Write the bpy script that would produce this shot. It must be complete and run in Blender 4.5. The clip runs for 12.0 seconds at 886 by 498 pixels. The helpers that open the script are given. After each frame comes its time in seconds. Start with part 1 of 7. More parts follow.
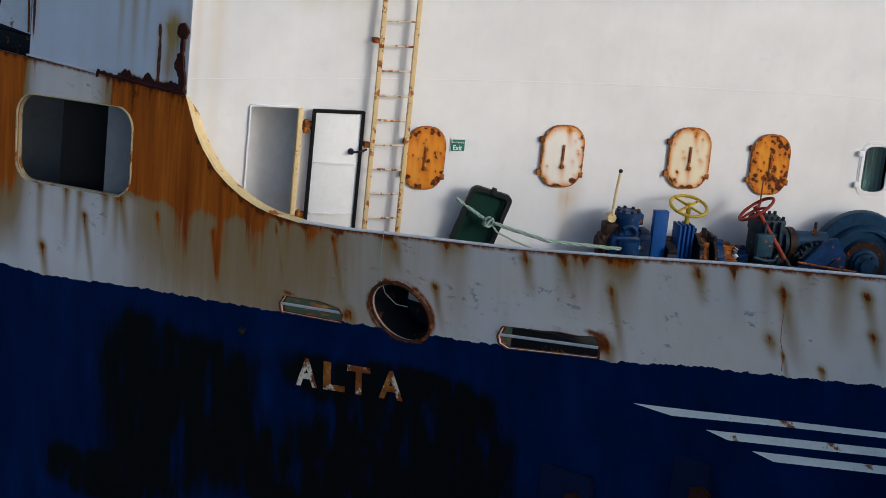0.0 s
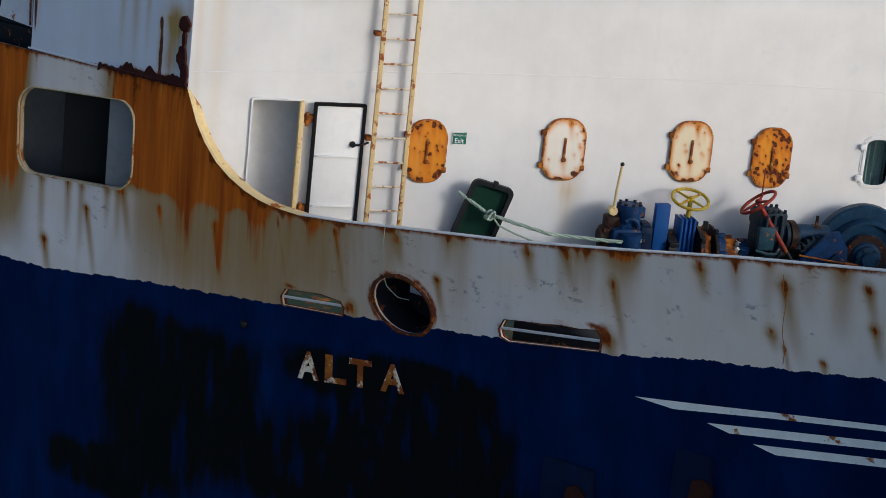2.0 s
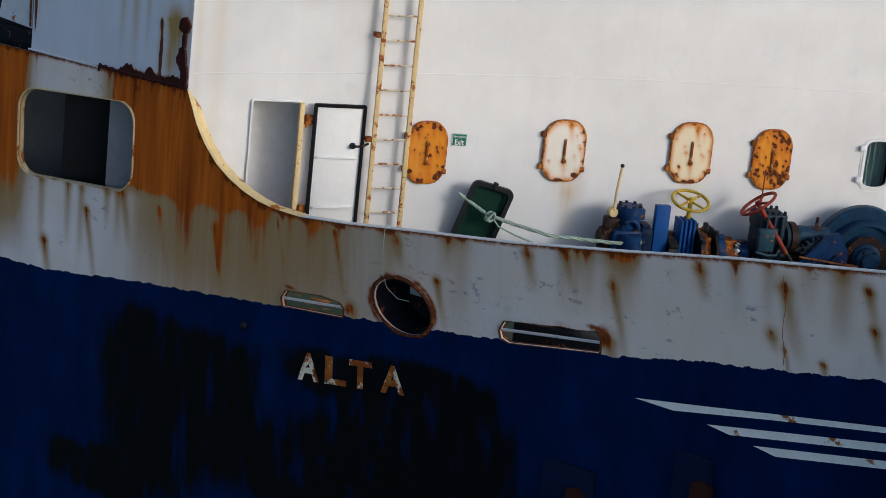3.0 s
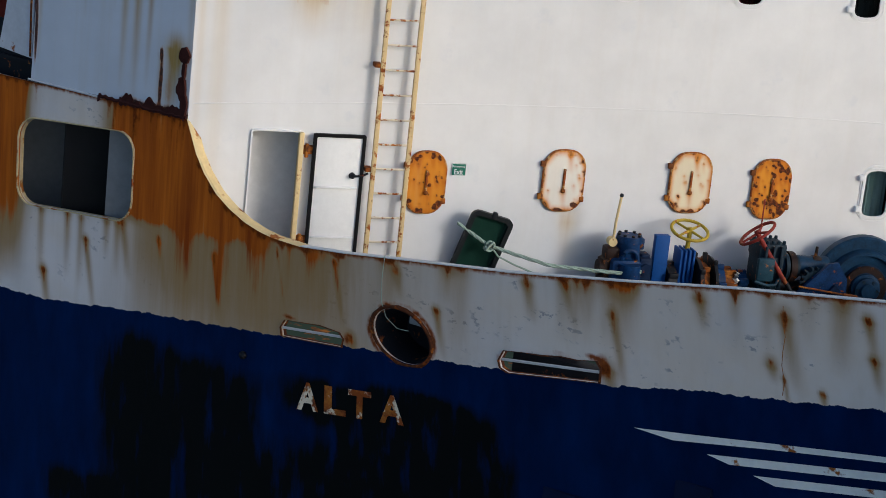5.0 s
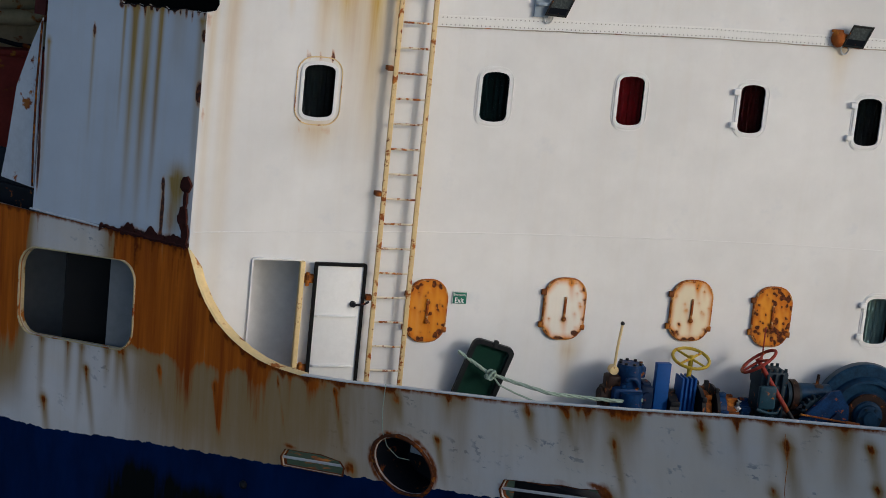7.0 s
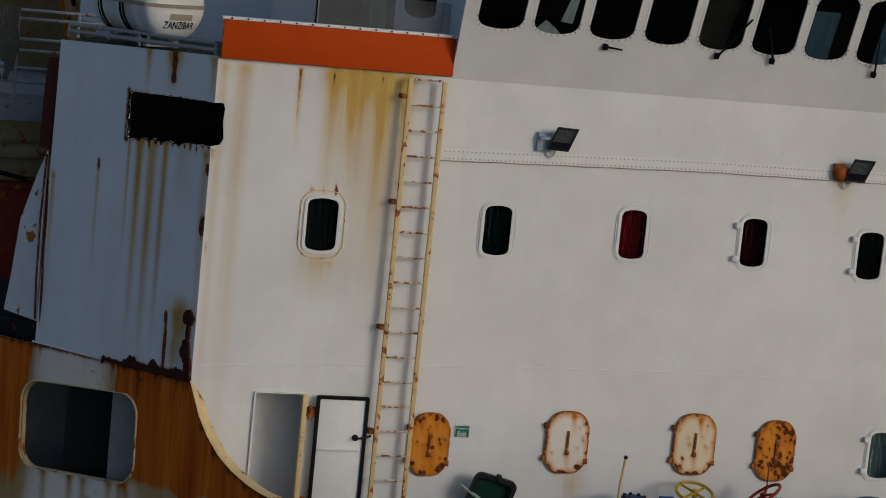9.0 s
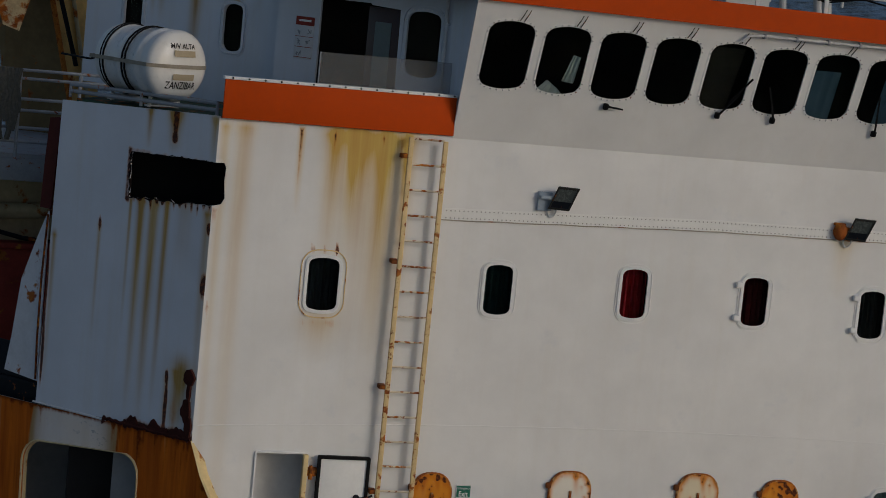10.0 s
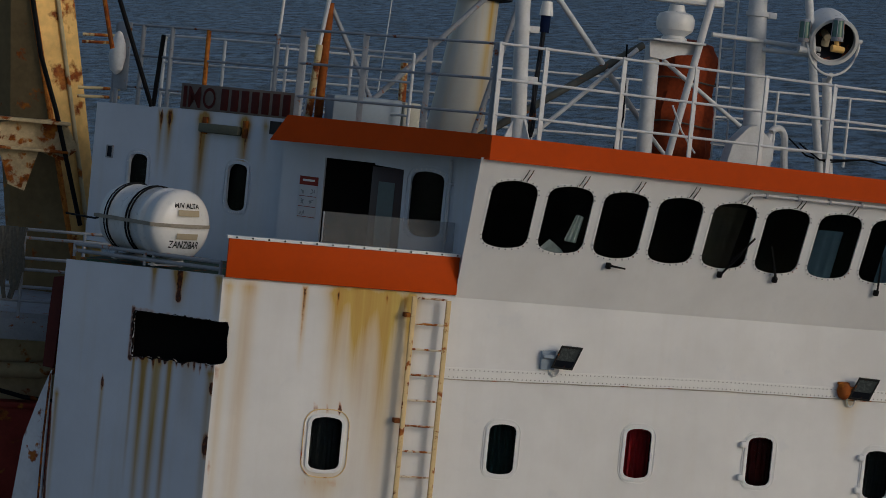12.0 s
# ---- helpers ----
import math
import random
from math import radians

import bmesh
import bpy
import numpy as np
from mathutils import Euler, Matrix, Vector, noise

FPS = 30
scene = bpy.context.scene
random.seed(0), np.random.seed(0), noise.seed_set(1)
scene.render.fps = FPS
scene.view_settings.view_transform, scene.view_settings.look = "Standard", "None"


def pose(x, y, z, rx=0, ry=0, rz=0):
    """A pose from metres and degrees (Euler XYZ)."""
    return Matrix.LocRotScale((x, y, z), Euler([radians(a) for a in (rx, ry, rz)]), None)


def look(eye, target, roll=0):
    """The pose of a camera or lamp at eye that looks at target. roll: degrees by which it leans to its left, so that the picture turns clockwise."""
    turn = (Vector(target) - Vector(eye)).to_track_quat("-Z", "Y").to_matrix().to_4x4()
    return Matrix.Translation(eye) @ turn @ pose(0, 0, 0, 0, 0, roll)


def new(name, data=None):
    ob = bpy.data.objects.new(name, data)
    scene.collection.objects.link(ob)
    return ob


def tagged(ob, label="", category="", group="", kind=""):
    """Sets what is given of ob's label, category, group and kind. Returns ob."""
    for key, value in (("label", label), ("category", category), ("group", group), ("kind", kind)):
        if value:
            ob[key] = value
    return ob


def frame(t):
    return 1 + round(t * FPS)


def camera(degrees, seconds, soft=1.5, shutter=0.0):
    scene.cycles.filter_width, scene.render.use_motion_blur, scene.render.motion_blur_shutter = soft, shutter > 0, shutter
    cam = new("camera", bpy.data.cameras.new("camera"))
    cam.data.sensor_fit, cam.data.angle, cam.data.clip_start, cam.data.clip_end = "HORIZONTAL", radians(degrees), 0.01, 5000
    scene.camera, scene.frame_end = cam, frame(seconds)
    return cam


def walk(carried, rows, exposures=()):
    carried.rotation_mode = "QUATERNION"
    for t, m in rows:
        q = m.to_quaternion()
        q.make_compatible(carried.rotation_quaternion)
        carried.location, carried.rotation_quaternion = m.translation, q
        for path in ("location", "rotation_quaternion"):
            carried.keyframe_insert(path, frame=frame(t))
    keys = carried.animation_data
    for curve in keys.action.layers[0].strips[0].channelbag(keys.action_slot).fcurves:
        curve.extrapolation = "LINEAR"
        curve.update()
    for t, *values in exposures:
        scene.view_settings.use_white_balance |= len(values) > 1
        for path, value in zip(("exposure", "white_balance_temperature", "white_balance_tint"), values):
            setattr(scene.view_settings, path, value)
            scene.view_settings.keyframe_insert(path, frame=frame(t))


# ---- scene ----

# The ship lies with a list and a trim: SHIP carries ship coordinates (x to port, y aft, z up, origin at the
# foot of the deckhouse front on the centre line) into the world.
EYE_SHIP, EYE_WORLD = Vector((-10.453, -25.099, 7.546)), Vector((0.0, 0.0, 18.0))
SHIP_AIM = Matrix.Rotation(radians(-17.0), 4, "Z") @ Matrix.Rotation(radians(74.4), 4, "X") @ Matrix.Rotation(radians(6.0), 4, "Z")
WORLD_AIM = Matrix.Rotation(radians(68.4), 4, "X")
SHIP = Matrix.Translation(EYE_WORLD) @ WORLD_AIM @ SHIP_AIM.inverted() @ Matrix.Translation(-EYE_SHIP)

cam = camera(22.0, 12.0, soft=0.8)
# seconds, turn, tilt and roll in degrees from the first aim: a tripod head tilting up
AIMS = [
    (0.0, 0.0, 0.0, 0.0), (0.5, 0.020, -0.087, 0.013), (1.0, 0.020, -0.112, 0.026), (1.5, 0.022, -0.153, 0.040),
    (2.0, 0.041, -0.173, 0.030), (2.5, 0.044, -0.154, 0.045), (4.5, 0.040, 0.090, 0.050), (5.0, 0.026, 0.609, 0.030),
    (5.5, 0.027, 1.494, -0.019), (6.0, 0.043, 2.278, -0.070), (6.5, 0.036, 3.032, -0.080), (7.0, 0.045, 3.836, -0.078),
    (9.0, 0.107, 7.186, -0.030), (9.5, 0.115, 7.875, -0.070), (10.0, 0.129, 8.680, -0.078), (10.5, 0.145, 9.397, -0.060),
    (11.0, 0.160, 10.357, -0.042), (11.5, 0.181, 11.525, -0.049), (12.0, 0.198, 12.678, -0.065),
]


def aim(turn, tilt, roll):
    m = Matrix.Rotation(radians(turn), 4, "Y") @ Matrix.Rotation(radians(tilt), 4, "X") @ Matrix.Rotation(radians(roll), 4, "Z")
    return Matrix.Translation(EYE_WORLD) @ WORLD_AIM @ m


EXPOSURES = [(0.0, -0.90, 6040, 10), (5.5, -0.85, 6070, 10), (6.2, -0.96, 6120, 10), (7.0, -1.22, 6190, 10), (9.0, -1.80, 6400, 10), (9.5, -1.94, 6400, 10), (10.2, -1.99, 6430, 10), (11.0, -1.99, 6400, 10), (12.0, -1.91, 6400, 10)]
walk(cam, [(t, aim(a, b, c)) for t, a, b, c in AIMS], EXPOSURES)

# ---- light ----
SUN_SHIP = Vector((0.60, -0.74, 0.31))
sun_dir = (SHIP.to_3x3() @ SUN_SHIP).normalized()
world = bpy.data.worlds.new("world")
scene.world = world
world.use_nodes = True
wn = world.node_tree.nodes
sky = wn.new("ShaderNodeTexSky")
sky.sky_type, sky.sun_disc = "NISHITA", False
sky.air_density, sky.dust_density, sky.ozone_density = 0.9, 1.6, 1.0
sky.sun_elevation = math.asin(sun_dir.z)
sky.sun_rotation = math.atan2(sun_dir.x, sun_dir.y)
wn["Background"].inputs[1].default_value = 0.27
world.node_tree.links.new(sky.outputs[0], wn["Background"].inputs[0])
sun = new("sun", bpy.data.lights.new("sun", "SUN"))
sun.data.energy, sun.data.angle, sun.data.color = 1.95, radians(14.0), (1.0, 0.98, 0.955)
sun.matrix_world = look((0, 0, 60), Vector((0, 0, 60)) - sun_dir)


# ---- materials ----
class Nodes:
    """A small writer of node trees."""

    def __init__(self, name):
        self.mat = bpy.data.materials.new(name)
        self.mat.use_nodes = True
        self.tree = self.mat.node_tree
        self.bsdf = self.tree.nodes["Principled BSDF"]
        self.coord = self.tree.nodes.new("ShaderNodeTexCoord").outputs["Object"]

    def node(self, kind, **settings):
        n = self.tree.nodes.new(kind)
        for k, v in settings.items():
            if k in ("operation", "blend_type", "data_type", "attribute_name", "feature", "distance"):
                if k == "operation":
                    n.operation = v
                elif k == "blend_type":
                    n.blend_type = v
                elif k == "data_type":
                    n.data_type = v
                elif k == "feature":
                    n.feature = v
                else:
                    n.attribute_name = v
        return n

    def link(self, a, b):
        self.tree.links.new(a, b)

    def put(self, socket, value):
        if hasattr(value, "is_output"):
            self.link(value, socket)
        else:
            socket.default_value = value

    def noise(self, scale, detail=4.0, stretch=(1, 1, 1), rough=0.6, shift=0.0):
        m = self.node("ShaderNodeMapping")
        m.inputs["Scale"].default_value = stretch
        m.inputs["Location"].default_value = (shift, shift * 0.7, shift * 1.3)
        self.link(self.coord, m.inputs["Vector"])
        n = self.node("ShaderNodeTexNoise")
        n.inputs["Scale"].default_value, n.inputs["Detail"].default_value, n.inputs["Roughness"].default_value = scale, detail, rough
        self.link(m.outputs[0], n.inputs["Vector"])
        return n.outputs["Fac"]

    def math(self, op, a, b=0.0, clamp=False):
        n = self.node("ShaderNodeMath", operation=op)
        n.use_clamp = clamp
        self.put(n.inputs[0], a)
        self.put(n.inputs[1], b)
        return n.outputs[0]

    def ramp(self, value, lo, hi, a=0.0, b=1.0):
        n = self.node("ShaderNodeMapRange")
        self.put(n.inputs["Value"], value)
        n.inputs["From Min"].default_value, n.inputs["From Max"].default_value = lo, hi
        n.inputs["To Min"].default_value, n.inputs["To Max"].default_value = a, b
        return n.outputs[0]

    def mix(self, fac, a, b):
        n = self.node("ShaderNodeMix", data_type="RGBA")
        self.put(n.inputs[0], fac)
        for s, v in ((n.inputs[6], a), (n.inputs[7], b)):
            self.put(s, v if hasattr(v, "is_output") else (*v, 1.0))
        return n.outputs[2]

    def bump(self, height, strength=0.3, size=0.01):
        n = self.node("ShaderNodeBump")
        n.inputs["Strength"].default_value, n.inputs["Distance"].default_value = strength, size
        self.link(height, n.inputs["Height"])
        self.link(n.outputs[0], self.bsdf.inputs["Normal"])

    def done(self, colour, rough=0.5, metal=0.0):
        self.put(self.bsdf.inputs["Base Color"], colour if hasattr(colour, "is_output") else (*colour, 1.0))
        self.put(self.bsdf.inputs["Roughness"], rough)
        self.put(self.bsdf.inputs["Metallic"], metal)
        return self.mat


RUST_DARK, RUST_MID, RUST_LIGHT = (0.050, 0.014, 0.008), (0.26, 0.062, 0.010), (0.55, 0.21, 0.030)


def rust_colour(n):
    c = n.mix(n.ramp(n.noise(14, 6), 0.28, 0.52), RUST_DARK, RUST_MID)
    return n.mix(n.ramp(n.noise(6, 5, shift=3), 0.45, 0.75), c, RUST_LIGHT)


def plain(name, colour, rough=0.5, metal=0.0, vary=0.25, scale=8.0, bump=0.15, rust=0.0):
    """Paint, plastic or metal with mottling, fine relief and, where asked, patches of rust."""
    n = Nodes(name)
    fine, broad = n.noise(scale * 6, 5), n.noise(scale, 4, shift=2)
    v = n.math("ADD", n.math("MULTIPLY", fine, 0.4), n.math("MULTIPLY", broad, 0.6))
    c = n.mix(n.ramp(v, 0.3, 0.7), [x * (1 - vary) for x in colour], [min(1, x * (1 + vary * 0.6)) for x in colour])
    n.bsdf.inputs["Specular IOR Level"].default_value = 0.16 if rough > 0.38 else 0.4
    if rust > 0:
        mask = n.ramp(n.math("ADD", n.noise(scale * 1.3, 6, shift=5), n.math("MULTIPLY", fine, 0.2)), 0.74 - rust * 0.4, 0.80 - rust * 0.4)
        c = n.mix(mask, c, rust_colour(n))
        n.bump(n.math("ADD", fine, mask), bump, 0.004)
    else:
        n.bump(v, bump, 0.004)
    return n.done(c, n.ramp(fine, 0.2, 0.8, rough - 0.08, rough + 0.1), metal)


def stained(name, colour, under=None, rough=0.42, streak=1.0, dents=0.25, wash=((0.62, 0.44, 0.10), (0.50, 0.28, 0.05))):
    """Ship's paint on steel plate. The sheet's 'stain' holds rust (r), ochre run-off (g), soot (b) and, where there
    are two paints, which of them lies here (a)."""
    n = Nodes(name)
    at = n.node("ShaderNodeAttribute", attribute_name="stain")
    sep = n.node("ShaderNodeSeparateColor")
    n.link(at.outputs["Color"], sep.inputs[0])
    red, ochre, soot, coat = sep.outputs[0], sep.outputs[1], sep.outputs[2], at.outputs["Alpha"]
    fine, broad = n.noise(22, 6), n.noise(0.9, 5, shift=4)
    runs = n.noise(2.0, 4, (3.0, 3.0, 0.16), shift=1)
    runs_fine = n.noise(5.5, 4, (2.6, 2.6, 0.12), shift=8)
    c = n.mix(n.ramp(broad, 0.3, 0.7), [x * 0.86 for x in colour], colour)
    c = n.mix(n.math("MULTIPLY", n.ramp(runs, 0.5, 0.8), 0.22 * streak), c, (0.52, 0.44, 0.30))
    c = n.mix(n.ramp(n.noise(2.4, 6, shift=12), 0.62, 0.70, 0.0, 0.25), c, (0.60, 0.63, 0.68))
    if under:
        # warm patches and blue scuffs in the upper coat
        c = n.mix(n.ramp(n.noise(0.55, 5, (1.0, 1.0, 1.4), shift=15), 0.44, 0.64, 0.0, 0.5), c, (0.84, 0.71, 0.57))
        scuff = n.math("MULTIPLY", n.ramp(n.noise(2.1, 3, (1, 1, 1.6), shift=17), 0.54, 0.66), n.ramp(n.noise(9, 8, (1, 1, 1.8), shift=18), 0.57, 0.61))
        c = n.mix(n.math("MULTIPLY", scuff, 0.6), c, (0.16, 0.19, 0.25))
        edge = n.math("ADD", coat, n.math("MULTIPLY", n.math("SUBTRACT", n.noise(9, 6, (1, 1, 0.8), shift=6), 0.5), 0.22))
        low = n.mix(n.ramp(n.noise(1.6, 6, (1.6, 1.6, 0.5), shift=9), 0.35, 0.7), [x * 0.55 for x in under], under)
        above = n.ramp(edge, 0.496, 0.504)
        c = n.mix(above, low, c)
    worn = n.math("MULTIPLY", ochre, n.ramp(n.math("ADD", runs, n.math("MULTIPLY", runs_fine, 0.6)), 0.55, 1.05, 0.66 if under else 0.75, 1.25 if under else 1.15))
    if under:
        c = n.mix(n.math("MULTIPLY", above, n.math("MULTIPLY", n.ramp(ochre, 0.05, 0.60, 0.0, 0.92), n.ramp(broad, 0.3, 0.7, 0.75, 1.0))), c, (0.40, 0.27, 0.14))
        worn = n.math("MULTIPLY", worn, above)
    run_colour = n.mix(n.ramp(n.math("ADD", n.math("MULTIPLY", runs, 0.7), n.math("MULTIPLY", runs_fine, 0.3)), 0.36, 0.66), *wash)
    if under:
        run_colour = n.mix(n.ramp(worn, 0.80, 1.05), (0.38, 0.235, 0.10), run_colour)
        worn = n.ramp(worn, 0.0, 0.82)
    c = n.mix(n.math("MINIMUM", worn, 0.99 if under else 0.96), c, run_colour)
    m = n.math("MULTIPLY", red, n.ramp(n.math("ADD", n.noise(18, 6, shift=2), runs_fine), 0.6, 1.3, 0.5, 1.5))
    if under:
        m = n.math("MULTIPLY", m, n.ramp(above, 0.0, 1.0, 0.3, 1.0))
    c = n.mix(n.ramp(m, 0.22, 0.75, 0.0, 0.97), c, n.mix(n.ramp(m, 0.38, 0.75 if not under else 1.1), RUST_LIGHT if not under else (0.36, 0.085, 0.008), n.mix(n.ramp(fine, 0.46, 0.72), (0.13, 0.026, 0.006) if under else RUST_DARK, RUST_MID)))
    c = n.mix(n.ramp(n.math("MULTIPLY", soot, n.ramp(n.noise(3.2, 6, (1.5, 1.5, 0.28), shift=7), 0.3, 0.7, 0.25, 1.5)), 0.2, 0.7, 0.0, 0.97), c, (0.004, 0.005, 0.004))
    h = n.math("ADD", n.math("MULTIPLY", n.noise(1.1, 3, shift=11), 3.0), n.math("ADD", n.math("MULTIPLY", fine, 0.12), n.math("MULTIPLY", m, 0.25)))
    n.bump(h, dents, 0.03)
    n.bsdf.inputs["Specular IOR Level"].default_value = 0.05 if under else 0.2
    return n.done(c, n.ramp(m, 0.2, 0.7, rough, 0.85))


def glass(name, tint=(0.75, 0.85, 0.85), rough=0.02):
    n = Nodes(name)
    n.bsdf.inputs["Transmission Weight"].default_value = 1.0
    n.bsdf.inputs["IOR"].default_value = 1.09
    n.bump(n.noise(3, 2), 0.02, 0.01)
    return n.done(tint, rough)


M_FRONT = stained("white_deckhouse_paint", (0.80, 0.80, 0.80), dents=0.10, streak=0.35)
# the front's white again, with blue-grey shade mixed into the base; rust is real
M_SIDE = stained("white_paint_shade_tint", (0.66, 0.70, 0.77), dents=0.2, streak=0.8, wash=((0.50, 0.33, 0.075), (0.34, 0.17, 0.028)))
M_HULL = stained("hull_paint", (0.86, 0.81, 0.79), under=(0.0003, 0.016, 0.086), dents=0.30, rough=0.5, wash=((0.66, 0.160, 0.011), (0.29, 0.052, 0.005)))
M_ORANGE = plain("orange_paint", (0.52, 0.060, 0.001), 0.7, vary=0.12, scale=2, bump=0.08)
M_WHITE = plain("white_paint", (0.80, 0.80, 0.79), 0.65, vary=0.06, scale=5, bump=0.03)
M_LADDER = plain("cream_ladder_paint", (0.69, 0.51, 0.26), 0.5, vary=0.15, scale=7, rust=0.22)
M_CREAM = plain("cream_cap_paint", (0.72, 0.55, 0.28), 0.5, vary=0.2, scale=4, rust=0.12)
M_RUNG = plain("rusting_rung_paint", (0.68, 0.60, 0.46), 0.5, vary=0.2, scale=9, rust=0.34)
M_RUSTY = plain("rusty_steel", (0.20, 0.065, 0.02), 0.85, vary=0.5, scale=5, bump=0.5, rust=0.4)
M_DARK = plain("dark_rubber", (0.005, 0.005, 0.006), 0.7, vary=0.3, scale=6)
M_GLASS = glass("window_glass", (0.55, 0.62, 0.62))
M_PASSAGE2 = plain("grimy_grey_passage_paint", (0.26, 0.26, 0.265), 0.7, vary=0.2, scale=2)
# the passage's lack of light is put into this near-black base
M_PASSAGE = plain("unlit_passage_tone", (0.012, 0.012, 0.013), 0.6, vary=0.3, scale=2)
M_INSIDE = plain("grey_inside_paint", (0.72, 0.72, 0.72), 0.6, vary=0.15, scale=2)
# likewise near-black, so that rooms behind glass and vent look unlit
M_INSIDE2 = plain("unlit_inside_tone", (0.012, 0.012, 0.013), 0.7, vary=0.2, scale=2)
M_BLUE = plain("blue_machine_paint", (0.005, 0.036, 0.115), 0.5, vary=0.7, scale=7, bump=0.4, rust=0.045)
M_DECK = plain("deck_paint", (0.035, 0.075, 0.05), 0.7, vary=0.4, scale=3, rust=0.2)


def sea_material():
    n = Nodes("sea_water")
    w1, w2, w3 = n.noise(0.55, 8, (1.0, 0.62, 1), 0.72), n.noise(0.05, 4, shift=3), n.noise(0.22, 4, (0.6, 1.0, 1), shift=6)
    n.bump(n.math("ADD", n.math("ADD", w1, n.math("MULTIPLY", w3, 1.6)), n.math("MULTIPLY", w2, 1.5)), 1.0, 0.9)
    # ripple light painted in: the bump's noise also colours troughs dark, crests pale
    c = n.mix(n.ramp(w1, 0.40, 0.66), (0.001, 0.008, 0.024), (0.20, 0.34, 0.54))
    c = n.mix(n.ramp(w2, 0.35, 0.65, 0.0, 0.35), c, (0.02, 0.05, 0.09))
    n.bsdf.inputs["Specular IOR Level"].default_value = 0.10
    return n.done(c, 0.40)


M_SEA = sea_material()

M_HATCH = [stained("rust_eaten_cover", (0.72, 0.27, 0.02), rough=0.75, dents=0.15, wash=((0.62, 0.19, 0.01), (0.40, 0.085, 0.005))), stained("flaking_white_cover", (0.84, 0.79, 0.70), rough=0.6, dents=0.12, wash=((0.72, 0.30, 0.04), (0.52, 0.13, 0.012))), stained("flaking_cream_cover", (0.82, 0.72, 0.52), rough=0.6, dents=0.12, wash=((0.72, 0.30, 0.04), (0.52, 0.13, 0.012))), stained("spotted_rusty_cover", (0.74, 0.30, 0.025), rough=0.7, dents=0.15, wash=((0.62, 0.19, 0.01), (0.36, 0.07, 0.005)))]
M_FRAME = plain("white_frame_paint", (0.78, 0.78, 0.78), 0.4, vary=0.08, scale=9, bump=0.1)
M_CURTAIN = plain("red_curtain", (0.55, 0.025, 0.035), 0.85, vary=0.3, scale=9)
# M_TEAL, M_SLATE, M_SEAGREEN: reflected sky in the panes, as coloured backing sheets
M_TEAL = plain("dark_green_pane_tint", (0.015, 0.045, 0.05), 0.8, vary=0.3, scale=6)
M_SLATE = plain("slate_grey_pane_tint", (0.035, 0.042, 0.048), 0.8, vary=0.3, scale=6)
M_MAROON = plain("dark_maroon_curtain", (0.14, 0.014, 0.018), 0.85, vary=0.4, scale=9)
M_SEAGREEN = plain("grey_green_pane_tint", (0.46, 0.58, 0.58), 0.8, vary=0.2, scale=5)
M_GREEN = plain("green_plastic", (0.010, 0.040, 0.028), 0.4, vary=0.15, scale=6)
M_BLACKPL = plain("black_plastic", (0.02, 0.022, 0.024), 0.45, vary=0.2, scale=8)
M_ROPE = plain("pale_green_rope", (0.36, 0.46, 0.38), 0.9, vary=0.3, scale=40, bump=0.8)
M_GREYROPE = plain("grey_rope", (0.10, 0.10, 0.09), 0.9, vary=0.4, scale=30, bump=0.8)
M_YELLOW = plain("yellow_paint", (0.48, 0.34, 0.035), 0.45, vary=0.2, scale=8, rust=0.12)
M_RED = plain("red_oxide_paint", (0.26, 0.035, 0.025), 0.55, vary=0.3, scale=4, rust=0.1)
M_MACHINE = plain("greasy_dark_steel", (0.012, 0.013, 0.016), 0.5, vary=0.5, scale=6, bump=0.4, rust=0.12)
M_PIPE = plain("weathered_white_pipe", (0.62, 0.63, 0.64), 0.45, vary=0.18, scale=6, rust=0.0)
M_GREYPIPE = plain("grey_pipe_paint", (0.30, 0.32, 0.35), 0.5, vary=0.2, scale=6, rust=0.08)
M_RAFT = plain("white_fibreglass", (0.68, 0.68, 0.67), 0.3, vary=0.08, scale=3, bump=0.05)
M_BEIGE = plain("beige_label", (0.38, 0.32, 0.22), 0.6, vary=0.1)
M_FLANGE = plain("grimy_beige_flange", (0.30, 0.27, 0.22), 0.7, vary=0.35, scale=5)
M_SIGN = plain("green_sign", (0.02, 0.16, 0.11), 0.4, vary=0.1)
M_TARP = plain("rust_red_canvas", (0.30, 0.050, 0.014), 0.8, vary=0.65, scale=3.5, bump=1.0)
M_CRANE = plain("yellow_ochre_steel", (0.80, 0.50, 0.17), 0.6, vary=0.45, scale=1.1, bump=0.3, rust=0.20)
# shade of the ochre girder's left face, mixed as an olive brown
M_GIRDERSHADE = plain("olive_brown_girder_shade", (0.19, 0.135, 0.065), 0.8, vary=0.3, scale=2, rust=0.08)
M_LENSGREY = plain("dull_lamp_glass", (0.10, 0.11, 0.10), 0.25, vary=0.3, scale=6)
M_HOUSING = plain("weathered_grey_housing", (0.035, 0.035, 0.031), 0.55, vary=0.4, scale=9, bump=0.2, rust=0.18)
M_LETTER = plain("white_letter_paint", (0.85, 0.74, 0.56), 0.6, vary=0.2, scale=3.5, rust=0.52)
M_EDGE = plain("rust_edge", (0.50, 0.17, 0.03), 0.8, vary=0.5, scale=12, bump=0.4, rust=0.3)
M_STRIPE = plain("white_stripe_paint", (0.88, 0.89, 0.86), 0.5, vary=0.12, scale=3, bump=0.1, rust=0.09)
M_BLACK = plain("black_lettering", (0.01, 0.01, 0.012), 0.5, vary=0.1)
M_PLATE = plain("brown_nameboard", (0.17, 0.14, 0.12), 0.7, vary=0.3)
M_DKRED = plain("dark_red_letters", (0.075, 0.012, 0.009), 0.6, vary=0.3)
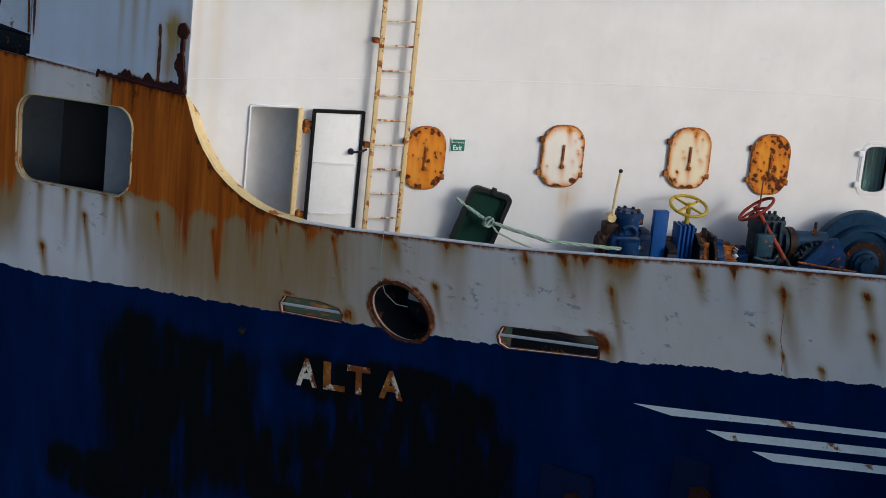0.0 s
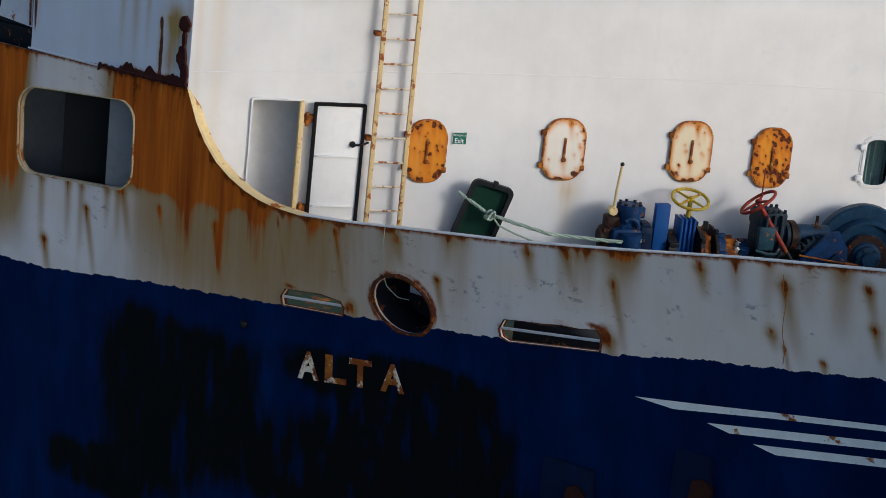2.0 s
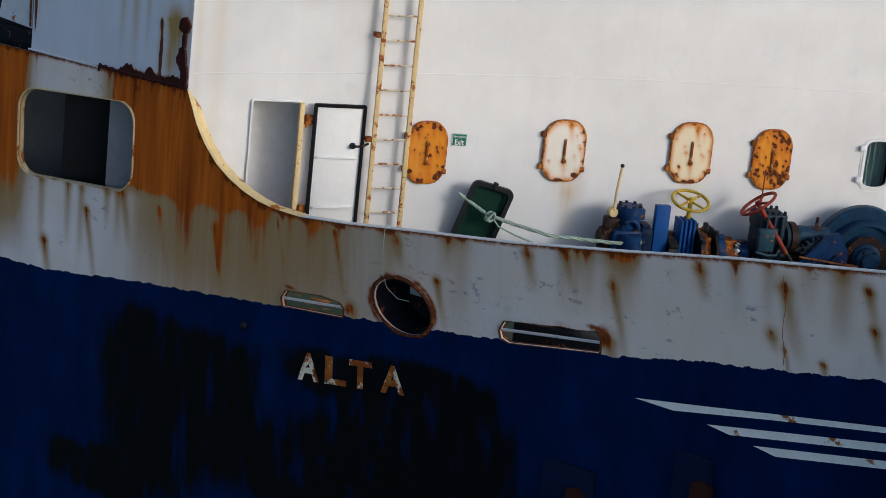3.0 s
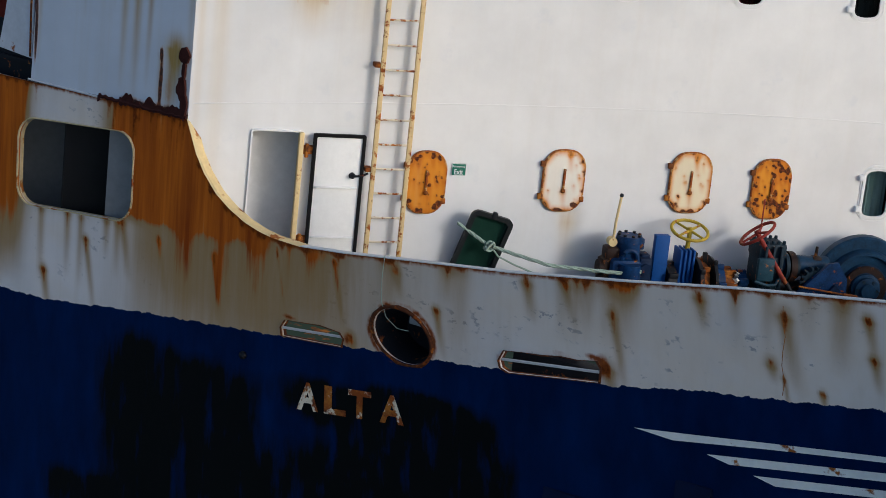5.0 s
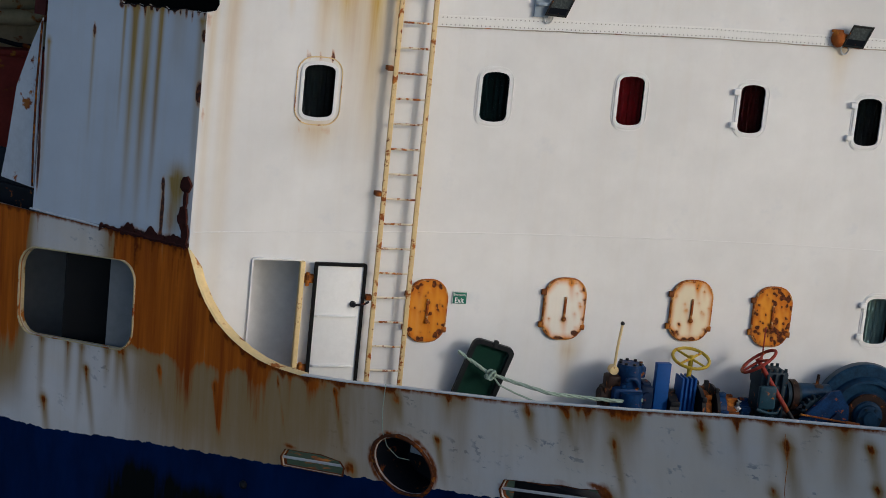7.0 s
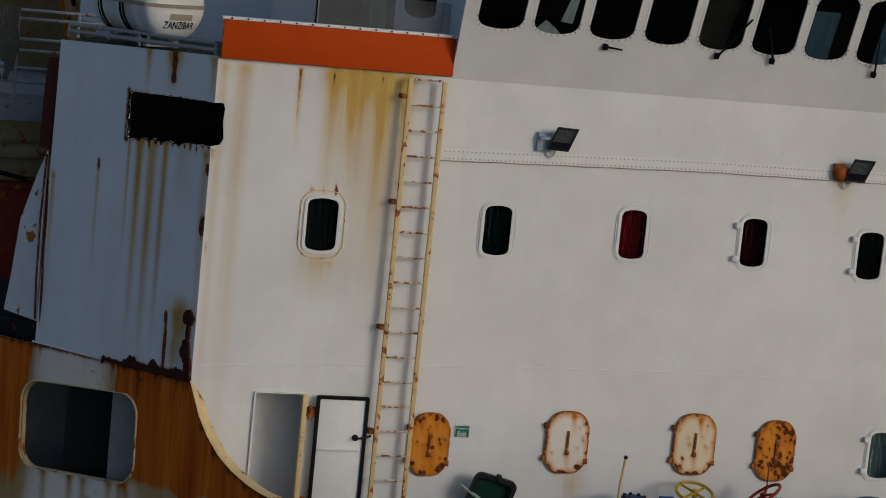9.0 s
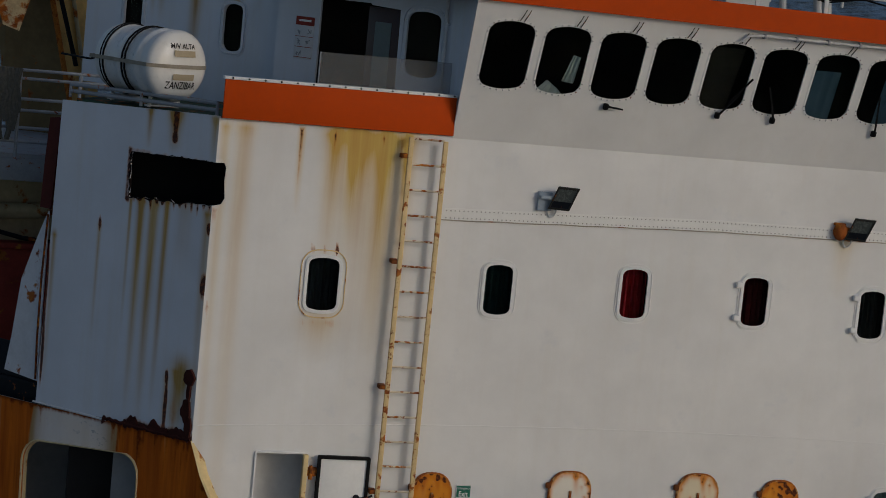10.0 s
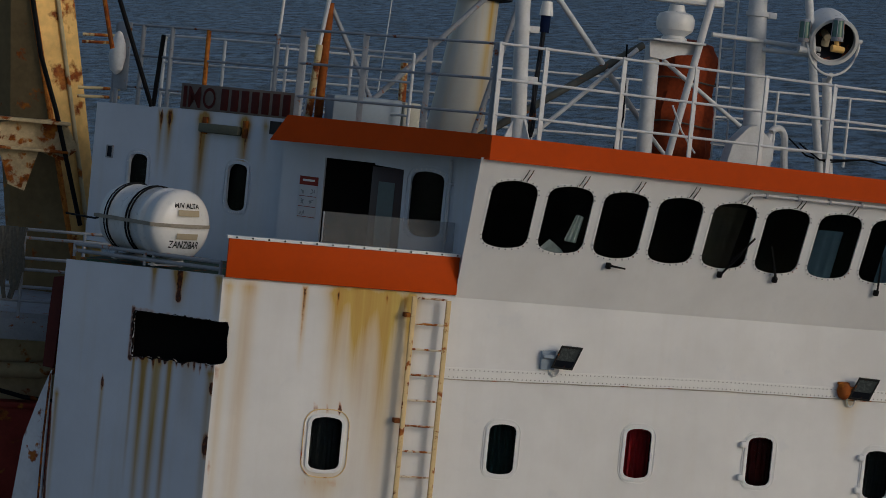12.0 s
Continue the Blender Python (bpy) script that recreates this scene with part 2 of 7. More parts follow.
M_NOTICE = plain("weathered_notice_sheet", (0.60, 0.62, 0.65), 0.6, vary=0.1)


def hazy_screen():
    n = Nodes("hazy_salt_filmed_screen")
    n.bsdf.inputs["Alpha"].default_value = 0.26
    return n.done(n.mix(n.ramp(n.noise(4, 4), 0.3, 0.7), (0.13, 0.145, 0.16), (0.17, 0.185, 0.20)), 0.35)


M_SCREEN = hazy_screen()
M_LUG = plain("dark_brown_lug_paint", (0.035, 0.010, 0.006), 0.8, vary=0.4, scale=5)
M_SCALE = plain("purple_brown_rust_scale", (0.050, 0.013, 0.010), 0.85, vary=0.6, scale=9, bump=0.8)
# near-black steel; also stands for the unlit fairlead throat and side recess
M_SOOT = plain("sooty_and_unlit_steel", (0.01, 0.012, 0.018), 0.6, vary=0.4, scale=4, rust=0.12)
M_NAVY = plain("navy_paint", (0.001, 0.008, 0.040), 0.85, vary=0.4, scale=4)
M_RIVET = plain("grimy_rivet_paint", (0.33, 0.33, 0.32), 0.5)
M_DOORPANE = plain("dim_grey_green_door_pane", (0.15, 0.19, 0.19), 0.5, vary=0.15, scale=4)
M_MAHOG = plain("varnished_wood", (0.035, 0.010, 0.007), 0.35, vary=0.4, scale=4)
M_BLUEGREY = plain("blue_grey_panel", (0.30, 0.36, 0.42), 0.5, vary=0.1, scale=4)
M_BROWNBLIND = plain("dark_brown_blind", (0.050, 0.042, 0.034), 0.8, vary=0.5, scale=5)
M_BLUEBLIND = plain("dusky_blue_blind", (0.12, 0.19, 0.27), 0.7, vary=0.2, scale=5)
M_OLIVE = plain("olive_grey_paint", (0.14, 0.14, 0.10), 0.6, vary=0.2)
M_STACK = stained("stack_paint", (0.54, 0.54, 0.50), dents=0.1, streak=4.0)
M_BEIGE2 = plain("cream_locker_paint", (0.52, 0.50, 0.42), 0.5, vary=0.15)
M_GREENGLASS = plain("green_lamp_glass", (0.10, 0.20, 0.17), 0.08, vary=0.2)
M_BLUEDARK = plain("dark_blue_machine_paint", (0.004, 0.018, 0.055), 0.55, vary=0.5, scale=7, bump=0.4, rust=0.08)
M_BLUEBRIGHT = plain("clean_blue_machine_paint", (0.008, 0.070, 0.26), 0.5, vary=0.2, scale=5, bump=0.15, rust=0.0)
M_GREASY = plain("greasy_brown_steel", (0.030, 0.016, 0.012), 0.55, vary=0.6, scale=8, bump=0.5, rust=0.10)
M_TEALPAINT = plain("worn_teal_paint", (0.020, 0.060, 0.085), 0.5, vary=0.4, scale=7, bump=0.3, rust=0.10)
M_MACHINE2 = plain("grey_blue_machine_paint", (0.012, 0.028, 0.042), 0.5, vary=0.4, scale=6, bump=0.4, rust=0.06)
M_DRUM = plain("worn_blue_drum_paint", (0.009, 0.040, 0.085), 0.5, vary=0.65, scale=6, bump=0.3, rust=0.0)
M_BRACKET = plain("scaling_bracket_paint", (0.62, 0.48, 0.28), 0.8, vary=0.5, scale=2.6, bump=0.5, rust=0.34)
M_SIDE2 = plain("pale_grey_plate_paint", (0.60, 0.62, 0.66), 0.5, vary=0.15, scale=3, rust=0.1)
M_LIP = plain("scaled_rust_lip", (0.11, 0.034, 0.014), 0.85, vary=0.7, scale=9, bump=0.8, rust=0.25)
M_VENTRIM = plain("burnt_black_rust", (0.012, 0.007, 0.006), 0.9, vary=0.6, scale=9, bump=0.6)
M_SEAL = plain("grimy_sealant", (0.42, 0.38, 0.33), 0.8, vary=0.5, scale=3, rust=0.10)
M_COVEREDGE = plain("cover_edge_paint_lost_to_rust", (0.52, 0.32, 0.14), 0.75, vary=0.4, scale=6, bump=0.4, rust=0.50)
M_BOOM = plain("dull_grey_green_boom_paint", (0.10, 0.105, 0.095), 0.6, vary=0.4, scale=4, rust=0.08)
M_RUSTPOST = plain("orange_rusted_post", (0.30, 0.085, 0.018), 0.8, vary=0.5, scale=4, bump=0.4, rust=0.3)
M_CREAMPOST = plain("cream_post_streaked_with_rust", (0.62, 0.50, 0.28), 0.6, vary=0.3, scale=3, rust=0.26)
M_CRANE2 = plain("cream_stained_paint", (0.50, 0.42, 0.26), 0.6, vary=0.3, scale=2, rust=0.14)

# ---- builders ----
base_of = {}


def mesh_object(name, verts, faces, material, smooth=False):
    me = bpy.data.meshes.new(name)
    me.from_pydata([tuple(v) for v in verts], [], [tuple(f) for f in faces])
    me.materials.append(material)
    if smooth:
        me.polygons.foreach_set("use_smooth", [True] * len(me.polygons))
    me.update()
    return new(name, me)


def thing(name, at, label, category, group="", kind="", m=None):
    """An empty at a place on the ship that parents the parts of one thing."""
    ob = new(name)
    local = Matrix.Translation(at) @ (m or Matrix())
    ob.matrix_basis = SHIP @ local
    ob.empty_display_size = 0.1
    base_of[ob.name] = local
    return tagged(ob, label, category, group, kind)


def part(name, bm, material, parent, label="", smooth=True):
    """One mesh under a thing or part; bm is in ship coordinates."""
    root = parent.parent or parent
    local = base_of[root.name]
    bm.transform(local.inverted())
    bmesh.ops.recalc_face_normals(bm, faces=bm.faces)
    me = bpy.data.meshes.new(name)
    if smooth:
        for f in bm.faces:
            f.smooth = True
        for e in bm.edges:
            if len(e.link_faces) == 2 and e.calc_face_angle(0) > radians(35):
                e.smooth = False
    bm.to_mesh(me)
    bm.free()
    me.materials.append(material)
    ob = new(name, me)
    ob.parent = parent
    if label:
        ob["label"] = label
    return ob


def add_box(bm, lo, hi, bevel=0.0, m=None):
    lo, hi = Vector(lo), Vector(hi)
    g = bmesh.ops.create_cube(bm, size=1.0)
    mm = Matrix.Translation((lo + hi) / 2) @ Matrix.Diagonal((*(hi - lo), 1))
    bmesh.ops.transform(bm, matrix=mm, verts=g["verts"])
    vs = g["verts"]
    if bevel:
        es = list({e for v in vs for e in v.link_edges})
        r = bmesh.ops.bevel(bm, geom=es, offset=bevel, segments=2, affect="EDGES", profile=0.5)
        vs = list({v for f in r["faces"] for v in f.verts} | {v for v in vs if v.is_valid})
    if m:
        bmesh.ops.transform(bm, matrix=m, verts=vs)
    return vs


def add_tube(bm, a, b, r, r2=None, seg=12, caps=True):
    a, b = Vector(a), Vector(b)
    d = b - a
    m = Matrix.Translation((a + b) / 2) @ d.to_track_quat("Z", "Y").to_matrix().to_4x4()
    return bmesh.ops.create_cone(bm, cap_ends=caps, cap_tris=False, segments=seg, radius1=r, radius2=r if r2 is None else r2, depth=d.length, matrix=m)["verts"]


def add_path(bm, pts, r, seg=8):
    """A bent pipe or cable through points."""
    pts = [Vector(p) for p in pts]
    rings = []
    for i, p in enumerate(pts):
        d = (pts[min(i + 1, len(pts) - 1)] - pts[max(i - 1, 0)]).normalized()
        side = d.cross(Vector((0, 0, 1)) if abs(d.z) < 0.9 else Vector((1, 0, 0))).normalized()
        up = side.cross(d)
        rings.append([bm.verts.new(p + r * (math.cos(k * math.tau / seg) * side + math.sin(k * math.tau / seg) * up)) for k in range(seg)])
    for a, b in zip(rings, rings[1:]):
        for k in range(seg):
            bm.faces.new((a[k], a[(k + 1) % seg], b[(k + 1) % seg], b[k]))
    bm.faces.new(rings[0][::-1])
    bm.faces.new(rings[-1])


def add_prism(bm, outline, thick, m):
    """A flat plate with that outline in its x, y plane, thick along z, placed by m."""
    n = len(outline)
    lo = [bm.verts.new(m @ Vector((x, y, 0))) for x, y in outline]
    hi = [bm.verts.new(m @ Vector((x, y, thick))) for x, y in outline]
    bm.faces.new(lo[::-1])
    bm.faces.new(hi)
    for i in range(n):
        bm.faces.new((lo[i], lo[(i + 1) % n], hi[(i + 1) % n], hi[i]))


def add_ring(bm, outer, inner, thick, m):
    """A frame between two outlines of the same count."""
    n = len(outer)
    vs = [[bm.verts.new(m @ Vector((x, y, z))) for x, y in o] for o in (outer, inner) for z in (0, thick)]
    a, b, c, d = vs
    for i in range(n):
        j = (i + 1) % n
        bm.faces.new((a[i], a[j], b[j], b[i]))
        bm.faces.new((c[j], c[i], d[i], d[j]))
        bm.faces.new((b[i], b[j], d[j], d[i]))
        bm.faces.new((a[j], a[i], c[i], c[j]))


def rounded(cx, cy, w, h, r, seg=5):
    """Outline of a rounded rectangle, anticlockwise."""
    out = []
    for qx, qy, a0 in ((1, -1, -90), (1, 1, 0), (-1, 1, 90), (-1, -1, 180)):
        for k in range(seg + 1):
            a = radians(a0 + 90 * k / seg)
            out.append((cx + qx * (w / 2 - r) + r * math.cos(a), cy + qy * (h / 2 - r) + r * math.sin(a)))
    return out


def arched(cx, cy, w, h, r, rise, seg=5):
    """A port's outline: upright sides, rounded corners and gently arched top and foot."""
    out = []
    loop = rounded(cx, cy, w, h - 2 * rise, r, seg)
    for i, (x, y) in enumerate(loop):
        nx, ny = loop[(i + 1) % len(loop)]
        cuts = 5 if i in (2 * seg + 1, 4 * seg + 3) else 1
        for j in range(cuts):
            px, py = x + (nx - x) * j / cuts, y + (ny - y) * j / cuts
            k = 1 - ((px - cx) / (w / 2)) ** 2
            out.append((px, py + (rise * k if py > cy else -rise * k)))
    return out


def inside(px, py, poly):
    hit = np.zeros(len(px), bool)
    x, y = np.array(poly).T
    for i in range(len(x)):
        j = i - 1
        if y[i] == y[j]:
            continue
        c = ((y[i] > py) != (y[j] > py)) & (px < (x[j] - x[i]) * (py - y[i]) / (y[j] - y[i]) + x[i])
        hit ^= c
    return hit


def sheet(name, outline, holes, step, place, thick, material, stain=None):
    """A plate cut out of the u, v plane: outline and holes, laid in space by place(u, v, depth)."""
    from mathutils import geometry
    pts, edges = [], []
    for loop in (outline, *holes):
        k = len(pts)
        fine = []
        for i, a in enumerate(loop):
            b = loop[(i + 1) % len(loop)]
            cuts = max(1, int(max(abs(b[0] - a[0]) / (step[0] * 3), abs(b[1] - a[1]) / (step[1] * 2))))
            fine += [(a[0] + (b[0] - a[0]) * j / cuts, a[1] + (b[1] - a[1]) * j / cuts) for j in range(cuts)]
        pts += fine
        edges += [(k + i, k + (i + 1) % len(fine)) for i in range(len(fine))]
    o = np.array(outline)
    gx, gy = np.meshgrid(np.arange(o[:, 0].min() + step[0] / 2, o[:, 0].max(), step[0]), np.arange(o[:, 1].min() + step[1] / 2, o[:, 1].max(), step[1]))
    gx, gy = gx.ravel(), gy.ravel()
    keep = inside(gx, gy, outline)
    for h in holes:
        keep &= ~inside(gx, gy, h)
    pts += list(zip(gx[keep].tolist(), gy[keep].tolist()))
    v, _, tris, *_ = geometry.delaunay_2d_cdt([Vector(p) for p in pts], edges, [], 0, 1e-5)
    uv = np.array([tuple(p) for p in v])
    tr = np.array([t for t in tris if len(t) == 3])
    c = uv[tr].mean(axis=1)
    keep = inside(c[:, 0], c[:, 1], outline)
    for h in holes:
        keep &= ~inside(c[:, 0], c[:, 1], h)
    tr = tr[keep]
    a = uv[tr]
    area = (a[:, 1, 0] - a[:, 0, 0]) * (a[:, 2, 1] - a[:, 0, 1]) - (a[:, 2, 0] - a[:, 0, 0]) * (a[:, 1, 1] - a[:, 0, 1])
    tr[area < 0] = tr[area < 0][:, ::-1]
    n = len(uv)
    front = [place(x, y, 0.0) for x, y in uv.tolist()]
    back = [place(x, y, thick) for x, y in uv.tolist()]
    count = {}
    for t in tr.tolist():
        for i in range(3):
            count[(t[i], t[(i + 1) % 3])] = 1
    rim = [(a, b) for a, b in count if (b, a) not in count]
    faces = [tuple(t) for t in tr.tolist()] + [(t[2] + n, t[1] + n, t[0] + n) for t in tr.tolist()] + [(b, a, a + n, b + n) for a, b in rim]
    ob = mesh_object(name, front + back, faces, material)
    ob.matrix_basis = SHIP
    if stain:
        col = np.zeros((2 * n, 4), np.float32)
        col[:n] = stain(uv[:, 0], uv[:, 1])
        col[n:, 3] = 1.0
        at = ob.data.attributes.new("stain", "FLOAT_COLOR", "POINT")
        at.data.foreach_set("color", col.ravel())
    return ob


# ---- the ship's lines ----
BOW = radians(38.0)
FORE, OUTW = Vector((math.sin(BOW), -math.cos(BOW), 0)), Vector((-math.cos(BOW), -math.sin(BOW), 0))
CORNER = Vector((-6.0, 0.0, 0.0))
RAIL = [(-6.0, 1.86), (-2.6, 1.90), (-0.02, 1.99), (0.16, 1.60), (0.30, 1.40), (0.49, 1.21), (0.70, 1.08), (0.93, 0.98), (1.15, 0.92), (1.36, 0.89),
        (1.77, 0.885), (2.4, 0.96), (3.11, 1.07), (4.58, 1.29), (5.94, 1.54), (7.21, 1.79), (8.78, 2.06), (10.4, 2.34)]
COAT = [(-6.0, -0.95), (-2.96, -0.78), (-2.17, -0.74), (-0.65, -0.50), (0.91, -0.31), (1.49, -0.24), (2.68, -0.08), (3.88, 0.09), (5.95, 0.39), (6.92, 0.61), (7.83, 0.76), (8.81, 0.95), (10.4, 1.2)]


def flare(s, z):
    k = min(0.30, max(0.03, 0.03 + 0.03 * s))
    return -k * (2.0 - z) + 0.12 * math.sin(math.pi * min(10, max(0, s)) / 10)


def hull_at(s, z, depth=0.0):
    """A place on the shell: s metres forward of the deckhouse corner along the shell, at height z."""
    if s < -4.0:
        k = Vector(CORNER + FORE * -4.0)
        back = Vector((-math.sin(radians(3)), math.cos(radians(3)), 0))
        out = Vector((-math.cos(radians(3)), -math.sin(radians(3)), 0))
        p = k + back * (-4.0 - s) + OUTW * flare(-4.0, z) - out * depth
    else:
        p = CORNER + FORE * s + OUTW * (flare(s, z) - depth)
    return (min(p.x, -0.02), p.y, z)


def facet_at(s, z, depth=0.0):
    p = CORNER + FORE * s - OUTW * depth
    return (p.x, p.y, z)


def front_at(x, z, depth=0.0):
    return (x, depth, z)


def blot(u, v, cu, cv, ru, rv):
    return np.exp(-(((u - cu) / ru) ** 2 + ((v - cv) / rv) ** 2))


def drip(u, v, cu, top, width, length, lean=0.0):
    """A run-off streak that starts at top and fades downwards."""
    d = (top - v) / length
    return np.exp(-((u - cu - lean * (top - v)) / width) ** 2) * np.where((d > 0) & (d < 1), 1 - d, 0.0) + 0.8 * blot(u, v, cu, top, width * 1.2, width * 1.2)

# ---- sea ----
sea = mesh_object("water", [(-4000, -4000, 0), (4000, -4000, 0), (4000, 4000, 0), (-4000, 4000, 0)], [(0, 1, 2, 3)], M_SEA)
tagged(sea, "dark blue wind-rippled open sea", "sea", kind="structure")


# ---- hull ----
def hull_stain(u, v):
    top = np.interp(u, *zip(*RAIL))
    coat = np.interp(u, *zip(*COAT))
    rng = np.random.RandomState(4)
    red, ochre, soot = np.zeros_like(u), np.zeros_like(u), np.zeros_like(u)
    red += 0.8 * np.exp(-((top - v) / 0.035) ** 2)
    ochre += 0.06 + 0.26 * np.exp(-((u - 1.6) / 2.0) ** 2)
    for _ in range(46):
        cu = rng.uniform(-0.5, 10)
        red += rng.uniform(0.2, 0.8) * drip(u, v, cu, np.interp(cu, *zip(*RAIL)) - 0.02, rng.uniform(0.012, 0.035), rng.uniform(0.06, 0.22))
        ochre += rng.uniform(0.08, 0.42) * drip(u, v, cu, np.interp(cu, *zip(*RAIL)), rng.uniform(0.04, 0.12), rng.uniform(0.3, 1.0))
    # the heavy rust under the knuckle beside the deckhouse corner, down to a plate seam; a thinner wash below it
    seam = 0.70 + 0.085 * u
    zone = 1 / (1 + np.exp(-(u + 1.22) * 16)) / (1 + np.exp((u - 1.05) * 6))
    above = 1 / (1 + np.exp(-(v - seam) * 30))
    ochre += zone * 1.35 * above
    ochre += 0.52 * np.clip((v + 0.9) / 1.2, 0.2, 1) / (1 + np.exp(-(u + 0.72) * 12)) / (1 + np.exp((u - 1.9) * 2.0))
    for k in range(15):
        cu = -1.24 + 0.086 * k + rng.uniform(-0.025, 0.025)
        red += rng.uniform(0.35, 0.95) * drip(u, v, cu, 1.97, rng.uniform(0.020, 0.030), rng.uniform(0.35, 1.2), -0.08) * (0.3 + 0.7 * above)
    red += 0.55 * drip(u, v, -0.80, 1.85, 0.05, 1.9, -0.05) + 0.5 * drip(u, v, -1.22, 1.95, 0.018, 0.45) + 0.35 * drip(u, v, -0.55, 1.95, 0.03, 2.1, -0.02)
    for cu, top_z, w, l, k in ((0.05, 0.70, 0.16, 1.0, 0.22), (0.62, 0.74, 0.07, 1.1, 0.40), (1.2, 0.80, 0.10, 0.9, 0.25), (1.9, 0.86, 0.12, 0.8, 0.25)):
        ochre += k * drip(u, v, cu, top_z, w, l)
        ochre += 0.40 * np.exp(-((u + 2.95) / 0.30) ** 2) * np.clip((v + 0.7) / 1.5, 0, 1) + 0.25 * drip(u, v, -2.72, 1.9, 0.12, 2.4)
    for cu, l in ((-2.95, 0.9), (-2.8, 0.6), (-2.62, 1.0), (-2.45, 0.5)):
        red += 0.6 * drip(u, v, cu, 1.93, 0.025, l)
    for cu in (0.22, 0.42, 0.66, 0.92, 1.2, 1.5, 1.85, 2.3):
        edge_z = np.interp(cu, *zip(*RAIL))
        red += 0.85 * blot(u, v, cu, edge_z - 0.03, 0.07, 0.04) + 0.5 * drip(u, v, cu, edge_z - 0.03, 0.028, rng.uniform(0.15, 0.45), 0.12)
    # runs below the side opening and the fairlead's rust ring
    for cu in (-2.3, -1.85, -1.62, -1.2, -1.02):
        red += rng.uniform(0.35, 0.7) * drip(u, v, cu, 0.40 + 0.1 * (cu + 2.3), 0.02, rng.uniform(0.1, 0.35))
        ochre += 0.45 * drip(u, v, cu, 0.40 + 0.1 * (cu + 2.3), 0.05, rng.uniform(0.5, 1.0))
    ring = np.hypot((u - 3.2) / 0.43, (v - 0.21) / 0.35)
    red += 0.9 * np.exp(-((ring - 1.0) / 0.09) ** 2) * (0.45 + 0.55 * np.sin(7 * u + 5 * v) ** 2)
    for cu, cv, ru, rv in ((5.72, 0.55, 0.07, 0.13), (5.60, 0.62, 0.09, 0.04), (4.47, 0.30, 0.05, 0.03), (2.46, -0.02, 0.04, 0.07), (1.65, 0.02, 0.10, 0.025), (5.2, 0.55, 0.15, 0.025)):
        red += 0.8 * blot(u, v, cu, cv, ru, rv)
    for cu, cv, w, l in SPOTS:
        red += 1.1 * drip(u, v, cu, cv, w * 0.48, l * 0.6, 0.1)
        ochre += 0.6 * drip(u, v, cu, cv, w * 1.1, l * 1.9, 0.2)
    for cu, cv, ru, rv in SOOT:
        soot += 1.3 * np.exp(-(np.abs((u - cu) / ru) ** 3 + np.abs((v - cv) / rv) ** 3))
    a = np.clip(0.5 + (v - coat) / 0.5, 0, 1)
    return np.stack([np.clip(red, 0, 1.2), np.clip(ochre, 0, 1.4), np.clip(soot, 0, 1), a], 1)


SPOTS = [(-1.53, 0.18, 0.04, 0.55), (-2.23, -0.36, 0.05, 0.4), (-0.35, 0.47, 0.04, 0.35), (0.51, 0.47, 0.04, 0.5), (-0.95, 0.57, 0.05, 0.4), (4.79, 1.26, 0.06, 0.25), (5.27, 1.36, 0.05, 0.25),
         (5.83, 1.17, 0.045, 0.5), (7.73, 1.66, 0.07, 0.45), (7.60, 1.12, 0.05, 0.12), (8.67, 1.44, 0.045, 0.2), (3.65, 0.63, 0.04, 0.3), (6.81, 1.62, 0.06, 0.2), (8.15, 0.93, 0.03, 0.12), (8.60, 1.84, 0.05, 0.25),
         (2.26, 0.84, 0.03, 0.4), (1.44, 0.77, 0.02, 0.5), (2.52, 0.02, 0.05, 0.15), (5.78, 0.55, 0.07, 0.3), (3.11, 0.97, 0.05, 0.2), (7.74, 1.0, 0.02, 0.3)]
SOOT = [(-0.62, -1.35, 0.55, 0.55), (-0.1, -1.25, 0.5, 0.40), (-0.35, -2.3, 0.75, 0.9), (0.75, -1.25, 0.45, 0.45), (3.85, -0.75, 0.72, 0.35), (3.9, -1.4, 0.75, 0.5), (1.6, -2.1, 1.3, 0.6), (3.0, -1.6, 0.8, 0.5), (-1.3, -3.1, 0.8, 0.3), (2.5, -0.86, 0.95, 0.26), (3.3, -0.62, 0.5, 0.2), (4.0, -2.2, 0.9, 0.7)]
HOLE_SIDE = [(x, z + 0.10 * (x + 1.765)) for x, z in rounded(-1.765, 0.998, 1.895, 1.07, 0.26, 6)]
HOLE_OVAL = [(3.205 + 0.378 * math.cos(a) - 0.05 * math.sin(a), 0.208 + 0.30 * math.sin(a)) for a in np.linspace(0, math.tau, 25)[:-1]]
SLOT_1 = [(1.561, -0.22), (2.389, -0.134), (2.41, -0.03), (2.353, 0.03), (2.083, 0.035), (1.601, -0.02), (1.54, -0.12)]
SLOT_2 = [(4.583, 0.168), (5.676, 0.357), (5.694, 0.52), (5.64, 0.59), (5.40, 0.535), (5.2, 0.52), (4.997, 0.465), (4.78, 0.45), (4.53, 0.40), (4.468, 0.28), (4.49, 0.20)]
outline = [(-5.5, -4.0), (10.4, -4.0)] + [p for p in RAIL[::-1] if p[0] > -5.5] + [(-5.5, 1.86)]
hull = sheet("hull", outline, [HOLE_SIDE, HOLE_OVAL, SLOT_1, SLOT_2], (0.03, 0.05), hull_at, 0.03, M_HULL, hull_stain)
tagged(hull, "listing ship's bow, grey over dark blue paint with heavy rust streaks", "ship hull", kind="structure")

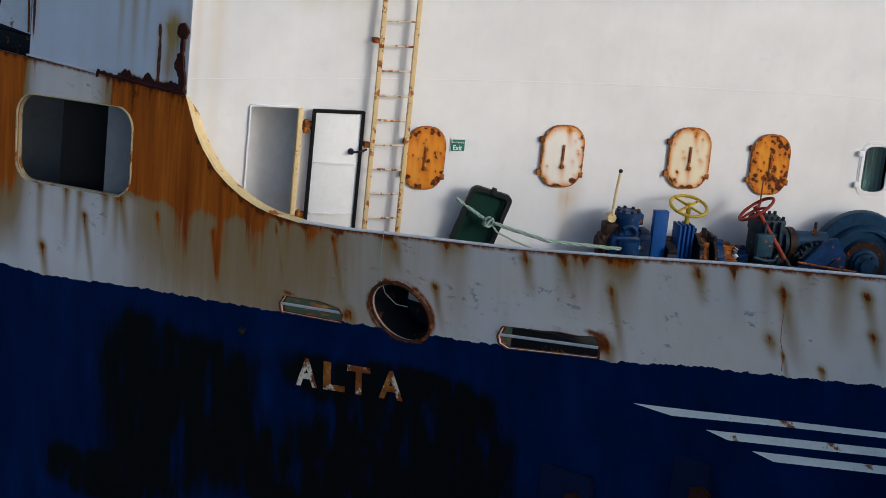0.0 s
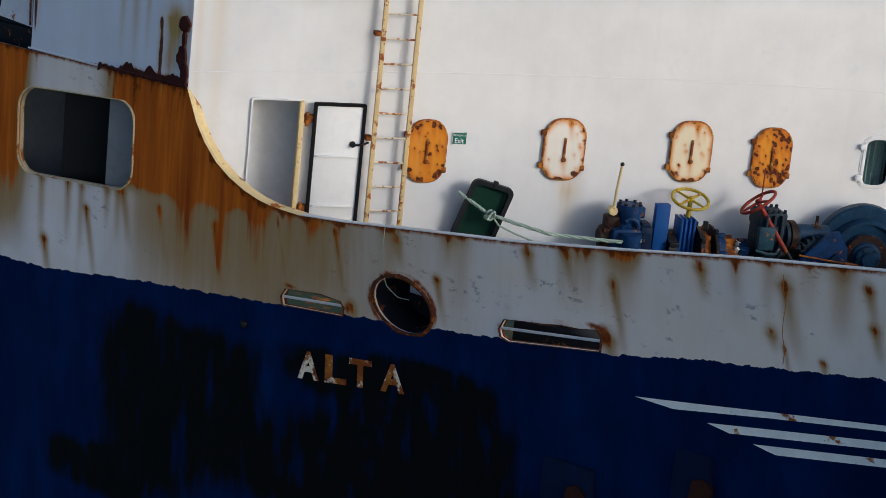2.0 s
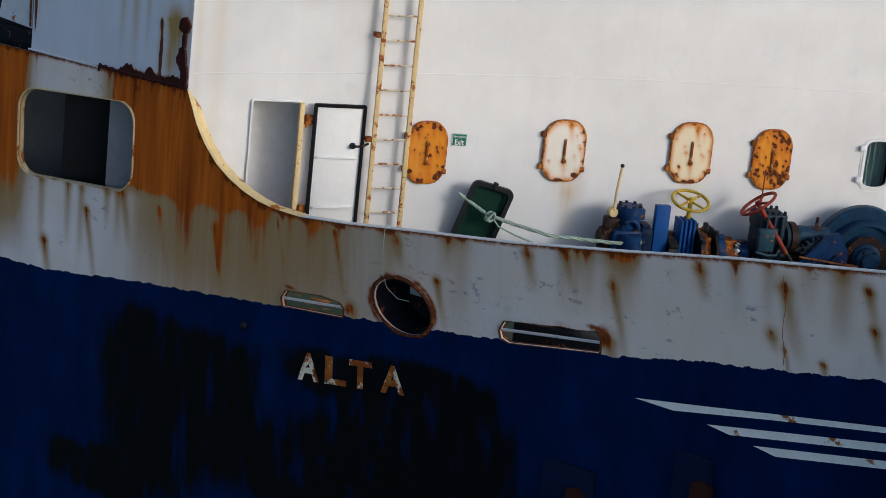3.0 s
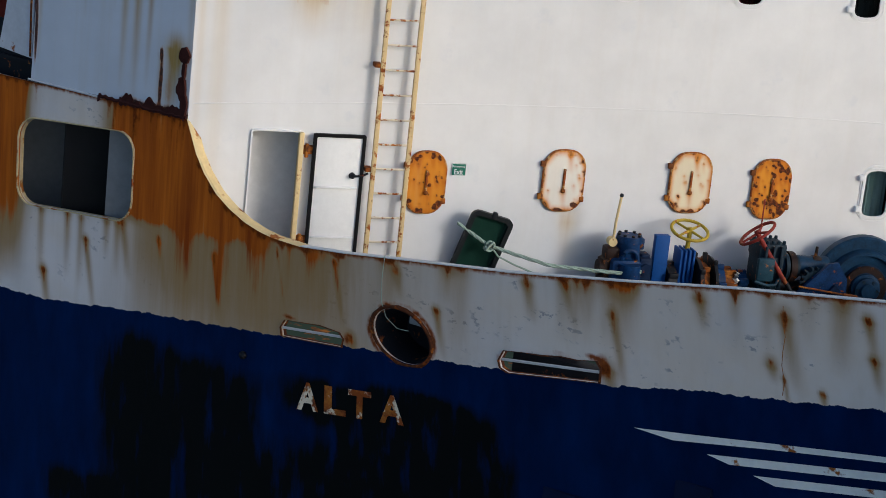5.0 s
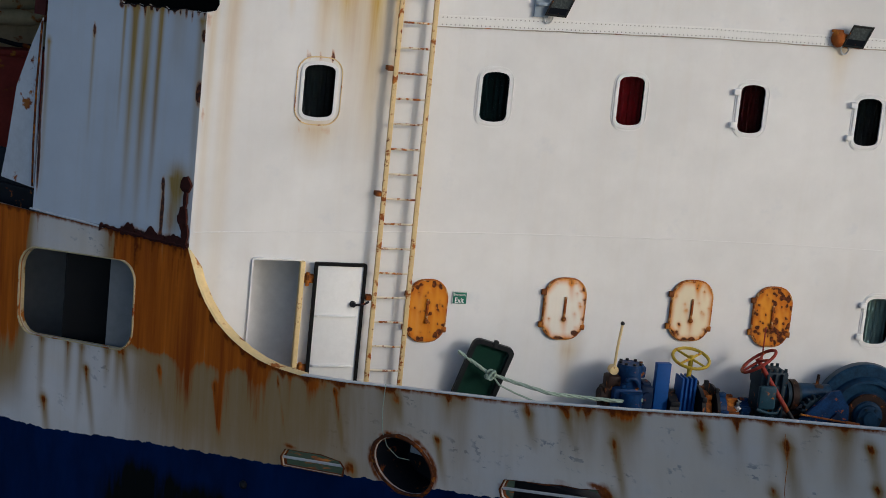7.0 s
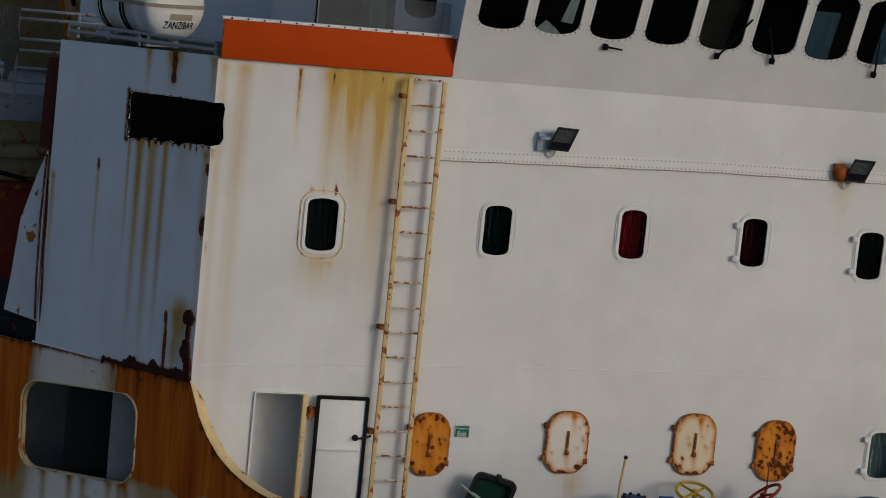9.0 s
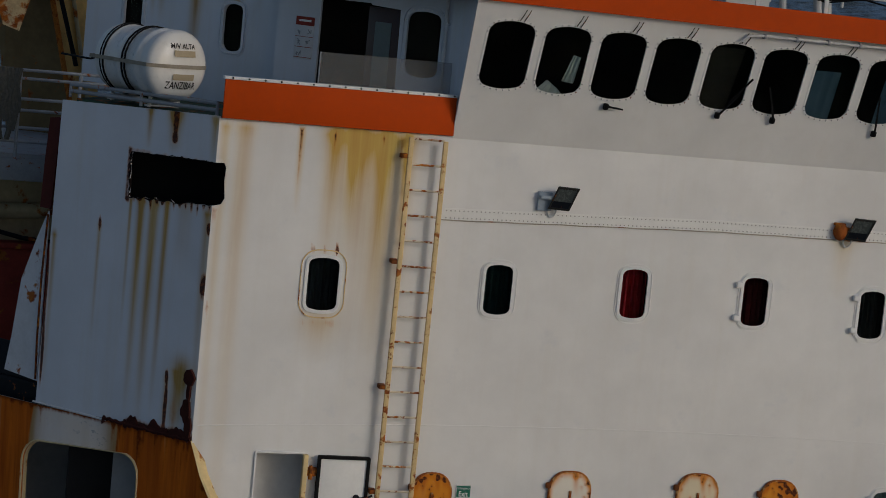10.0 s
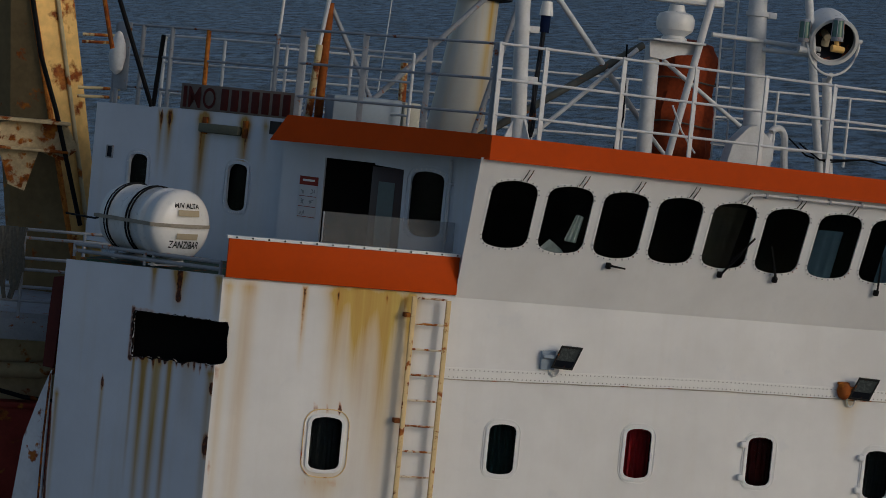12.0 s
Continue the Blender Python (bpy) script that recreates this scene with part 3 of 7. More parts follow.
# ---- deckhouse walls ----
def front_stain(u, v):
    red, ochre = np.zeros_like(u), np.zeros_like(u)
    rng = np.random.RandomState(7)
    for cu, top, w, l, k in ((-5.70, 5.6, 0.10, 5.5, 0.40), (-5.92, 5.6, 0.05, 4.5, 0.5), (-5.05, 5.62, 0.03, 1.0, 0.9), (-4.66, 5.62, 0.10, 1.6, 0.8), (-4.4, 5.62, 0.12, 1.5, 0.7),
                             (-4.05, 5.62, 0.09, 2.6, 0.6), (-3.8, 5.62, 0.06, 2.0, 0.9), (-4.0, 5.6, 0.24, 3.4, 0.32), (-4.65, 3.5, 0.2, 0.6, 0.3), (-1.3, 1.0, 0.12, 0.7, 0.35), (0.26, 1.0, 0.15, 0.6, 0.2), (1.75, 4.8, 0.12, 0.8, 0.3), (-4.25, 5.6, 0.35, 2.6, 0.35), (-4.45, 5.62, 0.05, 1.1, 0.6)):
        ochre += 1.1 * k * drip(u, v, cu, top, w, l)
    for cu, top, l in ((-5.05, 5.62, 0.9), (-4.66, 5.62, 0.35), (-3.87, 5.62, 0.5), (-4.1, 5.62, 0.2), (-4.84, 3.47, 0.10), (-4.72, 3.455, 0.07), (-4.50, 3.46, 0.16), (-4.56, 3.45, 0.08), (-4.80, 4.25, 0.05), (-4.66, 4.275, 0.04), (-4.52, 4.26, 0.05), (-5.97, 4.68, 0.5), (-5.96, 3.6, 0.3)):
        red += 0.9 * drip(u, v, cu, top, 0.020, l)
    return np.stack([red, ochre, np.zeros_like(u), np.ones_like(u)], 1)


PORTS = [(-4.655, 3.86, 0.37, 0.62), (-2.565, 3.915, 0.34, 0.60), (-0.885, 3.965, 0.33, 0.60), (0.668, 3.955, 0.33, 0.60), (2.22, 3.88, 0.34, 0.60), (2.72, 1.385, 0.34, 0.60)]
DOORWAY = rounded(-4.96, 1.09, 0.56, 1.58, 0.03, 3)
outline = [(-5.78, -0.25), (6.97, -0.25), (6.97, 5.63), (-6.0, 5.66), (-6.0, 5.155), (-5.90, 5.16), (-5.875, 5.10), (-5.885, 4.95), (-5.865, 4.76), (-5.90, 4.69), (-6.0, 4.665), (-6.0, 2.0), (-5.94, 1.75), (-5.88, 1.0)]
wall_front = sheet("wall_front", outline, [DOORWAY] + [arched(x, z, w, h, 0.055, 0.032) for x, z, w, h in PORTS], (0.03, 0.12), front_at, 0.02, M_FRONT, front_stain)
tagged(wall_front, "white painted steel deckhouse front with rust runs", "wall", kind="structure")


def side_stain(u, v):
    red, ochre = np.zeros_like(u), np.zeros_like(u)
    for cu, top, w, l, k in ((-1.25, 4.6, 0.02, 1.6, 0.8), (-1.08, 4.6, 0.05, 2.6, 1.0), (-0.88, 4.6, 0.06, 2.7, 1.0), (-0.68, 4.65, 0.04, 2.5, 0.9), (-0.4, 4.7, 0.1, 1.0, 0.25), (-1.72, 4.2, 0.025, 1.4, 0.6),
                             (-0.05, 4.6, 0.06, 2.6, 0.5), (-0.65, 5.65, 0.09, 0.5, 0.9), (-1.05, 5.65, 0.04, 0.5, 0.7), (-0.05, 5.65, 0.05, 0.6, 0.7), (-0.25, 2.75, 0.12, 0.8, 0.8), (-2.45, 4.0, 0.03, 2.0, 0.6)):
        ochre += 1.5 * k * drip(u, v, cu, top, w, l)
    red += 1.1 * np.exp(-((v - 1.99) / 0.05) ** 2) / (1 + np.exp(-(u + 1.05) * 40))
    rng = np.random.RandomState(12)
    for cu in np.linspace(-1.30, -0.04, 15):
        red += rng.uniform(0.5, 1.1) * drip(u, v, cu, 4.585 + 0.06 * (cu + 1.3), 0.022, rng.uniform(0.05, 0.22)) + rng.uniform(0.2, 0.6) * blot(u, v, cu, 5.13, 0.05, 0.03)
    red += 0.8 * np.exp(-((u + 1.33) / 0.03) ** 2) * np.where((v > 4.55) & (v < 5.15), 1.0, 0.0)
    red += 0.34 * blot(u, v, -0.33, 2.22, 0.10, 0.28)
    ochre += 0.35 * blot(u, v, -0.34, 2.25, 0.12, 0.30) + 0.6 * drip(u, v, -0.47, 2.62, 0.03, 0.7)
    for cu, cv, ru, rv in ((-0.47, 2.64, 0.018, 0.06), (-0.455, 2.30, 0.022, 0.28), (-0.03, 3.75, 0.04, 0.12), (-0.02, 4.4, 0.03, 0.06), (-0.65, 5.6, 0.04, 0.2), (-1.72, 4.22, 0.02, 0.07), (-0.65, 5.35, 0.04, 0.04), (-2.52, 3.3, 0.02, 0.5), (-2.5, 2.5, 0.02, 0.3)):
        red += 1.8 * blot(u, v, cu, cv, ru, rv)
    return np.stack([np.clip(red, 0, 1.6), np.clip(ochre, 0, 1), np.zeros_like(u), np.ones_like(u)], 1)


rough_edge = random.Random(3)
VENT = [(-1.29, 4.585), (-1.31, 5.08), (-1.28, 5.115), (-0.9, 5.13), (-0.5, 5.145), (-0.003, 5.155), (-0.003, 4.67)] + [(-0.08 - 0.08 * k, 4.668 - 0.0055 * k + rough_edge.uniform(-0.025, 0.025)) for k in range(15)]
outline = [(-2.55, 1.93), (-0.003, 2.0)] + VENT[6:] + VENT[:6] + [(-0.003, 5.68), (-2.49, 5.58)]
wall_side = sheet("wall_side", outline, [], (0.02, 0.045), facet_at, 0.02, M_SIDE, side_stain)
tagged(wall_side, "white steel side wall, shade tint in its paint, with a torn vent opening", "wall", kind="structure")

# inside and behind: back walls, decks; most carry the rooms' darkness in their colour
def slab(name, outline, z, thick, material, label, category):
    bm = bmesh.new()
    add_prism(bm, outline, thick, Matrix.Translation((0, 0, z)))
    me = bpy.data.meshes.new(name)
    bmesh.ops.recalc_face_normals(bm, faces=bm.faces)
    bm.to_mesh(me)
    bm.free()
    me.materials.append(material)
    ob = new(name, me)
    ob.matrix_basis = SHIP
    return tagged(ob, label, category, kind="structure")


AFT = Vector((-7.43, 1.85, 0))
edge = [hull_at(s, -0.34, 0.05)[:2] for s in (-2.5, -1, 0, 1, 2, 3, 4, 5, 6, 7, 8, 8.6)]
foredeck = slab("deck", edge + [(-x, y) for x, y in edge[::-1]] + [(7.2, 12), (-7.2, 12)], -0.32, 0.06, M_DECK, "worn green foredeck plating", "deck")
wing_deck = slab("deck", [(-5.97, 0.03), (6.0, 0.03), (7.4, 1.8), (7.4, 6), (-5.2, 6), (-6.9, 2.6), (-7.38, 1.86)], 5.56, 0.06, M_DECK, "bridge deck plating over the deckhouse", "deck")
bulkhead = slab("wall_inner", [(-7.15, 1.75), (-5.3, 1.35), (7.2, 1.35), (7.2, 1.43), (-5.3, 1.43), (-7.15, 1.83)], -0.3, 2.45, M_PASSAGE, "inner bulkhead coloured near-black as unlit", "wall")
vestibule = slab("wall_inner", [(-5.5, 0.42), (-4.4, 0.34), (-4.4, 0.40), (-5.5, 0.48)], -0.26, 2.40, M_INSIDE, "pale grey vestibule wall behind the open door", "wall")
upper_bulkhead = slab("wall_inner", [(-7.15, 1.75), (-5.3, 1.35), (6.97, 1.35), (6.97, 1.43), (-5.3, 1.43), (-7.15, 1.83)], 2.15, 3.4, M_INSIDE2, "inner bulkhead behind the upper ports, coloured as unlit", "wall")
inner_deck = slab("deck", [(-5.9, 0.05), (6.9, 0.05), (6.9, 1.34), (-5.3, 1.34), (-7.1, 1.74), (-7.1, 1.6)], 2.15, 0.05, M_INSIDE2, "deck between the two accommodation levels, coloured as unlit", "deck")
rear_port_backing = slab("wall_inner", [(-6.85, 5.25), (-4.75, 2.80), (-4.6, 2.80), (-4.6, 6.0), (-6.3, 6.0)], 5.63, 1.78, M_INSIDE2, "near-black block added behind the rear wall ports", "wall")
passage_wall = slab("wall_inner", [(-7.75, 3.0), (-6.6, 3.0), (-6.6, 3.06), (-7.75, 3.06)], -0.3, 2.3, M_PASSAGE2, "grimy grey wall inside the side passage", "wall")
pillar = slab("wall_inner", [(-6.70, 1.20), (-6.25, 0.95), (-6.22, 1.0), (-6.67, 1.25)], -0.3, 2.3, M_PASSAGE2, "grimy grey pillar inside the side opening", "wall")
partition = slab("wall_inner", [(-5.95, 0.25), (-5.55, 0.25), (-5.55, 1.35), (-5.62, 1.35), (-5.62, 0.33), (-5.95, 0.33)], -0.3, 2.44, M_INSIDE2, "partition beside the side passage, coloured as unlit", "wall")
bridge_back = slab("wall_inner", [(-4.9, 2.55), (7.0, 2.55), (7.0, 2.63), (-4.9, 2.63)], 5.62, 1.66, M_INSIDE2, "after wall of the wheelhouse, coloured as unlit", "wall")
port_end = slab("wall_port", [(6.98, 0.03), (7.06, 0.03), (7.06, 6.0), (6.98, 6.0)], -0.3, 7.55, M_WHITE, "white port end wall of the deckhouse", "wall")

# ---- wheelhouse ----
LEAN_OUT = 0.42


def bridge_at(x, z, depth=0.0):
    return (x, depth - LEAN_OUT * (z - 5.63), z)


def wheel_at(s, z, depth=0.0):
    p = Vector((-3.13, 0.0, 0)) + FORE * s - OUTW * depth
    k = max(0.0, 1 + s / 0.40)
    edge = Vector((-3.305 - 0.025 * (z - 5.63) + 0.5 * depth, -LEAN_OUT * max(0.0, z - 5.63) + depth, 0))
    p = p.lerp(edge, k)
    return (p.x, p.y, z)


BRIDGE_WINDOWS = [(-2.875 + 0.672 * i, 6.655 - 0.006 * i) for i in range(14)]
outline = [(-3.30, 5.636), (6.97, 5.636), (6.97, 7.27), (-3.345, 7.27)]
bridge_front = sheet("wall_bridge", outline, [arched(x, z, 0.553, 0.79, 0.085, 0.06) for x, z in BRIDGE_WINDOWS], (0.05, 0.12), bridge_at, 0.03, M_FRONT, lambda u, v: np.stack([u * 0, u * 0, u * 0, u * 0 + 1], 1))
tagged(bridge_front, "white wheelhouse front, leaning out over the deck", "wall", kind="structure")
WHEEL_DOOR = [(-2.33, 5.75), (-1.10, 5.75), (-1.12, 7.02), (-1.55, 7.04), (-1.57, 7.06), (-2.33, 7.06)]
outline = [(-3.0, 5.62), (-0.02, 5.62), (0.0, 7.27), (-3.0, 7.27)]
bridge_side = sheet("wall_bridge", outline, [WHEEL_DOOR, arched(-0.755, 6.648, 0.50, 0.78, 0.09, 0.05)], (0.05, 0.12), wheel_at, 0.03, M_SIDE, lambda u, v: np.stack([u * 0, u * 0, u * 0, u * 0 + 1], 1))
tagged(bridge_side, "white wheelhouse side, shade tint in its paint, with an open doorway", "wall", kind="structure")


def rear_at(s, z, depth=0.0):
    p = Vector((-4.95, 2.6, 0)) + FORE * s - OUTW * depth
    return (p.x, p.y, z)


REAR_PORTS = [(-2.42, 6.54, 0.33, 0.60), (-0.69, 6.56, 0.33, 0.60)]
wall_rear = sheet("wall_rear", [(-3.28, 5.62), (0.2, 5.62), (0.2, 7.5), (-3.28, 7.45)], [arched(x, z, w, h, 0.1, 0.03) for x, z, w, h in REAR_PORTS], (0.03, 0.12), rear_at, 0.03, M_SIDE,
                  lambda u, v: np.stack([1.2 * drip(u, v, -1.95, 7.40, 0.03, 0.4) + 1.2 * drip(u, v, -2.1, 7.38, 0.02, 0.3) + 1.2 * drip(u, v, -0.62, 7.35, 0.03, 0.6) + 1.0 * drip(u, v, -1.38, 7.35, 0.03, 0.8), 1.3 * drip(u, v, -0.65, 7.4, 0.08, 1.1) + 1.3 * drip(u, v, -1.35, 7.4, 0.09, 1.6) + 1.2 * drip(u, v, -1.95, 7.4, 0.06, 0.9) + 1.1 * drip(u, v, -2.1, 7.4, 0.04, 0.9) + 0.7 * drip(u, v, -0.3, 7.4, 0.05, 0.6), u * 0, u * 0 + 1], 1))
tagged(wall_rear, "steel wall behind the wheelhouse, shade tint in its paint, rust-streaked", "wall", kind="structure")


def roof():
    e0 = Vector((-3.27, -0.75, 0))
    e1 = e0 - FORE * 3.15
    out = [tuple(e0.xy), (7, -0.75), (7, 5.5), (e1.x + 0.3, 5.5), tuple(e1.xy)]
    slab("ceiling", [(x * 1.0 + (0.04 if i in (0, 4) else 0), y + 0.04) for i, (x, y) in enumerate(out)], 7.27, 0.16, M_INSIDE2, "wheelhouse roof, coloured as unlit inside", "roof")
    for name, a, b, lab in (("fascia", e0, Vector((7, -0.75, 0)), "bright orange painted roof fascia"), ("fascia", e1, e0, "orange painted roof fascia in shade")):
        d = (b - a).normalized()
        n = Vector((d.y, -d.x, 0))
        bm = bmesh.new()
        k = 0.10 if a == e1 else 0.0
        vs = [(a - d * k, 7.21), (b, 7.252), (b, 7.53), (a + d * k * 1.5, 7.53)] if a == e1 else [(a, 7.252), (b, 7.10), (b, 7.38), (a, 7.53)]
        f0 = [bm.verts.new((p.x, p.y, z)) for p, z in vs]
        f1 = [bm.verts.new((p.x - n.x * 0.03, p.y - n.y * 0.03, z)) for p, z in vs]
        bm.faces.new(f0), bm.faces.new(f1[::-1])
        for i in range(4):
            bm.faces.new((f0[i], f1[i], f1[(i + 1) % 4], f0[(i + 1) % 4]))
        t = thing(name, ((a + b) / 2).to_tuple()[:2] + (7.21,), lab, "fascia", kind="structure")
        part("board", bm, M_ORANGE, t)


roof()


def wing_screen():
    t = thing("wing_bulwark", (-4.65, -0.05, 5.66), "orange painted bridge wing bulwark with white capping", "bulwark", kind="structure")
    bm = bmesh.new()
    add_box(bm, (-5.98, -0.06, 5.665), (-3.30, -0.02, 6.10), 0.004)
    part("plate", bm, M_ORANGE, t)
    bm = bmesh.new()
    add_box(bm, (-6.0, -0.075, 6.10), (-3.29, 0.03, 6.135), 0.005)
    cap = part("capping", bm, M_WHITE, t, "white capping strip with dark bolts")
    for i in range(15):
        bm = bmesh.new()
        add_tube(bm, (-5.9 + i * 0.183, -0.075, 6.118), (-5.9 + i * 0.183, -0.083, 6.118), 0.011, seg=8)
        part("bolt", bm, M_DARK, cap)


wing_screen()


def ladder():
    t = thing("ladder", (-3.62, -0.12, 0.0), "cream painted steel ladder, rust at every rung", "ladder")
    for x in (-3.807, -3.40):
        bm = bmesh.new()
        add_box(bm, (x - 0.028, -0.145, -0.25), (x + 0.028, -0.105, 5.62 if x < -3.6 else 5.60), 0.008)
        part("rail", bm, M_LADDER, t)
    for i in range(20):
        bm = bmesh.new()
        z = 5.604 - i * 0.2932
        add_tube(bm, (-3.79, -0.125, z), (-3.42, -0.125, z), 0.013, seg=8)
        part("rung", bm, M_RUNG, t)
    for z in (0.30, 1.484, 2.72, 4.183, 5.4):
        bm = bmesh.new()
        add_box(bm, (-3.90, -0.13, z - 0.025), (-3.82, 0.0, z + 0.025), 0.006)
        part("bracket", bm, M_RUSTY, t, "rusted wall bracket")


ladder()


# ---- shared small builders ----
def wall_m(origin, along, out):
    a, o = Vector(along).normalized(), Vector(out).normalized()
    return Matrix(((a.x, 0, o.x, origin[0]), (a.y, 0, o.y, origin[1]), (a.z, 1, o.z, origin[2]), (0, 0, 0, 1)))


FRONT_M = wall_m((0, 0, 0), (1, 0, 0), (0, -1, 0))
REAR_M = wall_m((-4.95, 2.6, 0), FORE, OUTW)
WHEEL_M = wall_m((-3.13, 0, 0), FORE, OUTW)
FACET_M = wall_m(CORNER, FORE, OUTW)



def lettering(text, size=1.0, bold=0.0):
    """Flat outlines of built-in letters: points, faces, width and height."""
    cu = bpy.data.curves.new("letters", "FONT")
    cu.body, cu.size, cu.offset, cu.resolution_u = text, size, bold, 3
    ob = new("letters", cu)
    me = bpy.data.meshes.new_from_object(ob.evaluated_get(bpy.context.evaluated_depsgraph_get()))
    v = [tuple(p.co) for p in me.vertices]
    f = [tuple(p.vertices) for p in me.polygons]
    bpy.data.objects.remove(ob)
    bpy.data.curves.remove(cu)
    bpy.data.meshes.remove(me)
    xs, ys = [p[0] for p in v], [p[1] for p in v]
    return [((x - min(xs)) / (max(xs) - min(xs)), (y - min(ys)) / (max(ys) - min(ys))) for x, y, _ in v], f


def letters_part(name, text, place, material, parent, label="", bold=0.0):
    """Letters whose unit square is laid out by place(u, v) in ship coordinates."""
    v, f = lettering(text, bold=bold)
    bm = bmesh.new()
    vs = [bm.verts.new(place(x, y)) for x, y in v]
    for face in f:
        try:
            bm.faces.new([vs[i] for i in face])
        except ValueError:
            pass
    return part(name, bm, material, parent, label, smooth=False)


def child(ob, parent, label=""):
    """Make a plate that was laid out on the ship a part of another."""
    ob.parent = parent
    ob.matrix_basis = Matrix()
    if label:
        ob["label"] = label
    return ob


base_of["hull"] = Matrix()
base_of[hull.name] = Matrix()


def loft(bm, rings, close=True):
    rows = [[bm.verts.new(p) for p in ring] for ring in rings]
    for a, b in zip(rows, rows[1:]):
        for i in range(len(a)):
            j = (i + 1) % len(a)
            bm.faces.new((a[i], a[j], b[j], b[i]))
    return rows


# ---- hull fittings ----
def grown(loop, d):
    c = np.mean(loop, axis=0)
    return [(c[0] + (x - c[0]) * (1 + d / max(0.1, math.hypot(x - c[0], y - c[1]))), c[1] + (y - c[1]) * (1 + d / max(0.1, math.hypot(x - c[0], y - c[1])))) for x, y in loop]


def hull_fittings():
    for name, loop, w, lab in (("fairlead_lip", HOLE_OVAL, 0.045, "thick rusted fairlead lip"), ("port_lip", SLOT_1, 0.016, "rusted lip of a freeing port"), ("port_lip", SLOT_2, 0.022, "rusted lip of a freeing port"), ("opening_lip", HOLE_SIDE, 0.03, "ochre-stained lip of the side opening")):
        bm = bmesh.new()
        wob = random.Random(len(loop))
        big = [(x + wob.uniform(-0.5, 0.5) * w * 0.5, y + wob.uniform(-0.5, 0.5) * w * 0.5) for x, y in grown(loop, w)]
        n = len(loop)
        rows = loft(bm, [[hull_at(s, z, 0.0) for s, z in big], [hull_at(s, z, -0.022) for s, z in grown(loop, w * 0.6)], [hull_at(s, z, -0.018) for s, z in grown(loop, 0.004)], [hull_at(s, z, 0.07) for s, z in grown(loop, -0.004)]])
        part(name, bm, M_LIP if loop is not HOLE_SIDE else M_CREAMPOST, hull, lab)
    # the fairlead's throat: added lining and cap, dark in place of unlit space
    bm = bmesh.new()
    rows = loft(bm, [[hull_at(s, z, 0.03) for s, z in HOLE_OVAL], [hull_at(s, z, 0.30) for s, z in grown(HOLE_OVAL, -0.05)], [hull_at(s, z - 0.05, 0.5) for s, z in grown(HOLE_OVAL, -0.08)]])
    bm.faces.new(rows[-1])
    part("fairlead_throat", bm, M_SOOT, hull, "fairlead throat lined near-black for the unlit space inside")
    bm = bmesh.new()
    add_box(bm, (-0.09, -0.05, 0), (0.09, 0.07, 0.05), 0.01, wall_m(hull_at(3.24, 0.36, 0.25), FORE, OUTW))
    part("roller", bm, M_GREYPIPE, hull, "grey fairlead roller")
    for a, b in (((1.55, -0.126), (2.40, -0.019)), ((4.49, 0.293), (5.68, 0.472))):
        bm = bmesh.new()
        add_tube(bm, hull_at(*a, 0.02), hull_at(*b, 0.02), 0.016, seg=10)
        part("port_bar", bm, M_PIPE, hull, "white bar across a freeing port")
    # coaming along the swept bulwark end
    pts = [p for p in RAIL if -0.05 <= p[0] <= 2.2]
    bm = bmesh.new()
    loft(bm, [[hull_at(s + a, z + b, d) for a, b, d in ((0, 0, -0.004), (0.012, 0.012, 0.02), (0.012, 0.012, 0.13), (-0.006, -0.006, 0.13), (-0.006, -0.006, 0.02))] for s, z in pts])
    part("bulwark_cap", bm, M_CREAM, hull, "cream capping on the swept bulwark end")
    pts = [p for p in RAIL if p[0] >= 1.77]
    bm = bmesh.new()
    loft(bm, [[hull_at(s, z + b, d) for b, d in ((0.002, -0.006), (0.012, -0.004), (0.012, 0.09), (0.002, 0.09))] for s, z in pts])
    part("bulwark_cap", bm, M_PIPE, hull, "pale flat bar along the bulwark top")
    # stripes
    for pts in ([(6.1, -0.03), (6.54, -0.045), (7.6, 0.165), (9.6, 0.53), (9.6, 0.63), (8.82, 0.45), (7.6, 0.235), (6.8, 0.09)],
                [(6.92, -0.09), (7.17, -0.135), (8.83, 0.18), (9.6, 0.33), (9.6, 0.42), (8.82, 0.27)],
                [(7.43, -0.18), (7.67, -0.23), (8.83, -0.01), (9.6, 0.14), (9.6, 0.22), (8.83, 0.08)]):
        child(sheet("stripe", pts, [], (0.15, 0.05), lambda s, z, d: hull_at(s, z, d - 0.006), 0.004, M_STRIPE), hull, "white painted speed stripe, lightly rusted")
    # ship's name, letter by letter
    for ch, s0, w in (("A", 1.80, 0.30), ("L", 2.18, 0.30), ("T", 2.51, 0.31), ("A", 2.94, 0.32)):
        letters_part("letter", ch, lambda u, v, s0=s0, w=w: hull_at(s0 + u * w, -1.04 + 0.145 * (s0 - 1.82 + u * w) + 0.34 * v, -0.008), M_LETTER, hull, "white letter bleeding rust", bold=0.035)
    # box chocks low on the bow
    for s, z, w, h in ((5.34, -1.30, 0.62, 0.55), (6.78, -0.78, 0.42, 0.62)):
        bm = bmesh.new()
        add_box(bm, (-w / 2, -h / 2, -0.05), (w / 2, h / 2, 0.09), 0.02, wall_m(hull_at(s, z), FORE, OUTW))
        bx = part("chock_box", bm, M_NAVY, hull, "dark blue box chock on the shell")
        bm = bmesh.new()
        add_prism(bm, [(-0.16, -0.3), (0.14, -0.3), (0.10, 0.10), (0.0, 0.17), (-0.12, 0.12)], 0.06, wall_m(hull_at(s + 0.16, z - 0.1, -0.10), FORE, OUTW))
        part("chock_lug", bm, M_LUG, bx, "rusted lug")
    # small pad eye and plate seams
    bm = bmesh.new()
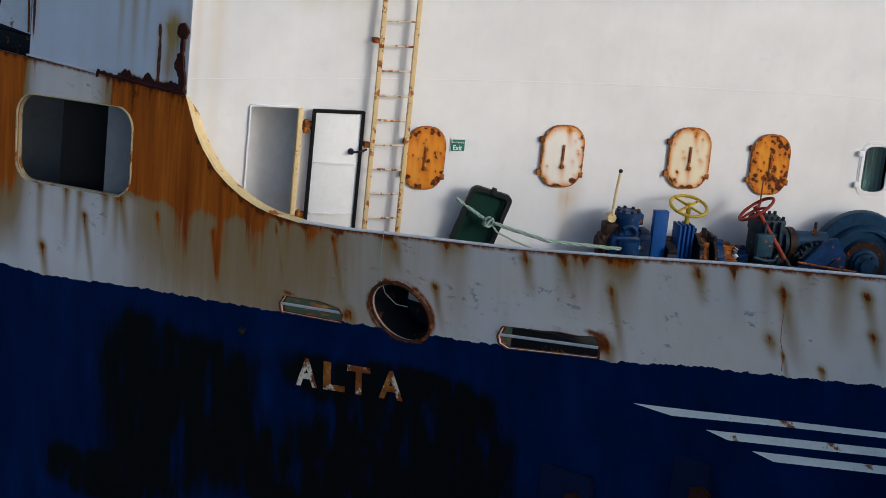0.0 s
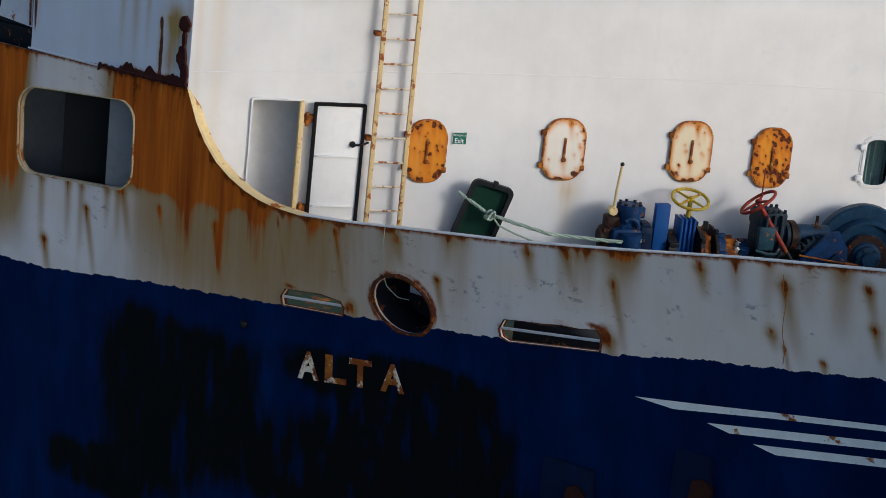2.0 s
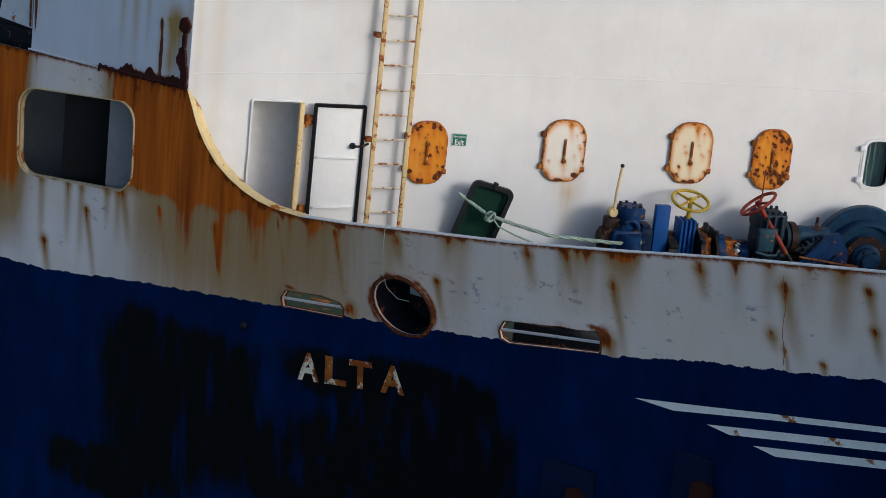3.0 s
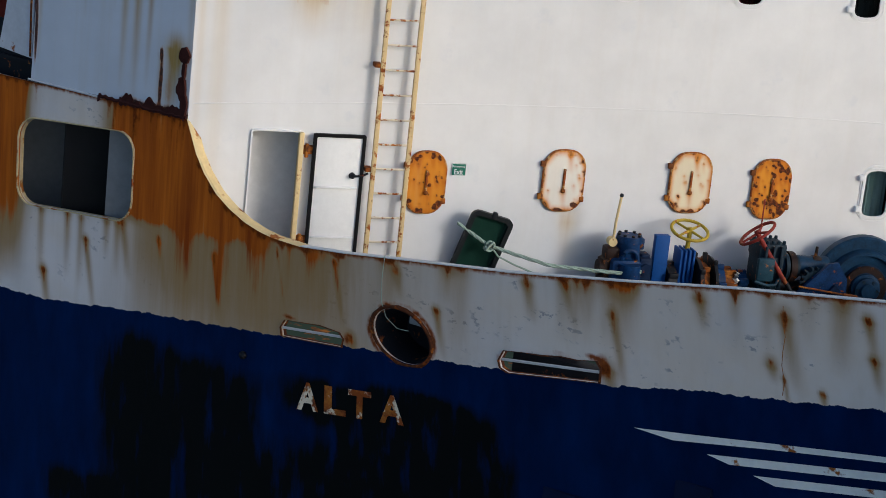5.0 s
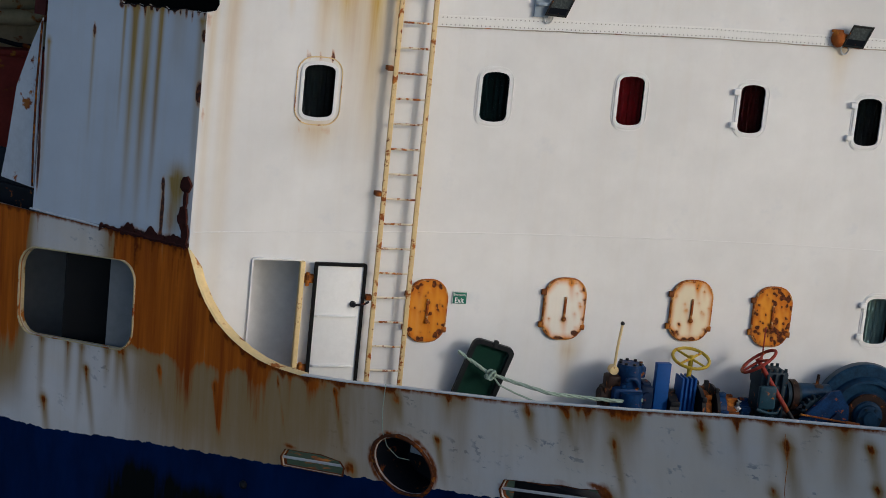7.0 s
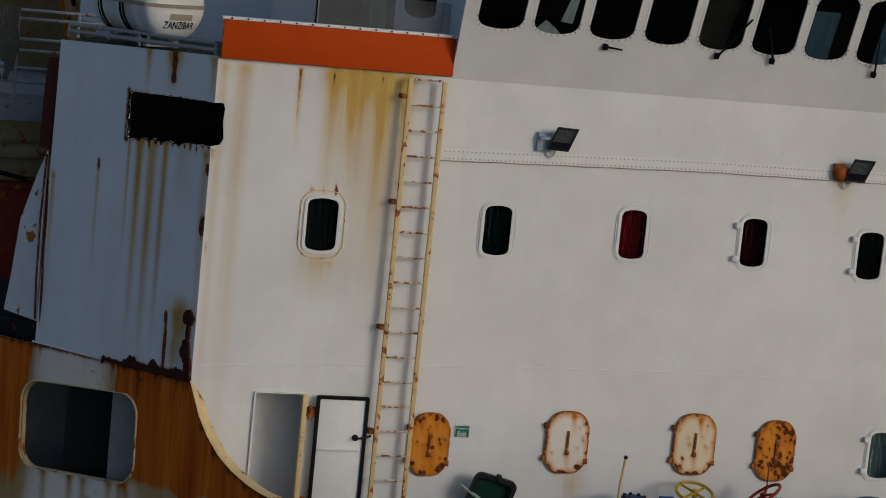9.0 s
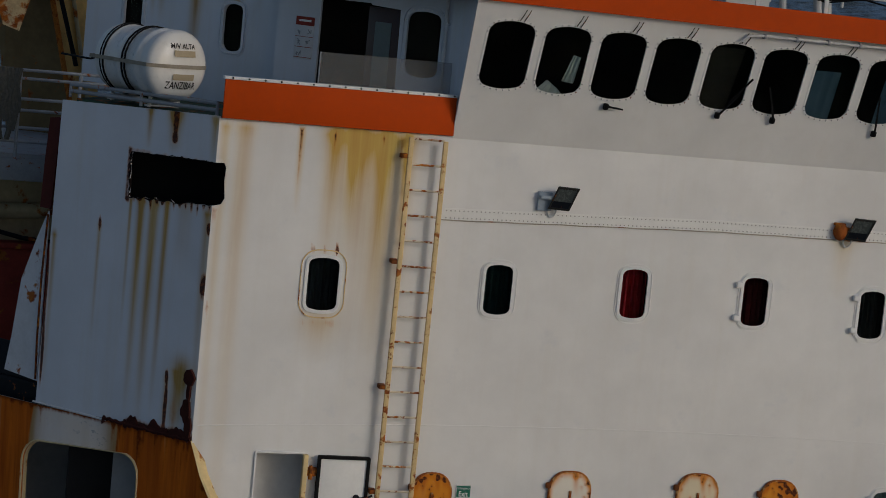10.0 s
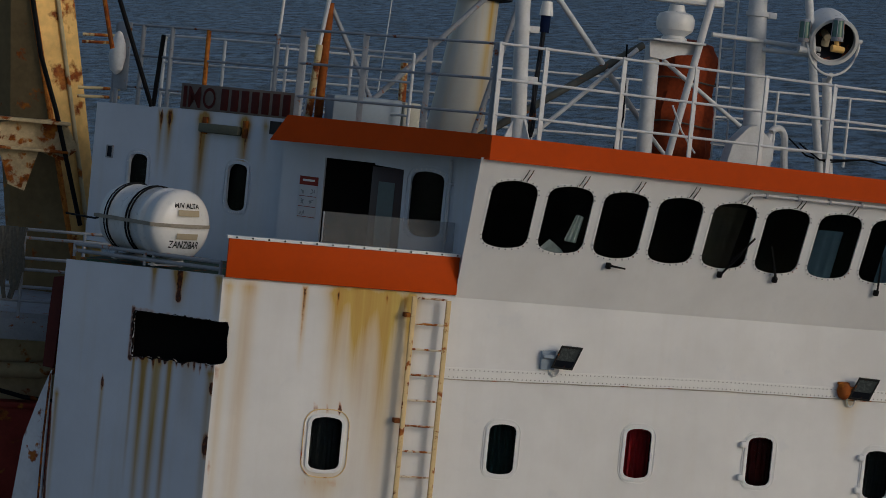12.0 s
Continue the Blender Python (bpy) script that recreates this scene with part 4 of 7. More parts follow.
    bmesh.ops.create_uvsphere(bm, u_segments=10, v_segments=6, radius=0.05, matrix=Matrix.Translation(hull_at(1.01, -0.6, -0.01)))
    part("stud", bm, M_SOOT, hull, "rusted stud")
    for s, z0, z1 in ((7.73, 0.80, 1.75),):
        bm = bmesh.new()
        add_path(bm, [hull_at(s + 0.06 * math.sin(i * 2) * 0.3, z0 + (z1 - z0) * i / 6, 0.001) for i in range(7)], 0.004, 6)
        part("weld_seam", bm, M_EDGE, hull, "rusted plate seam")


hull_fittings()


def torn_edge():
    t = thing("vent_edge", FACET_M @ Vector((-0.7, 4.9, 0)), "torn rust-black rim of the side vent", "vent", kind="structure")
    wob = random.Random(11)
    fine = []
    for i, a in enumerate(VENT):
        b = VENT[(i + 1) % len(VENT)]
        n = max(1, int(math.dist(a, b) / 0.045))
        fine += [(a[0] + (b[0] - a[0]) * k / n, a[1] + (b[1] - a[1]) * k / n) for k in range(n)]
    fine = [p for p in fine if p[0] < -0.03]
    k = max(range(len(fine)), key=lambda i: fine[i][0] + (10 if fine[i][1] > 4.9 else 0))
    bm = bmesh.new()
    rows = [[bm.verts.new(FACET_M @ Vector((min(x + wob.uniform(-d, d), -0.006), y + wob.uniform(-d, d), h))) for x, y in fine[k + 1:] + fine[:k + 1]] for d, h in ((0.022, 0.004), (0.010, 0.013), (0.008, -0.03))]
    for ra, rb in zip(rows, rows[1:]):
        for i in range(len(ra) - 1):
            bm.faces.new((ra[i], ra[i + 1], rb[i + 1], rb[i]))
    part("rim", bm, M_VENTRIM, t, smooth=False)


torn_edge()


def ledge():
    t = thing("trim_ledge", FACET_M @ Vector((-1.3, 1.96, 0)), "pale welded ledge between side wall and shell", "ledge", kind="structure")
    bm = bmesh.new()
    add_path(bm, [FACET_M @ Vector((s, 1.955 + 0.027 * (s + 2.6) / 2.6 - 0.02, 0.012)) for s in np.linspace(-2.58, -1.35, 9)], 0.013, 6)
    part("bead", bm, M_PIPE, t)
    wob = random.Random(8)
    bm = bmesh.new()
    add_path(bm, [FACET_M @ Vector((s, 1.965 + 0.02 * (s + 1.35) / 1.35 + wob.uniform(-0.012, 0.012), 0.012)) for s in np.linspace(-1.35, -0.01, 28)], 0.022, 6)
    part("scale", bm, M_SCALE, t, "thick flaking rust scale")
    # plates of scale standing off the wall, ragged on top
    for s0, s1, z0, z1 in ((-1.41, -1.35, 1.92, 2.04), (-1.06, -0.83, 1.94, 2.14), (-0.86, -0.69, 1.95, 2.04), (-0.70, -0.50, 1.95, 2.14), (-0.52, -0.40, 1.95, 2.07), (-0.42, -0.06, 1.96, 2.11)):
        n = max(3, int((s1 - s0) / 0.03))
        top = [(s1 - (s1 - s0) * k / n, z1 - (0.10 * abs(2 * k / n - 1) + wob.uniform(0, 0.07)) * (z1 - z0) / 0.2) for k in range(n + 1)]
        low = [(s0 + (s1 - s0) * k / n, z0 + 0.03 * k / n - wob.uniform(0, 0.03)) for k in range(n + 1)]
        bm = bmesh.new()
        add_prism(bm, low + top, 0.022, FACET_M @ Matrix.Translation((0, 0, 0.004)))
        part("scale", bm, M_SCALE, t, "thick flaking rust scale", smooth=False)
    for s0, z0, w, h in ((-0.10, 2.69, 0.085, 0.11), (-0.11, 2.31, 0.075, 0.14), (-0.06, 2.10, 0.05, 0.16), (-0.09, 2.52, 0.028, 0.12)):
        bm = bmesh.new()
        add_prism(bm, [(s0 + w * math.cos(k * math.tau / 14) * wob.uniform(0.7, 1.1), z0 + h * math.sin(k * math.tau / 14) * wob.uniform(0.75, 1.1)) for k in range(14)], 0.03, FACET_M @ Matrix.Translation((0, 0, 0.003)))
        part("scale", bm, M_SCALE, t, "thick flaking rust scale", smooth=False)


ledge()

# shell out of sight: port bow, lower body and after body, closing the ship
def shell(name, outline, place, label):
    tagged(sheet(name, outline, [], (0.4, 0.5), place, 0.03, M_HULL, hull_stain), label, "ship hull", kind="structure")


def port_at(s, z, d=0.0):
    x, y, z = hull_at(s, z, d)
    return (-x, y, z)


shell("hull_lower", [(-16, -9.0), (9.6, -9.0), (9.6, -4.003), (-16, -4.003)], hull_at, "dark blue lower shell of the ship")
shell("hull_aft", [(-16, -4.0), (-5.503, -4.0), (-5.503, 1.86), (-16, 1.86)], hull_at, "rust-streaked after shell of the ship")
shell("hull_port", [(-16, -9.0), (9.6, -9.0)] + [p for p in RAIL[::-1] if -6 < p[0] < 9.7] + [(-16, 1.86)], port_at, "port bow shell in grey and blue")


# ---- deckhouse front: windows, covers, door, lamps ----
def port_window(name, x, z, w, h, m, label, curtain=None, dogs=False, arch=0.035, proud=0.016, kind="structure", rim=None):
    t = thing(name, m @ Vector((x, z, 0)), label, "window", kind=kind)
    bm = bmesh.new()
    add_ring(bm, arched(x, z, w + 0.065, h + 0.065, 0.085, arch), arched(x, z, w - 0.012, h - 0.012, 0.05, arch), proud, m)
    fr = part("window_frame", bm, rim or M_FRAME, t, "painted steel port frame")
    bm = bmesh.new()
    g = 0.165 if x < -4 else 0.115
    add_ring(bm, arched(x, z, w + g, h + g + 0.01, 0.10 + g * 0.3, arch), arched(x, z, w + g - 0.02, h + g - 0.015, 0.095 + g * 0.3, arch), 0.010, m)
    part("weld_bead", bm, rim or (M_LADDER if x < -4 else M_FRAME), t)
    bm = bmesh.new()
    add_prism(bm, arched(x, z, w + 0.02, h + 0.02, 0.06, arch), 0.008, m @ Matrix.Translation((0, 0, -0.035)))
    part("pane", bm, M_GLASS, t)
    # red ones are cloth; the other sheets are added to tone the glass
    if curtain:
        bm = bmesh.new()
        n = 22
        lo = [bm.verts.new(m @ Vector((x - w * 0.62 + w * 1.24 * i / n, z - h * 0.6, -0.16 + 0.022 * math.sin(i * 1.7)))) for i in range(n + 1)]
        hi = [bm.verts.new(m @ Vector((x - w * 0.62 + w * 1.24 * i / n, z + h * 0.6, -0.16 + 0.015 * math.sin(i * 1.7 + 0.5)))) for i in range(n + 1)]
        for i in range(n):
            bm.faces.new((lo[i], lo[i + 1], hi[i + 1], hi[i]))
        part("curtain", bm, curtain, t)
    if dogs:
        for dz in (-0.2, 0.2):
            bm = bmesh.new()
            add_box(bm, (x - w / 2 - 0.10, z + dz - 0.035, 0), (x - w / 2 - 0.02, z + dz + 0.035, 0.06), 0.012, m)
            part("hinge", bm, M_FRAME, t)
    for k, (bx, bz) in enumerate(arched(x, z, w + 0.04, h + 0.04, 0.1, arch, 2)):
        bm = bmesh.new()
        p = m @ Vector((bx, bz, proud))
        add_tube(bm, p, p + (m.to_3x3() @ Vector((0, 0, 0.006))), 0.009, seg=6)
        part("bolt", bm, M_FRAME, fr)
    return t


for i, (x, z, w, h) in enumerate(PORTS):
    port_window("window_%d" % (i + 1), x, z, w, h, FRONT_M,
                ["white-framed port with weeping rust, dark glass", "white-framed port with a dark green tint behind the glass", "white-framed port with a red curtain drawn", "hinged white port with a red curtain inside", "hinged white port with dark glass", "lower white port with grey-green glass"][i],
                [M_SLATE, M_TEAL, M_CURTAIN, M_MAROON, M_SLATE, M_SEAGREEN][i], i in (3, 4, 5))


def cover(x, z, w, h, mat, label, blisters=8):
    t = thing("porthole_cover", (x, 0, z), label, "porthole cover", "steel covers over the lower ports")
    bm = bmesh.new()
    add_ring(bm, arched(x, z, w * 0.94, h * 0.95, 0.15, 0.05), arched(x, z, w * 0.75, h * 0.8, 0.10, 0.05), 0.012, FRONT_M)
    part("seat_ring", bm, M_RUSTY, t)
    bm = bmesh.new()
    rows = loft(bm, [[FRONT_M @ Vector((a, b, d)) for a, b in arched(x, z, w - g, h - g, 0.17, 0.055)] for g, d in ((0.0, 0.012), (0.0, 0.034), (0.012, 0.040), (0.035, 0.041))])
    bm.faces.new(rows[0][::-1]), bm.faces.new(rows[-1])
    plate = part("plate", bm, M_COVEREDGE, t, "cover edge eaten by rust")
    rng = np.random.RandomState(int(100 * abs(x)))

    def weather(u, v):
        # rust creeping in from the edge, blisters and their runs
        rim = np.maximum(np.abs(u - x) / (w / 2), np.abs(v - z) / (h / 2))
        rim = np.maximum(rim, (np.abs(u - x) / (w / 2) + np.abs(v - z) / (h / 2)) / 1.55)
        ochre = 1.3 * np.clip((rim - 0.72) / 0.26, 0, 1) ** 1.5
        red = 0.75 * np.clip((rim - 0.88) / 0.12, 0, 1)
        for _ in range(blisters):
            cu, cv = x + rng.uniform(-0.45, 0.45) * w, z + rng.uniform(-0.46, 0.46) * h
            k = rng.uniform(0.25, 0.8) + (0.13 if blisters > 20 else 0.0)
            red += k * blot(u, v, cu, cv, 0.008 + 0.014 * k, 0.010 + 0.016 * k)
            ochre += 0.7 * k * drip(u, v, cu, cv, 0.022, 0.05 + 0.15 * k, 0.1)
        for _ in range(16):
            a = rng.uniform(0, math.tau)
            k = rng.uniform(0.3, 1.0) * (0.85 if math.sin(a) < -0.5 else 0.65)
            red += k * blot(u, v, x + 0.46 * w * math.cos(a), z + 0.47 * h * math.sin(a), 0.015 + 0.03 * k, 0.012 + 0.025 * k)
        if x > 1:
            red += 0.65 * blot(u, v, x + 0.01, z - 0.2, 0.13, 0.09)
        for cu, cv in ((x, z - 0.12), (x - 0.4 * w, z - 0.38 * h), (x + 0.1 * w, z + 0.42 * h)):
            red += 0.7 * blot(u, v, cu, cv, 0.026, 0.03)
            ochre += 0.8 * drip(u, v, cu, cv, 0.035, 0.25, 0.1)
        return np.stack([np.clip(red, 0, 1.2), np.clip(ochre, 0, 1.1), u * 0, u * 0 + 1], 1)

    face = sheet("face", arched(x, z, w - 0.03, h - 0.03, 0.165, 0.055, 8), [], (0.015, 0.02), lambda u, v, d: FRONT_M @ Vector((u, v, 0.046 - d)), 0.005, mat, weather)
    face.parent = plate
    face.matrix_basis = base_of[t.name].inverted()
    bm = bmesh.new()
    add_box(bm, (x - 0.016, z - 0.14, 0.040), (x + 0.016, z + 0.15, 0.066), 0.008, FRONT_M)
    part("bar", bm, M_COVEREDGE, t, "rust-stained strongback bar")
    bm = bmesh.new()
    bmesh.ops.create_uvsphere(bm, u_segments=10, v_segments=6, radius=0.030, matrix=FRONT_M @ Matrix.Translation((x + 0.002, z - 0.12, 0.055)))
    part("boss", bm, M_RUSTY, t)
    for dx, dz in ((-w / 2, 0.2), (-w / 2, -0.2), (w / 2 - 0.02, -0.22)):
        bm = bmesh.new()
        add_box(bm, (x + dx - 0.035, z + dz - 0.035, 0.0), (x + dx + 0.03, z + dz + 0.035, 0.05), 0.012, FRONT_M)
        part("lug", bm, M_RUSTY, t)


cover(-3.13, 1.335, 0.50, 0.77, M_HATCH[0], "orange rust-eaten steel porthole cover beside the ladder", 55)
cover(-1.425, 1.415, 0.54, 0.77, M_HATCH[1], "white steel porthole cover with rusted edges")
cover(0.205, 1.445, 0.55, 0.77, M_HATCH[2], "cream steel porthole cover with rust blisters", 14)
cover(1.28, 1.40, 0.52, 0.77, M_HATCH[3], "orange porthole cover pitted with rust spots", 110)


def door():
    t = thing("door_1", (-4.62, 0, 0.3), "open white weathertight steel door folded against the wall", "door", kind="structure")
    bm = bmesh.new()
    add_ring(bm, rounded(-4.965, 1.09, 0.59, 1.61, 0.03, 3), rounded(-4.965, 1.09, 0.55, 1.57, 0.02, 3), 0.03, FRONT_M)
    part("door_frame", bm, M_FRAME, t, "white coaming around the doorway")
    bm = bmesh.new()
    add_box(bm, (-4.70, 0.30, 0.0), (-4.645, 1.88, 0.085), 0.006, FRONT_M)
    part("jamb", bm, M_CREAM, t, "cream hinge jamb stained by rust")
    x0, x1, z0, z1 = -4.535, -3.915, 0.28, 1.885
    m = FRONT_M @ Matrix.Translation((0, 0, 0.06))
    bm = bmesh.new()
    add_box(bm, (x0 + 0.034, z0 + 0.034, 0), (x1 - 0.034, z1 - 0.034, 0.025), 0.004, m)
    leaf = part("leaf", bm, M_WHITE, t)
    bm = bmesh.new()
    add_ring(bm, rounded((x0 + x1) / 2, (z0 + z1) / 2, x1 - x0, z1 - z0, 0.02, 3), rounded((x0 + x1) / 2, (z0 + z1) / 2, x1 - x0 - 0.075, z1 - z0 - 0.075, 0.01, 3), 0.045, m)
    part("gasket", bm, M_DARK, leaf, "black rubber door gasket")
    for z in (0.64, 1.24):
        bm = bmesh.new()
        add_box(bm, (x0 + 0.06, z, 0.025), (x1 - 0.06, z + 0.02, 0.06), 0.006, m)
        part("stiffener", bm, M_WHITE, leaf)
    bm = bmesh.new()
    add_tube(bm, m @ Vector((x1 - 0.13, 1.40, 0.02)), m @ Vector((x1 - 0.13, 1.40, 0.07)), 0.04, 0.03, 12)
    add_path(bm, [m @ Vector((x1 - 0.13, 1.40, 0.07)), m @ Vector((x1 - 0.02, 1.41, 0.075)), m @ Vector((x1 + 0.05, 1.44, 0.06))], 0.014)
    part("handle", bm, M_SOOT, leaf, "dark rusted door dog")
    for z in (0.6, 1.68):
        bm = bmesh.new()
        add_box(bm, (-4.66, z - 0.05, 0.0), (-4.52, z + 0.05, 0.08), 0.015, FRONT_M)
        add_tube(bm, FRONT_M @ Vector((-4.61, z - 0.08, 0.09)), FRONT_M @ Vector((-4.61, z + 0.08, 0.09)), 0.022)
        part("hinge", bm, M_RUSTY, t, "rusted hinge")


door()


def exit_sign():
    t = thing("exit_sign", (-2.735, 0, 1.5), "small green and white emergency exit sign on the wall", "sign")
    bm = bmesh.new()
    add_box(bm, (-2.825, 1.425, 0.004), (-2.645, 1.575, 0.012), 0.002, FRONT_M)
    pl = part("plate", bm, M_SIGN, t)
    bm = bmesh.new()
    add_ring(bm, rounded(-2.735, 1.5, 0.178, 0.148, 0.004, 2), rounded(-2.735, 1.5, 0.168, 0.138, 0.004, 2), 0.003, FRONT_M @ Matrix.Translation((0, 0, 0.012)))
    part("border", bm, M_WHITE, pl)
    letters_part("lettering", "Emergency", lambda u, v: FRONT_M @ Vector((-2.81 + 0.15 * u, 1.52 + 0.035 * v, 0.015)), M_WHITE, pl, "white lettering")
    letters_part("lettering", "Exit", lambda u, v: FRONT_M @ Vector((-2.79 + 0.11 * u, 1.44 + 0.065 * v, 0.015)), M_WHITE, pl, "white lettering", bold=0.015)


exit_sign()


def floodlight(x, z, label, rusty):
    t = thing("floodlight", (x, 0, z), label, "floodlight", "floodlights on the deckhouse front")
    bm = bmesh.new()
    if not rusty:
        add_box(bm, (x - 0.27, z - 0.17, 0), (x - 0.10, z + 0.05, 0.05), 0.006, FRONT_M)
    add_box(bm, (x - 0.26, z - 0.03, 0.03), (x - 0.08, z + 0.01, 0.11), 0.008, FRONT_M)
    if rusty:
        add_box(bm, (x - 0.28, z + 0.02, 0), (x - 0.14, z + 0.055, 0.06), 0.01, FRONT_M)
        bmesh.ops.create_icosphere(bm, subdivisions=2, radius=0.10, matrix=FRONT_M @ Matrix.Translation((x - 0.20, z - 0.05, 0.05)) @ Matrix.Diagonal((0.95, 1.1, 0.8, 1)))
    part("bracket", bm, M_RUSTPOST if rusty else M_BLUEGREY, t, "rust-eaten lamp bracket" if rusty else "pale blue-grey backing box")
    # the lamp leans out of the wall, its glass towards the bow and slightly down
    u, v = Vector((0.89, -0.46, 0)).normalized(), Vector((0.27, -0.26, 0.92)).normalized()
    w = u.cross(v).normalized()
    tilt = Matrix(((u.x, v.x, w.x, x), (u.y, v.y, w.y, -0.17), (u.z, v.z, w.z, z), (0, 0, 0, 1)))
    bm = bmesh.new()
    rows = loft(bm, [[tilt @ Vector((a * k, b * k, d)) for a, b in ((-0.118, -0.138), (0.118, -0.138), (0.118, 0.138), (-0.118, 0.138))] for k, d in ((0.50, -0.11), (0.72, -0.09), (1.0, -0.015), (1.07, -0.01), (1.07, 0.022), (0.90, 0.022), (0.87, 0.008))])
    bm.faces.new(rows[0][::-1])
    h = part("housing", bm, M_HOUSING, t, "dark weathered lamp housing", smooth=False)
    bm = bmesh.new()
    add_box(bm, (-0.103, -0.04, 0.006), (0.103, 0.12, 0.012), 0, tilt)
    part("lens", bm, M_LENSGREY, h, "dull grey lamp glass")
    bm = bmesh.new()
    add_box(bm, (-0.105, -0.122, 0.004), (0.105, -0.04, 0.016), 0, tilt)
    part("gear_cover", bm, M_SOOT, h, "black lower cover")
    bm = bmesh.new()
    add_path(bm, [FRONT_M @ Vector((x - 0.09 + 0.055 * math.cos(a), z - 0.14 + 0.10 * math.sin(a), 0.03)) for a in np.linspace(0, -math.pi, 8)], 0.010, 6)
    part("cable", bm, M_PIPE, t, "grey loop of cable")


floodlight(-1.93, 5.05, "dark floodlight on a white wall bracket", False)
floodlight(1.86, 4.93, "dark floodlight on a rusted wall bracket", True)


def seams():
    """Welded seams and the riveted band that follow the deck camber."""
    t = thing("trim", (0, 0, 2.2), "thin welded seams and riveted joint strip on white wall", "seam", kind="structure")
    camber = lambda z0, x: z0 + 0.17 * (1 - ((x + 0.1) / 6.0) ** 2)
    bm = bmesh.new()
    add_path(bm, [(x, -0.001, camber(2.15, x)) for x in np.arange(-5.95, 6.5, 0.35)], 0.006, 6)
    part("weld", bm, M_FRAME, t)
    bm = bmesh.new()
    joint = lambda x: 4.695 + 0.024 * (x + 3.3) - 0.022 * max(0.0, x)
    pts = [(x, joint(x)) for x in np.arange(-3.35, 6.6, 0.25)]
    loft(bm, [[(x, -d, z + h) for h, d in ((0.0, 0.0), (0.0, 0.010), (0.13, 0.010), (0.13, 0.0))] for x, z in pts])
    strip = part("joint_strip", bm, M_WHITE, t, "overlapped joint strip with two rows of rivets")
    bm = bmesh.new()
    add_path(bm, [(x, -0.010, z - 0.006 + 0.004 * math.sin(9 * x)) for x, z in pts], 0.007, 6)
    part("sealant", bm, M_SEAL, t, "grimy rust-spotted sealant line")
    rivet = None
    for row in (0.022, 0.105):
        for x in np.arange(-3.28, 2.7, 0.052):
            p = Matrix.Translation((x, -0.011, joint(x) + row))
            if rivet is None:
                bm = bmesh.new()
                bmesh.ops.create_icosphere(bm, subdivisions=1, radius=0.0085)
                me = bpy.data.meshes.new("rivet")
                bm.to_mesh(me)
                bm.free()
                me.materials.append(M_RIVET)
                rivet = me
            ob = new("rivet", rivet)
            ob.parent = strip
            ob.matrix_basis = base_of[t.name].inverted() @ p


seams()

# ---- wheelhouse ----
for i, (x, z) in enumerate(BRIDGE_WINDOWS):
    t = thing("window_%d" % (i + 7), (x, -0.16, z), "arched dark wheelhouse window in a bolted white frame", "window", kind="structure")
    mm = Matrix.Translation((x, -LEAN_OUT * (z - 5.63), z)) @ Matrix(((1, 0, 0, 0), (0, -0.3872, -0.922, 0), (0, 0.922, -0.3872, 0), (0, 0, 0, 1)))
    bm = bmesh.new()
    add_ring(bm, arched(0, 0, 0.595, 0.905, 0.12, 0.065), arched(0, 0, 0.548, 0.85, 0.085, 0.065), 0.005, mm)
    fr = part("window_frame", bm, M_WHITE, t)
    bm = bmesh.new()
    add_prism(bm, arched(0, 0, 0.56, 0.865, 0.09, 0.065), 0.008, mm @ Matrix.Translation((0, 0, -0.02)))
    part("pane", bm, M_GLASS, t)
    for bx, bz in arched(0, 0, 0.574, 0.88, 0.10, 0.065, 3):
        bm = bmesh.new()
        add_tube(bm, mm @ Vector((bx, bz, 0.006)), mm @ Vector((bx, bz, 0.013)), 0.009, seg=6)
        part("bolt", bm, M_GREYPIPE, fr)
    bm = bmesh.new()
    for dx in (0.0, 0.05):
        add_path(bm, [mm @ Vector((0.06 + dx, 0.44, 0.01)), mm @ Vector((0.08 + dx, 0.52, 0.04)), mm @ Vector((0.11 + dx, 0.58, 0.02))], 0.006, 6)
    part("spray_pipe", bm, M_HOUSING, t)
    # wipers
    pose_w = {2: (-0.04, 0.16, -0.52, 0.02), 4: (0.0, 0.20, -0.50, 0.3), 5: (0.03, -0.05, -0.5, 0.2), 7: (0.02, -0.02, -0.55, 0.25)}.get(i)
    if pose_w:
        a, b, lo, up = pose_w
        bm = bmesh.new()
        add_box(bm, (a - 0.03, lo - 0.03, 0.0), (a + 0.03, lo + 0.04, 0.05), 0.01, mm)
        add_tube(bm, mm @ Vector((a, lo + 0.02, 0.05)), mm @ Vector((b, lo + 0.02 + (up if i != 2 else -0.02), 0.06)), 0.014, 0.010, 6)
        if i != 2:
            add_box(bm, (-0.008, -0.2, 0), (0.008, 0.2, 0.02), 0, mm @ Matrix.Translation((b, lo + up + 0.05, 0.03)) @ Matrix.Rotation(-math.atan2(b - a, up), 4, "Z"))
        part("wiper", bm, M_DARK, t, "black window wiper")


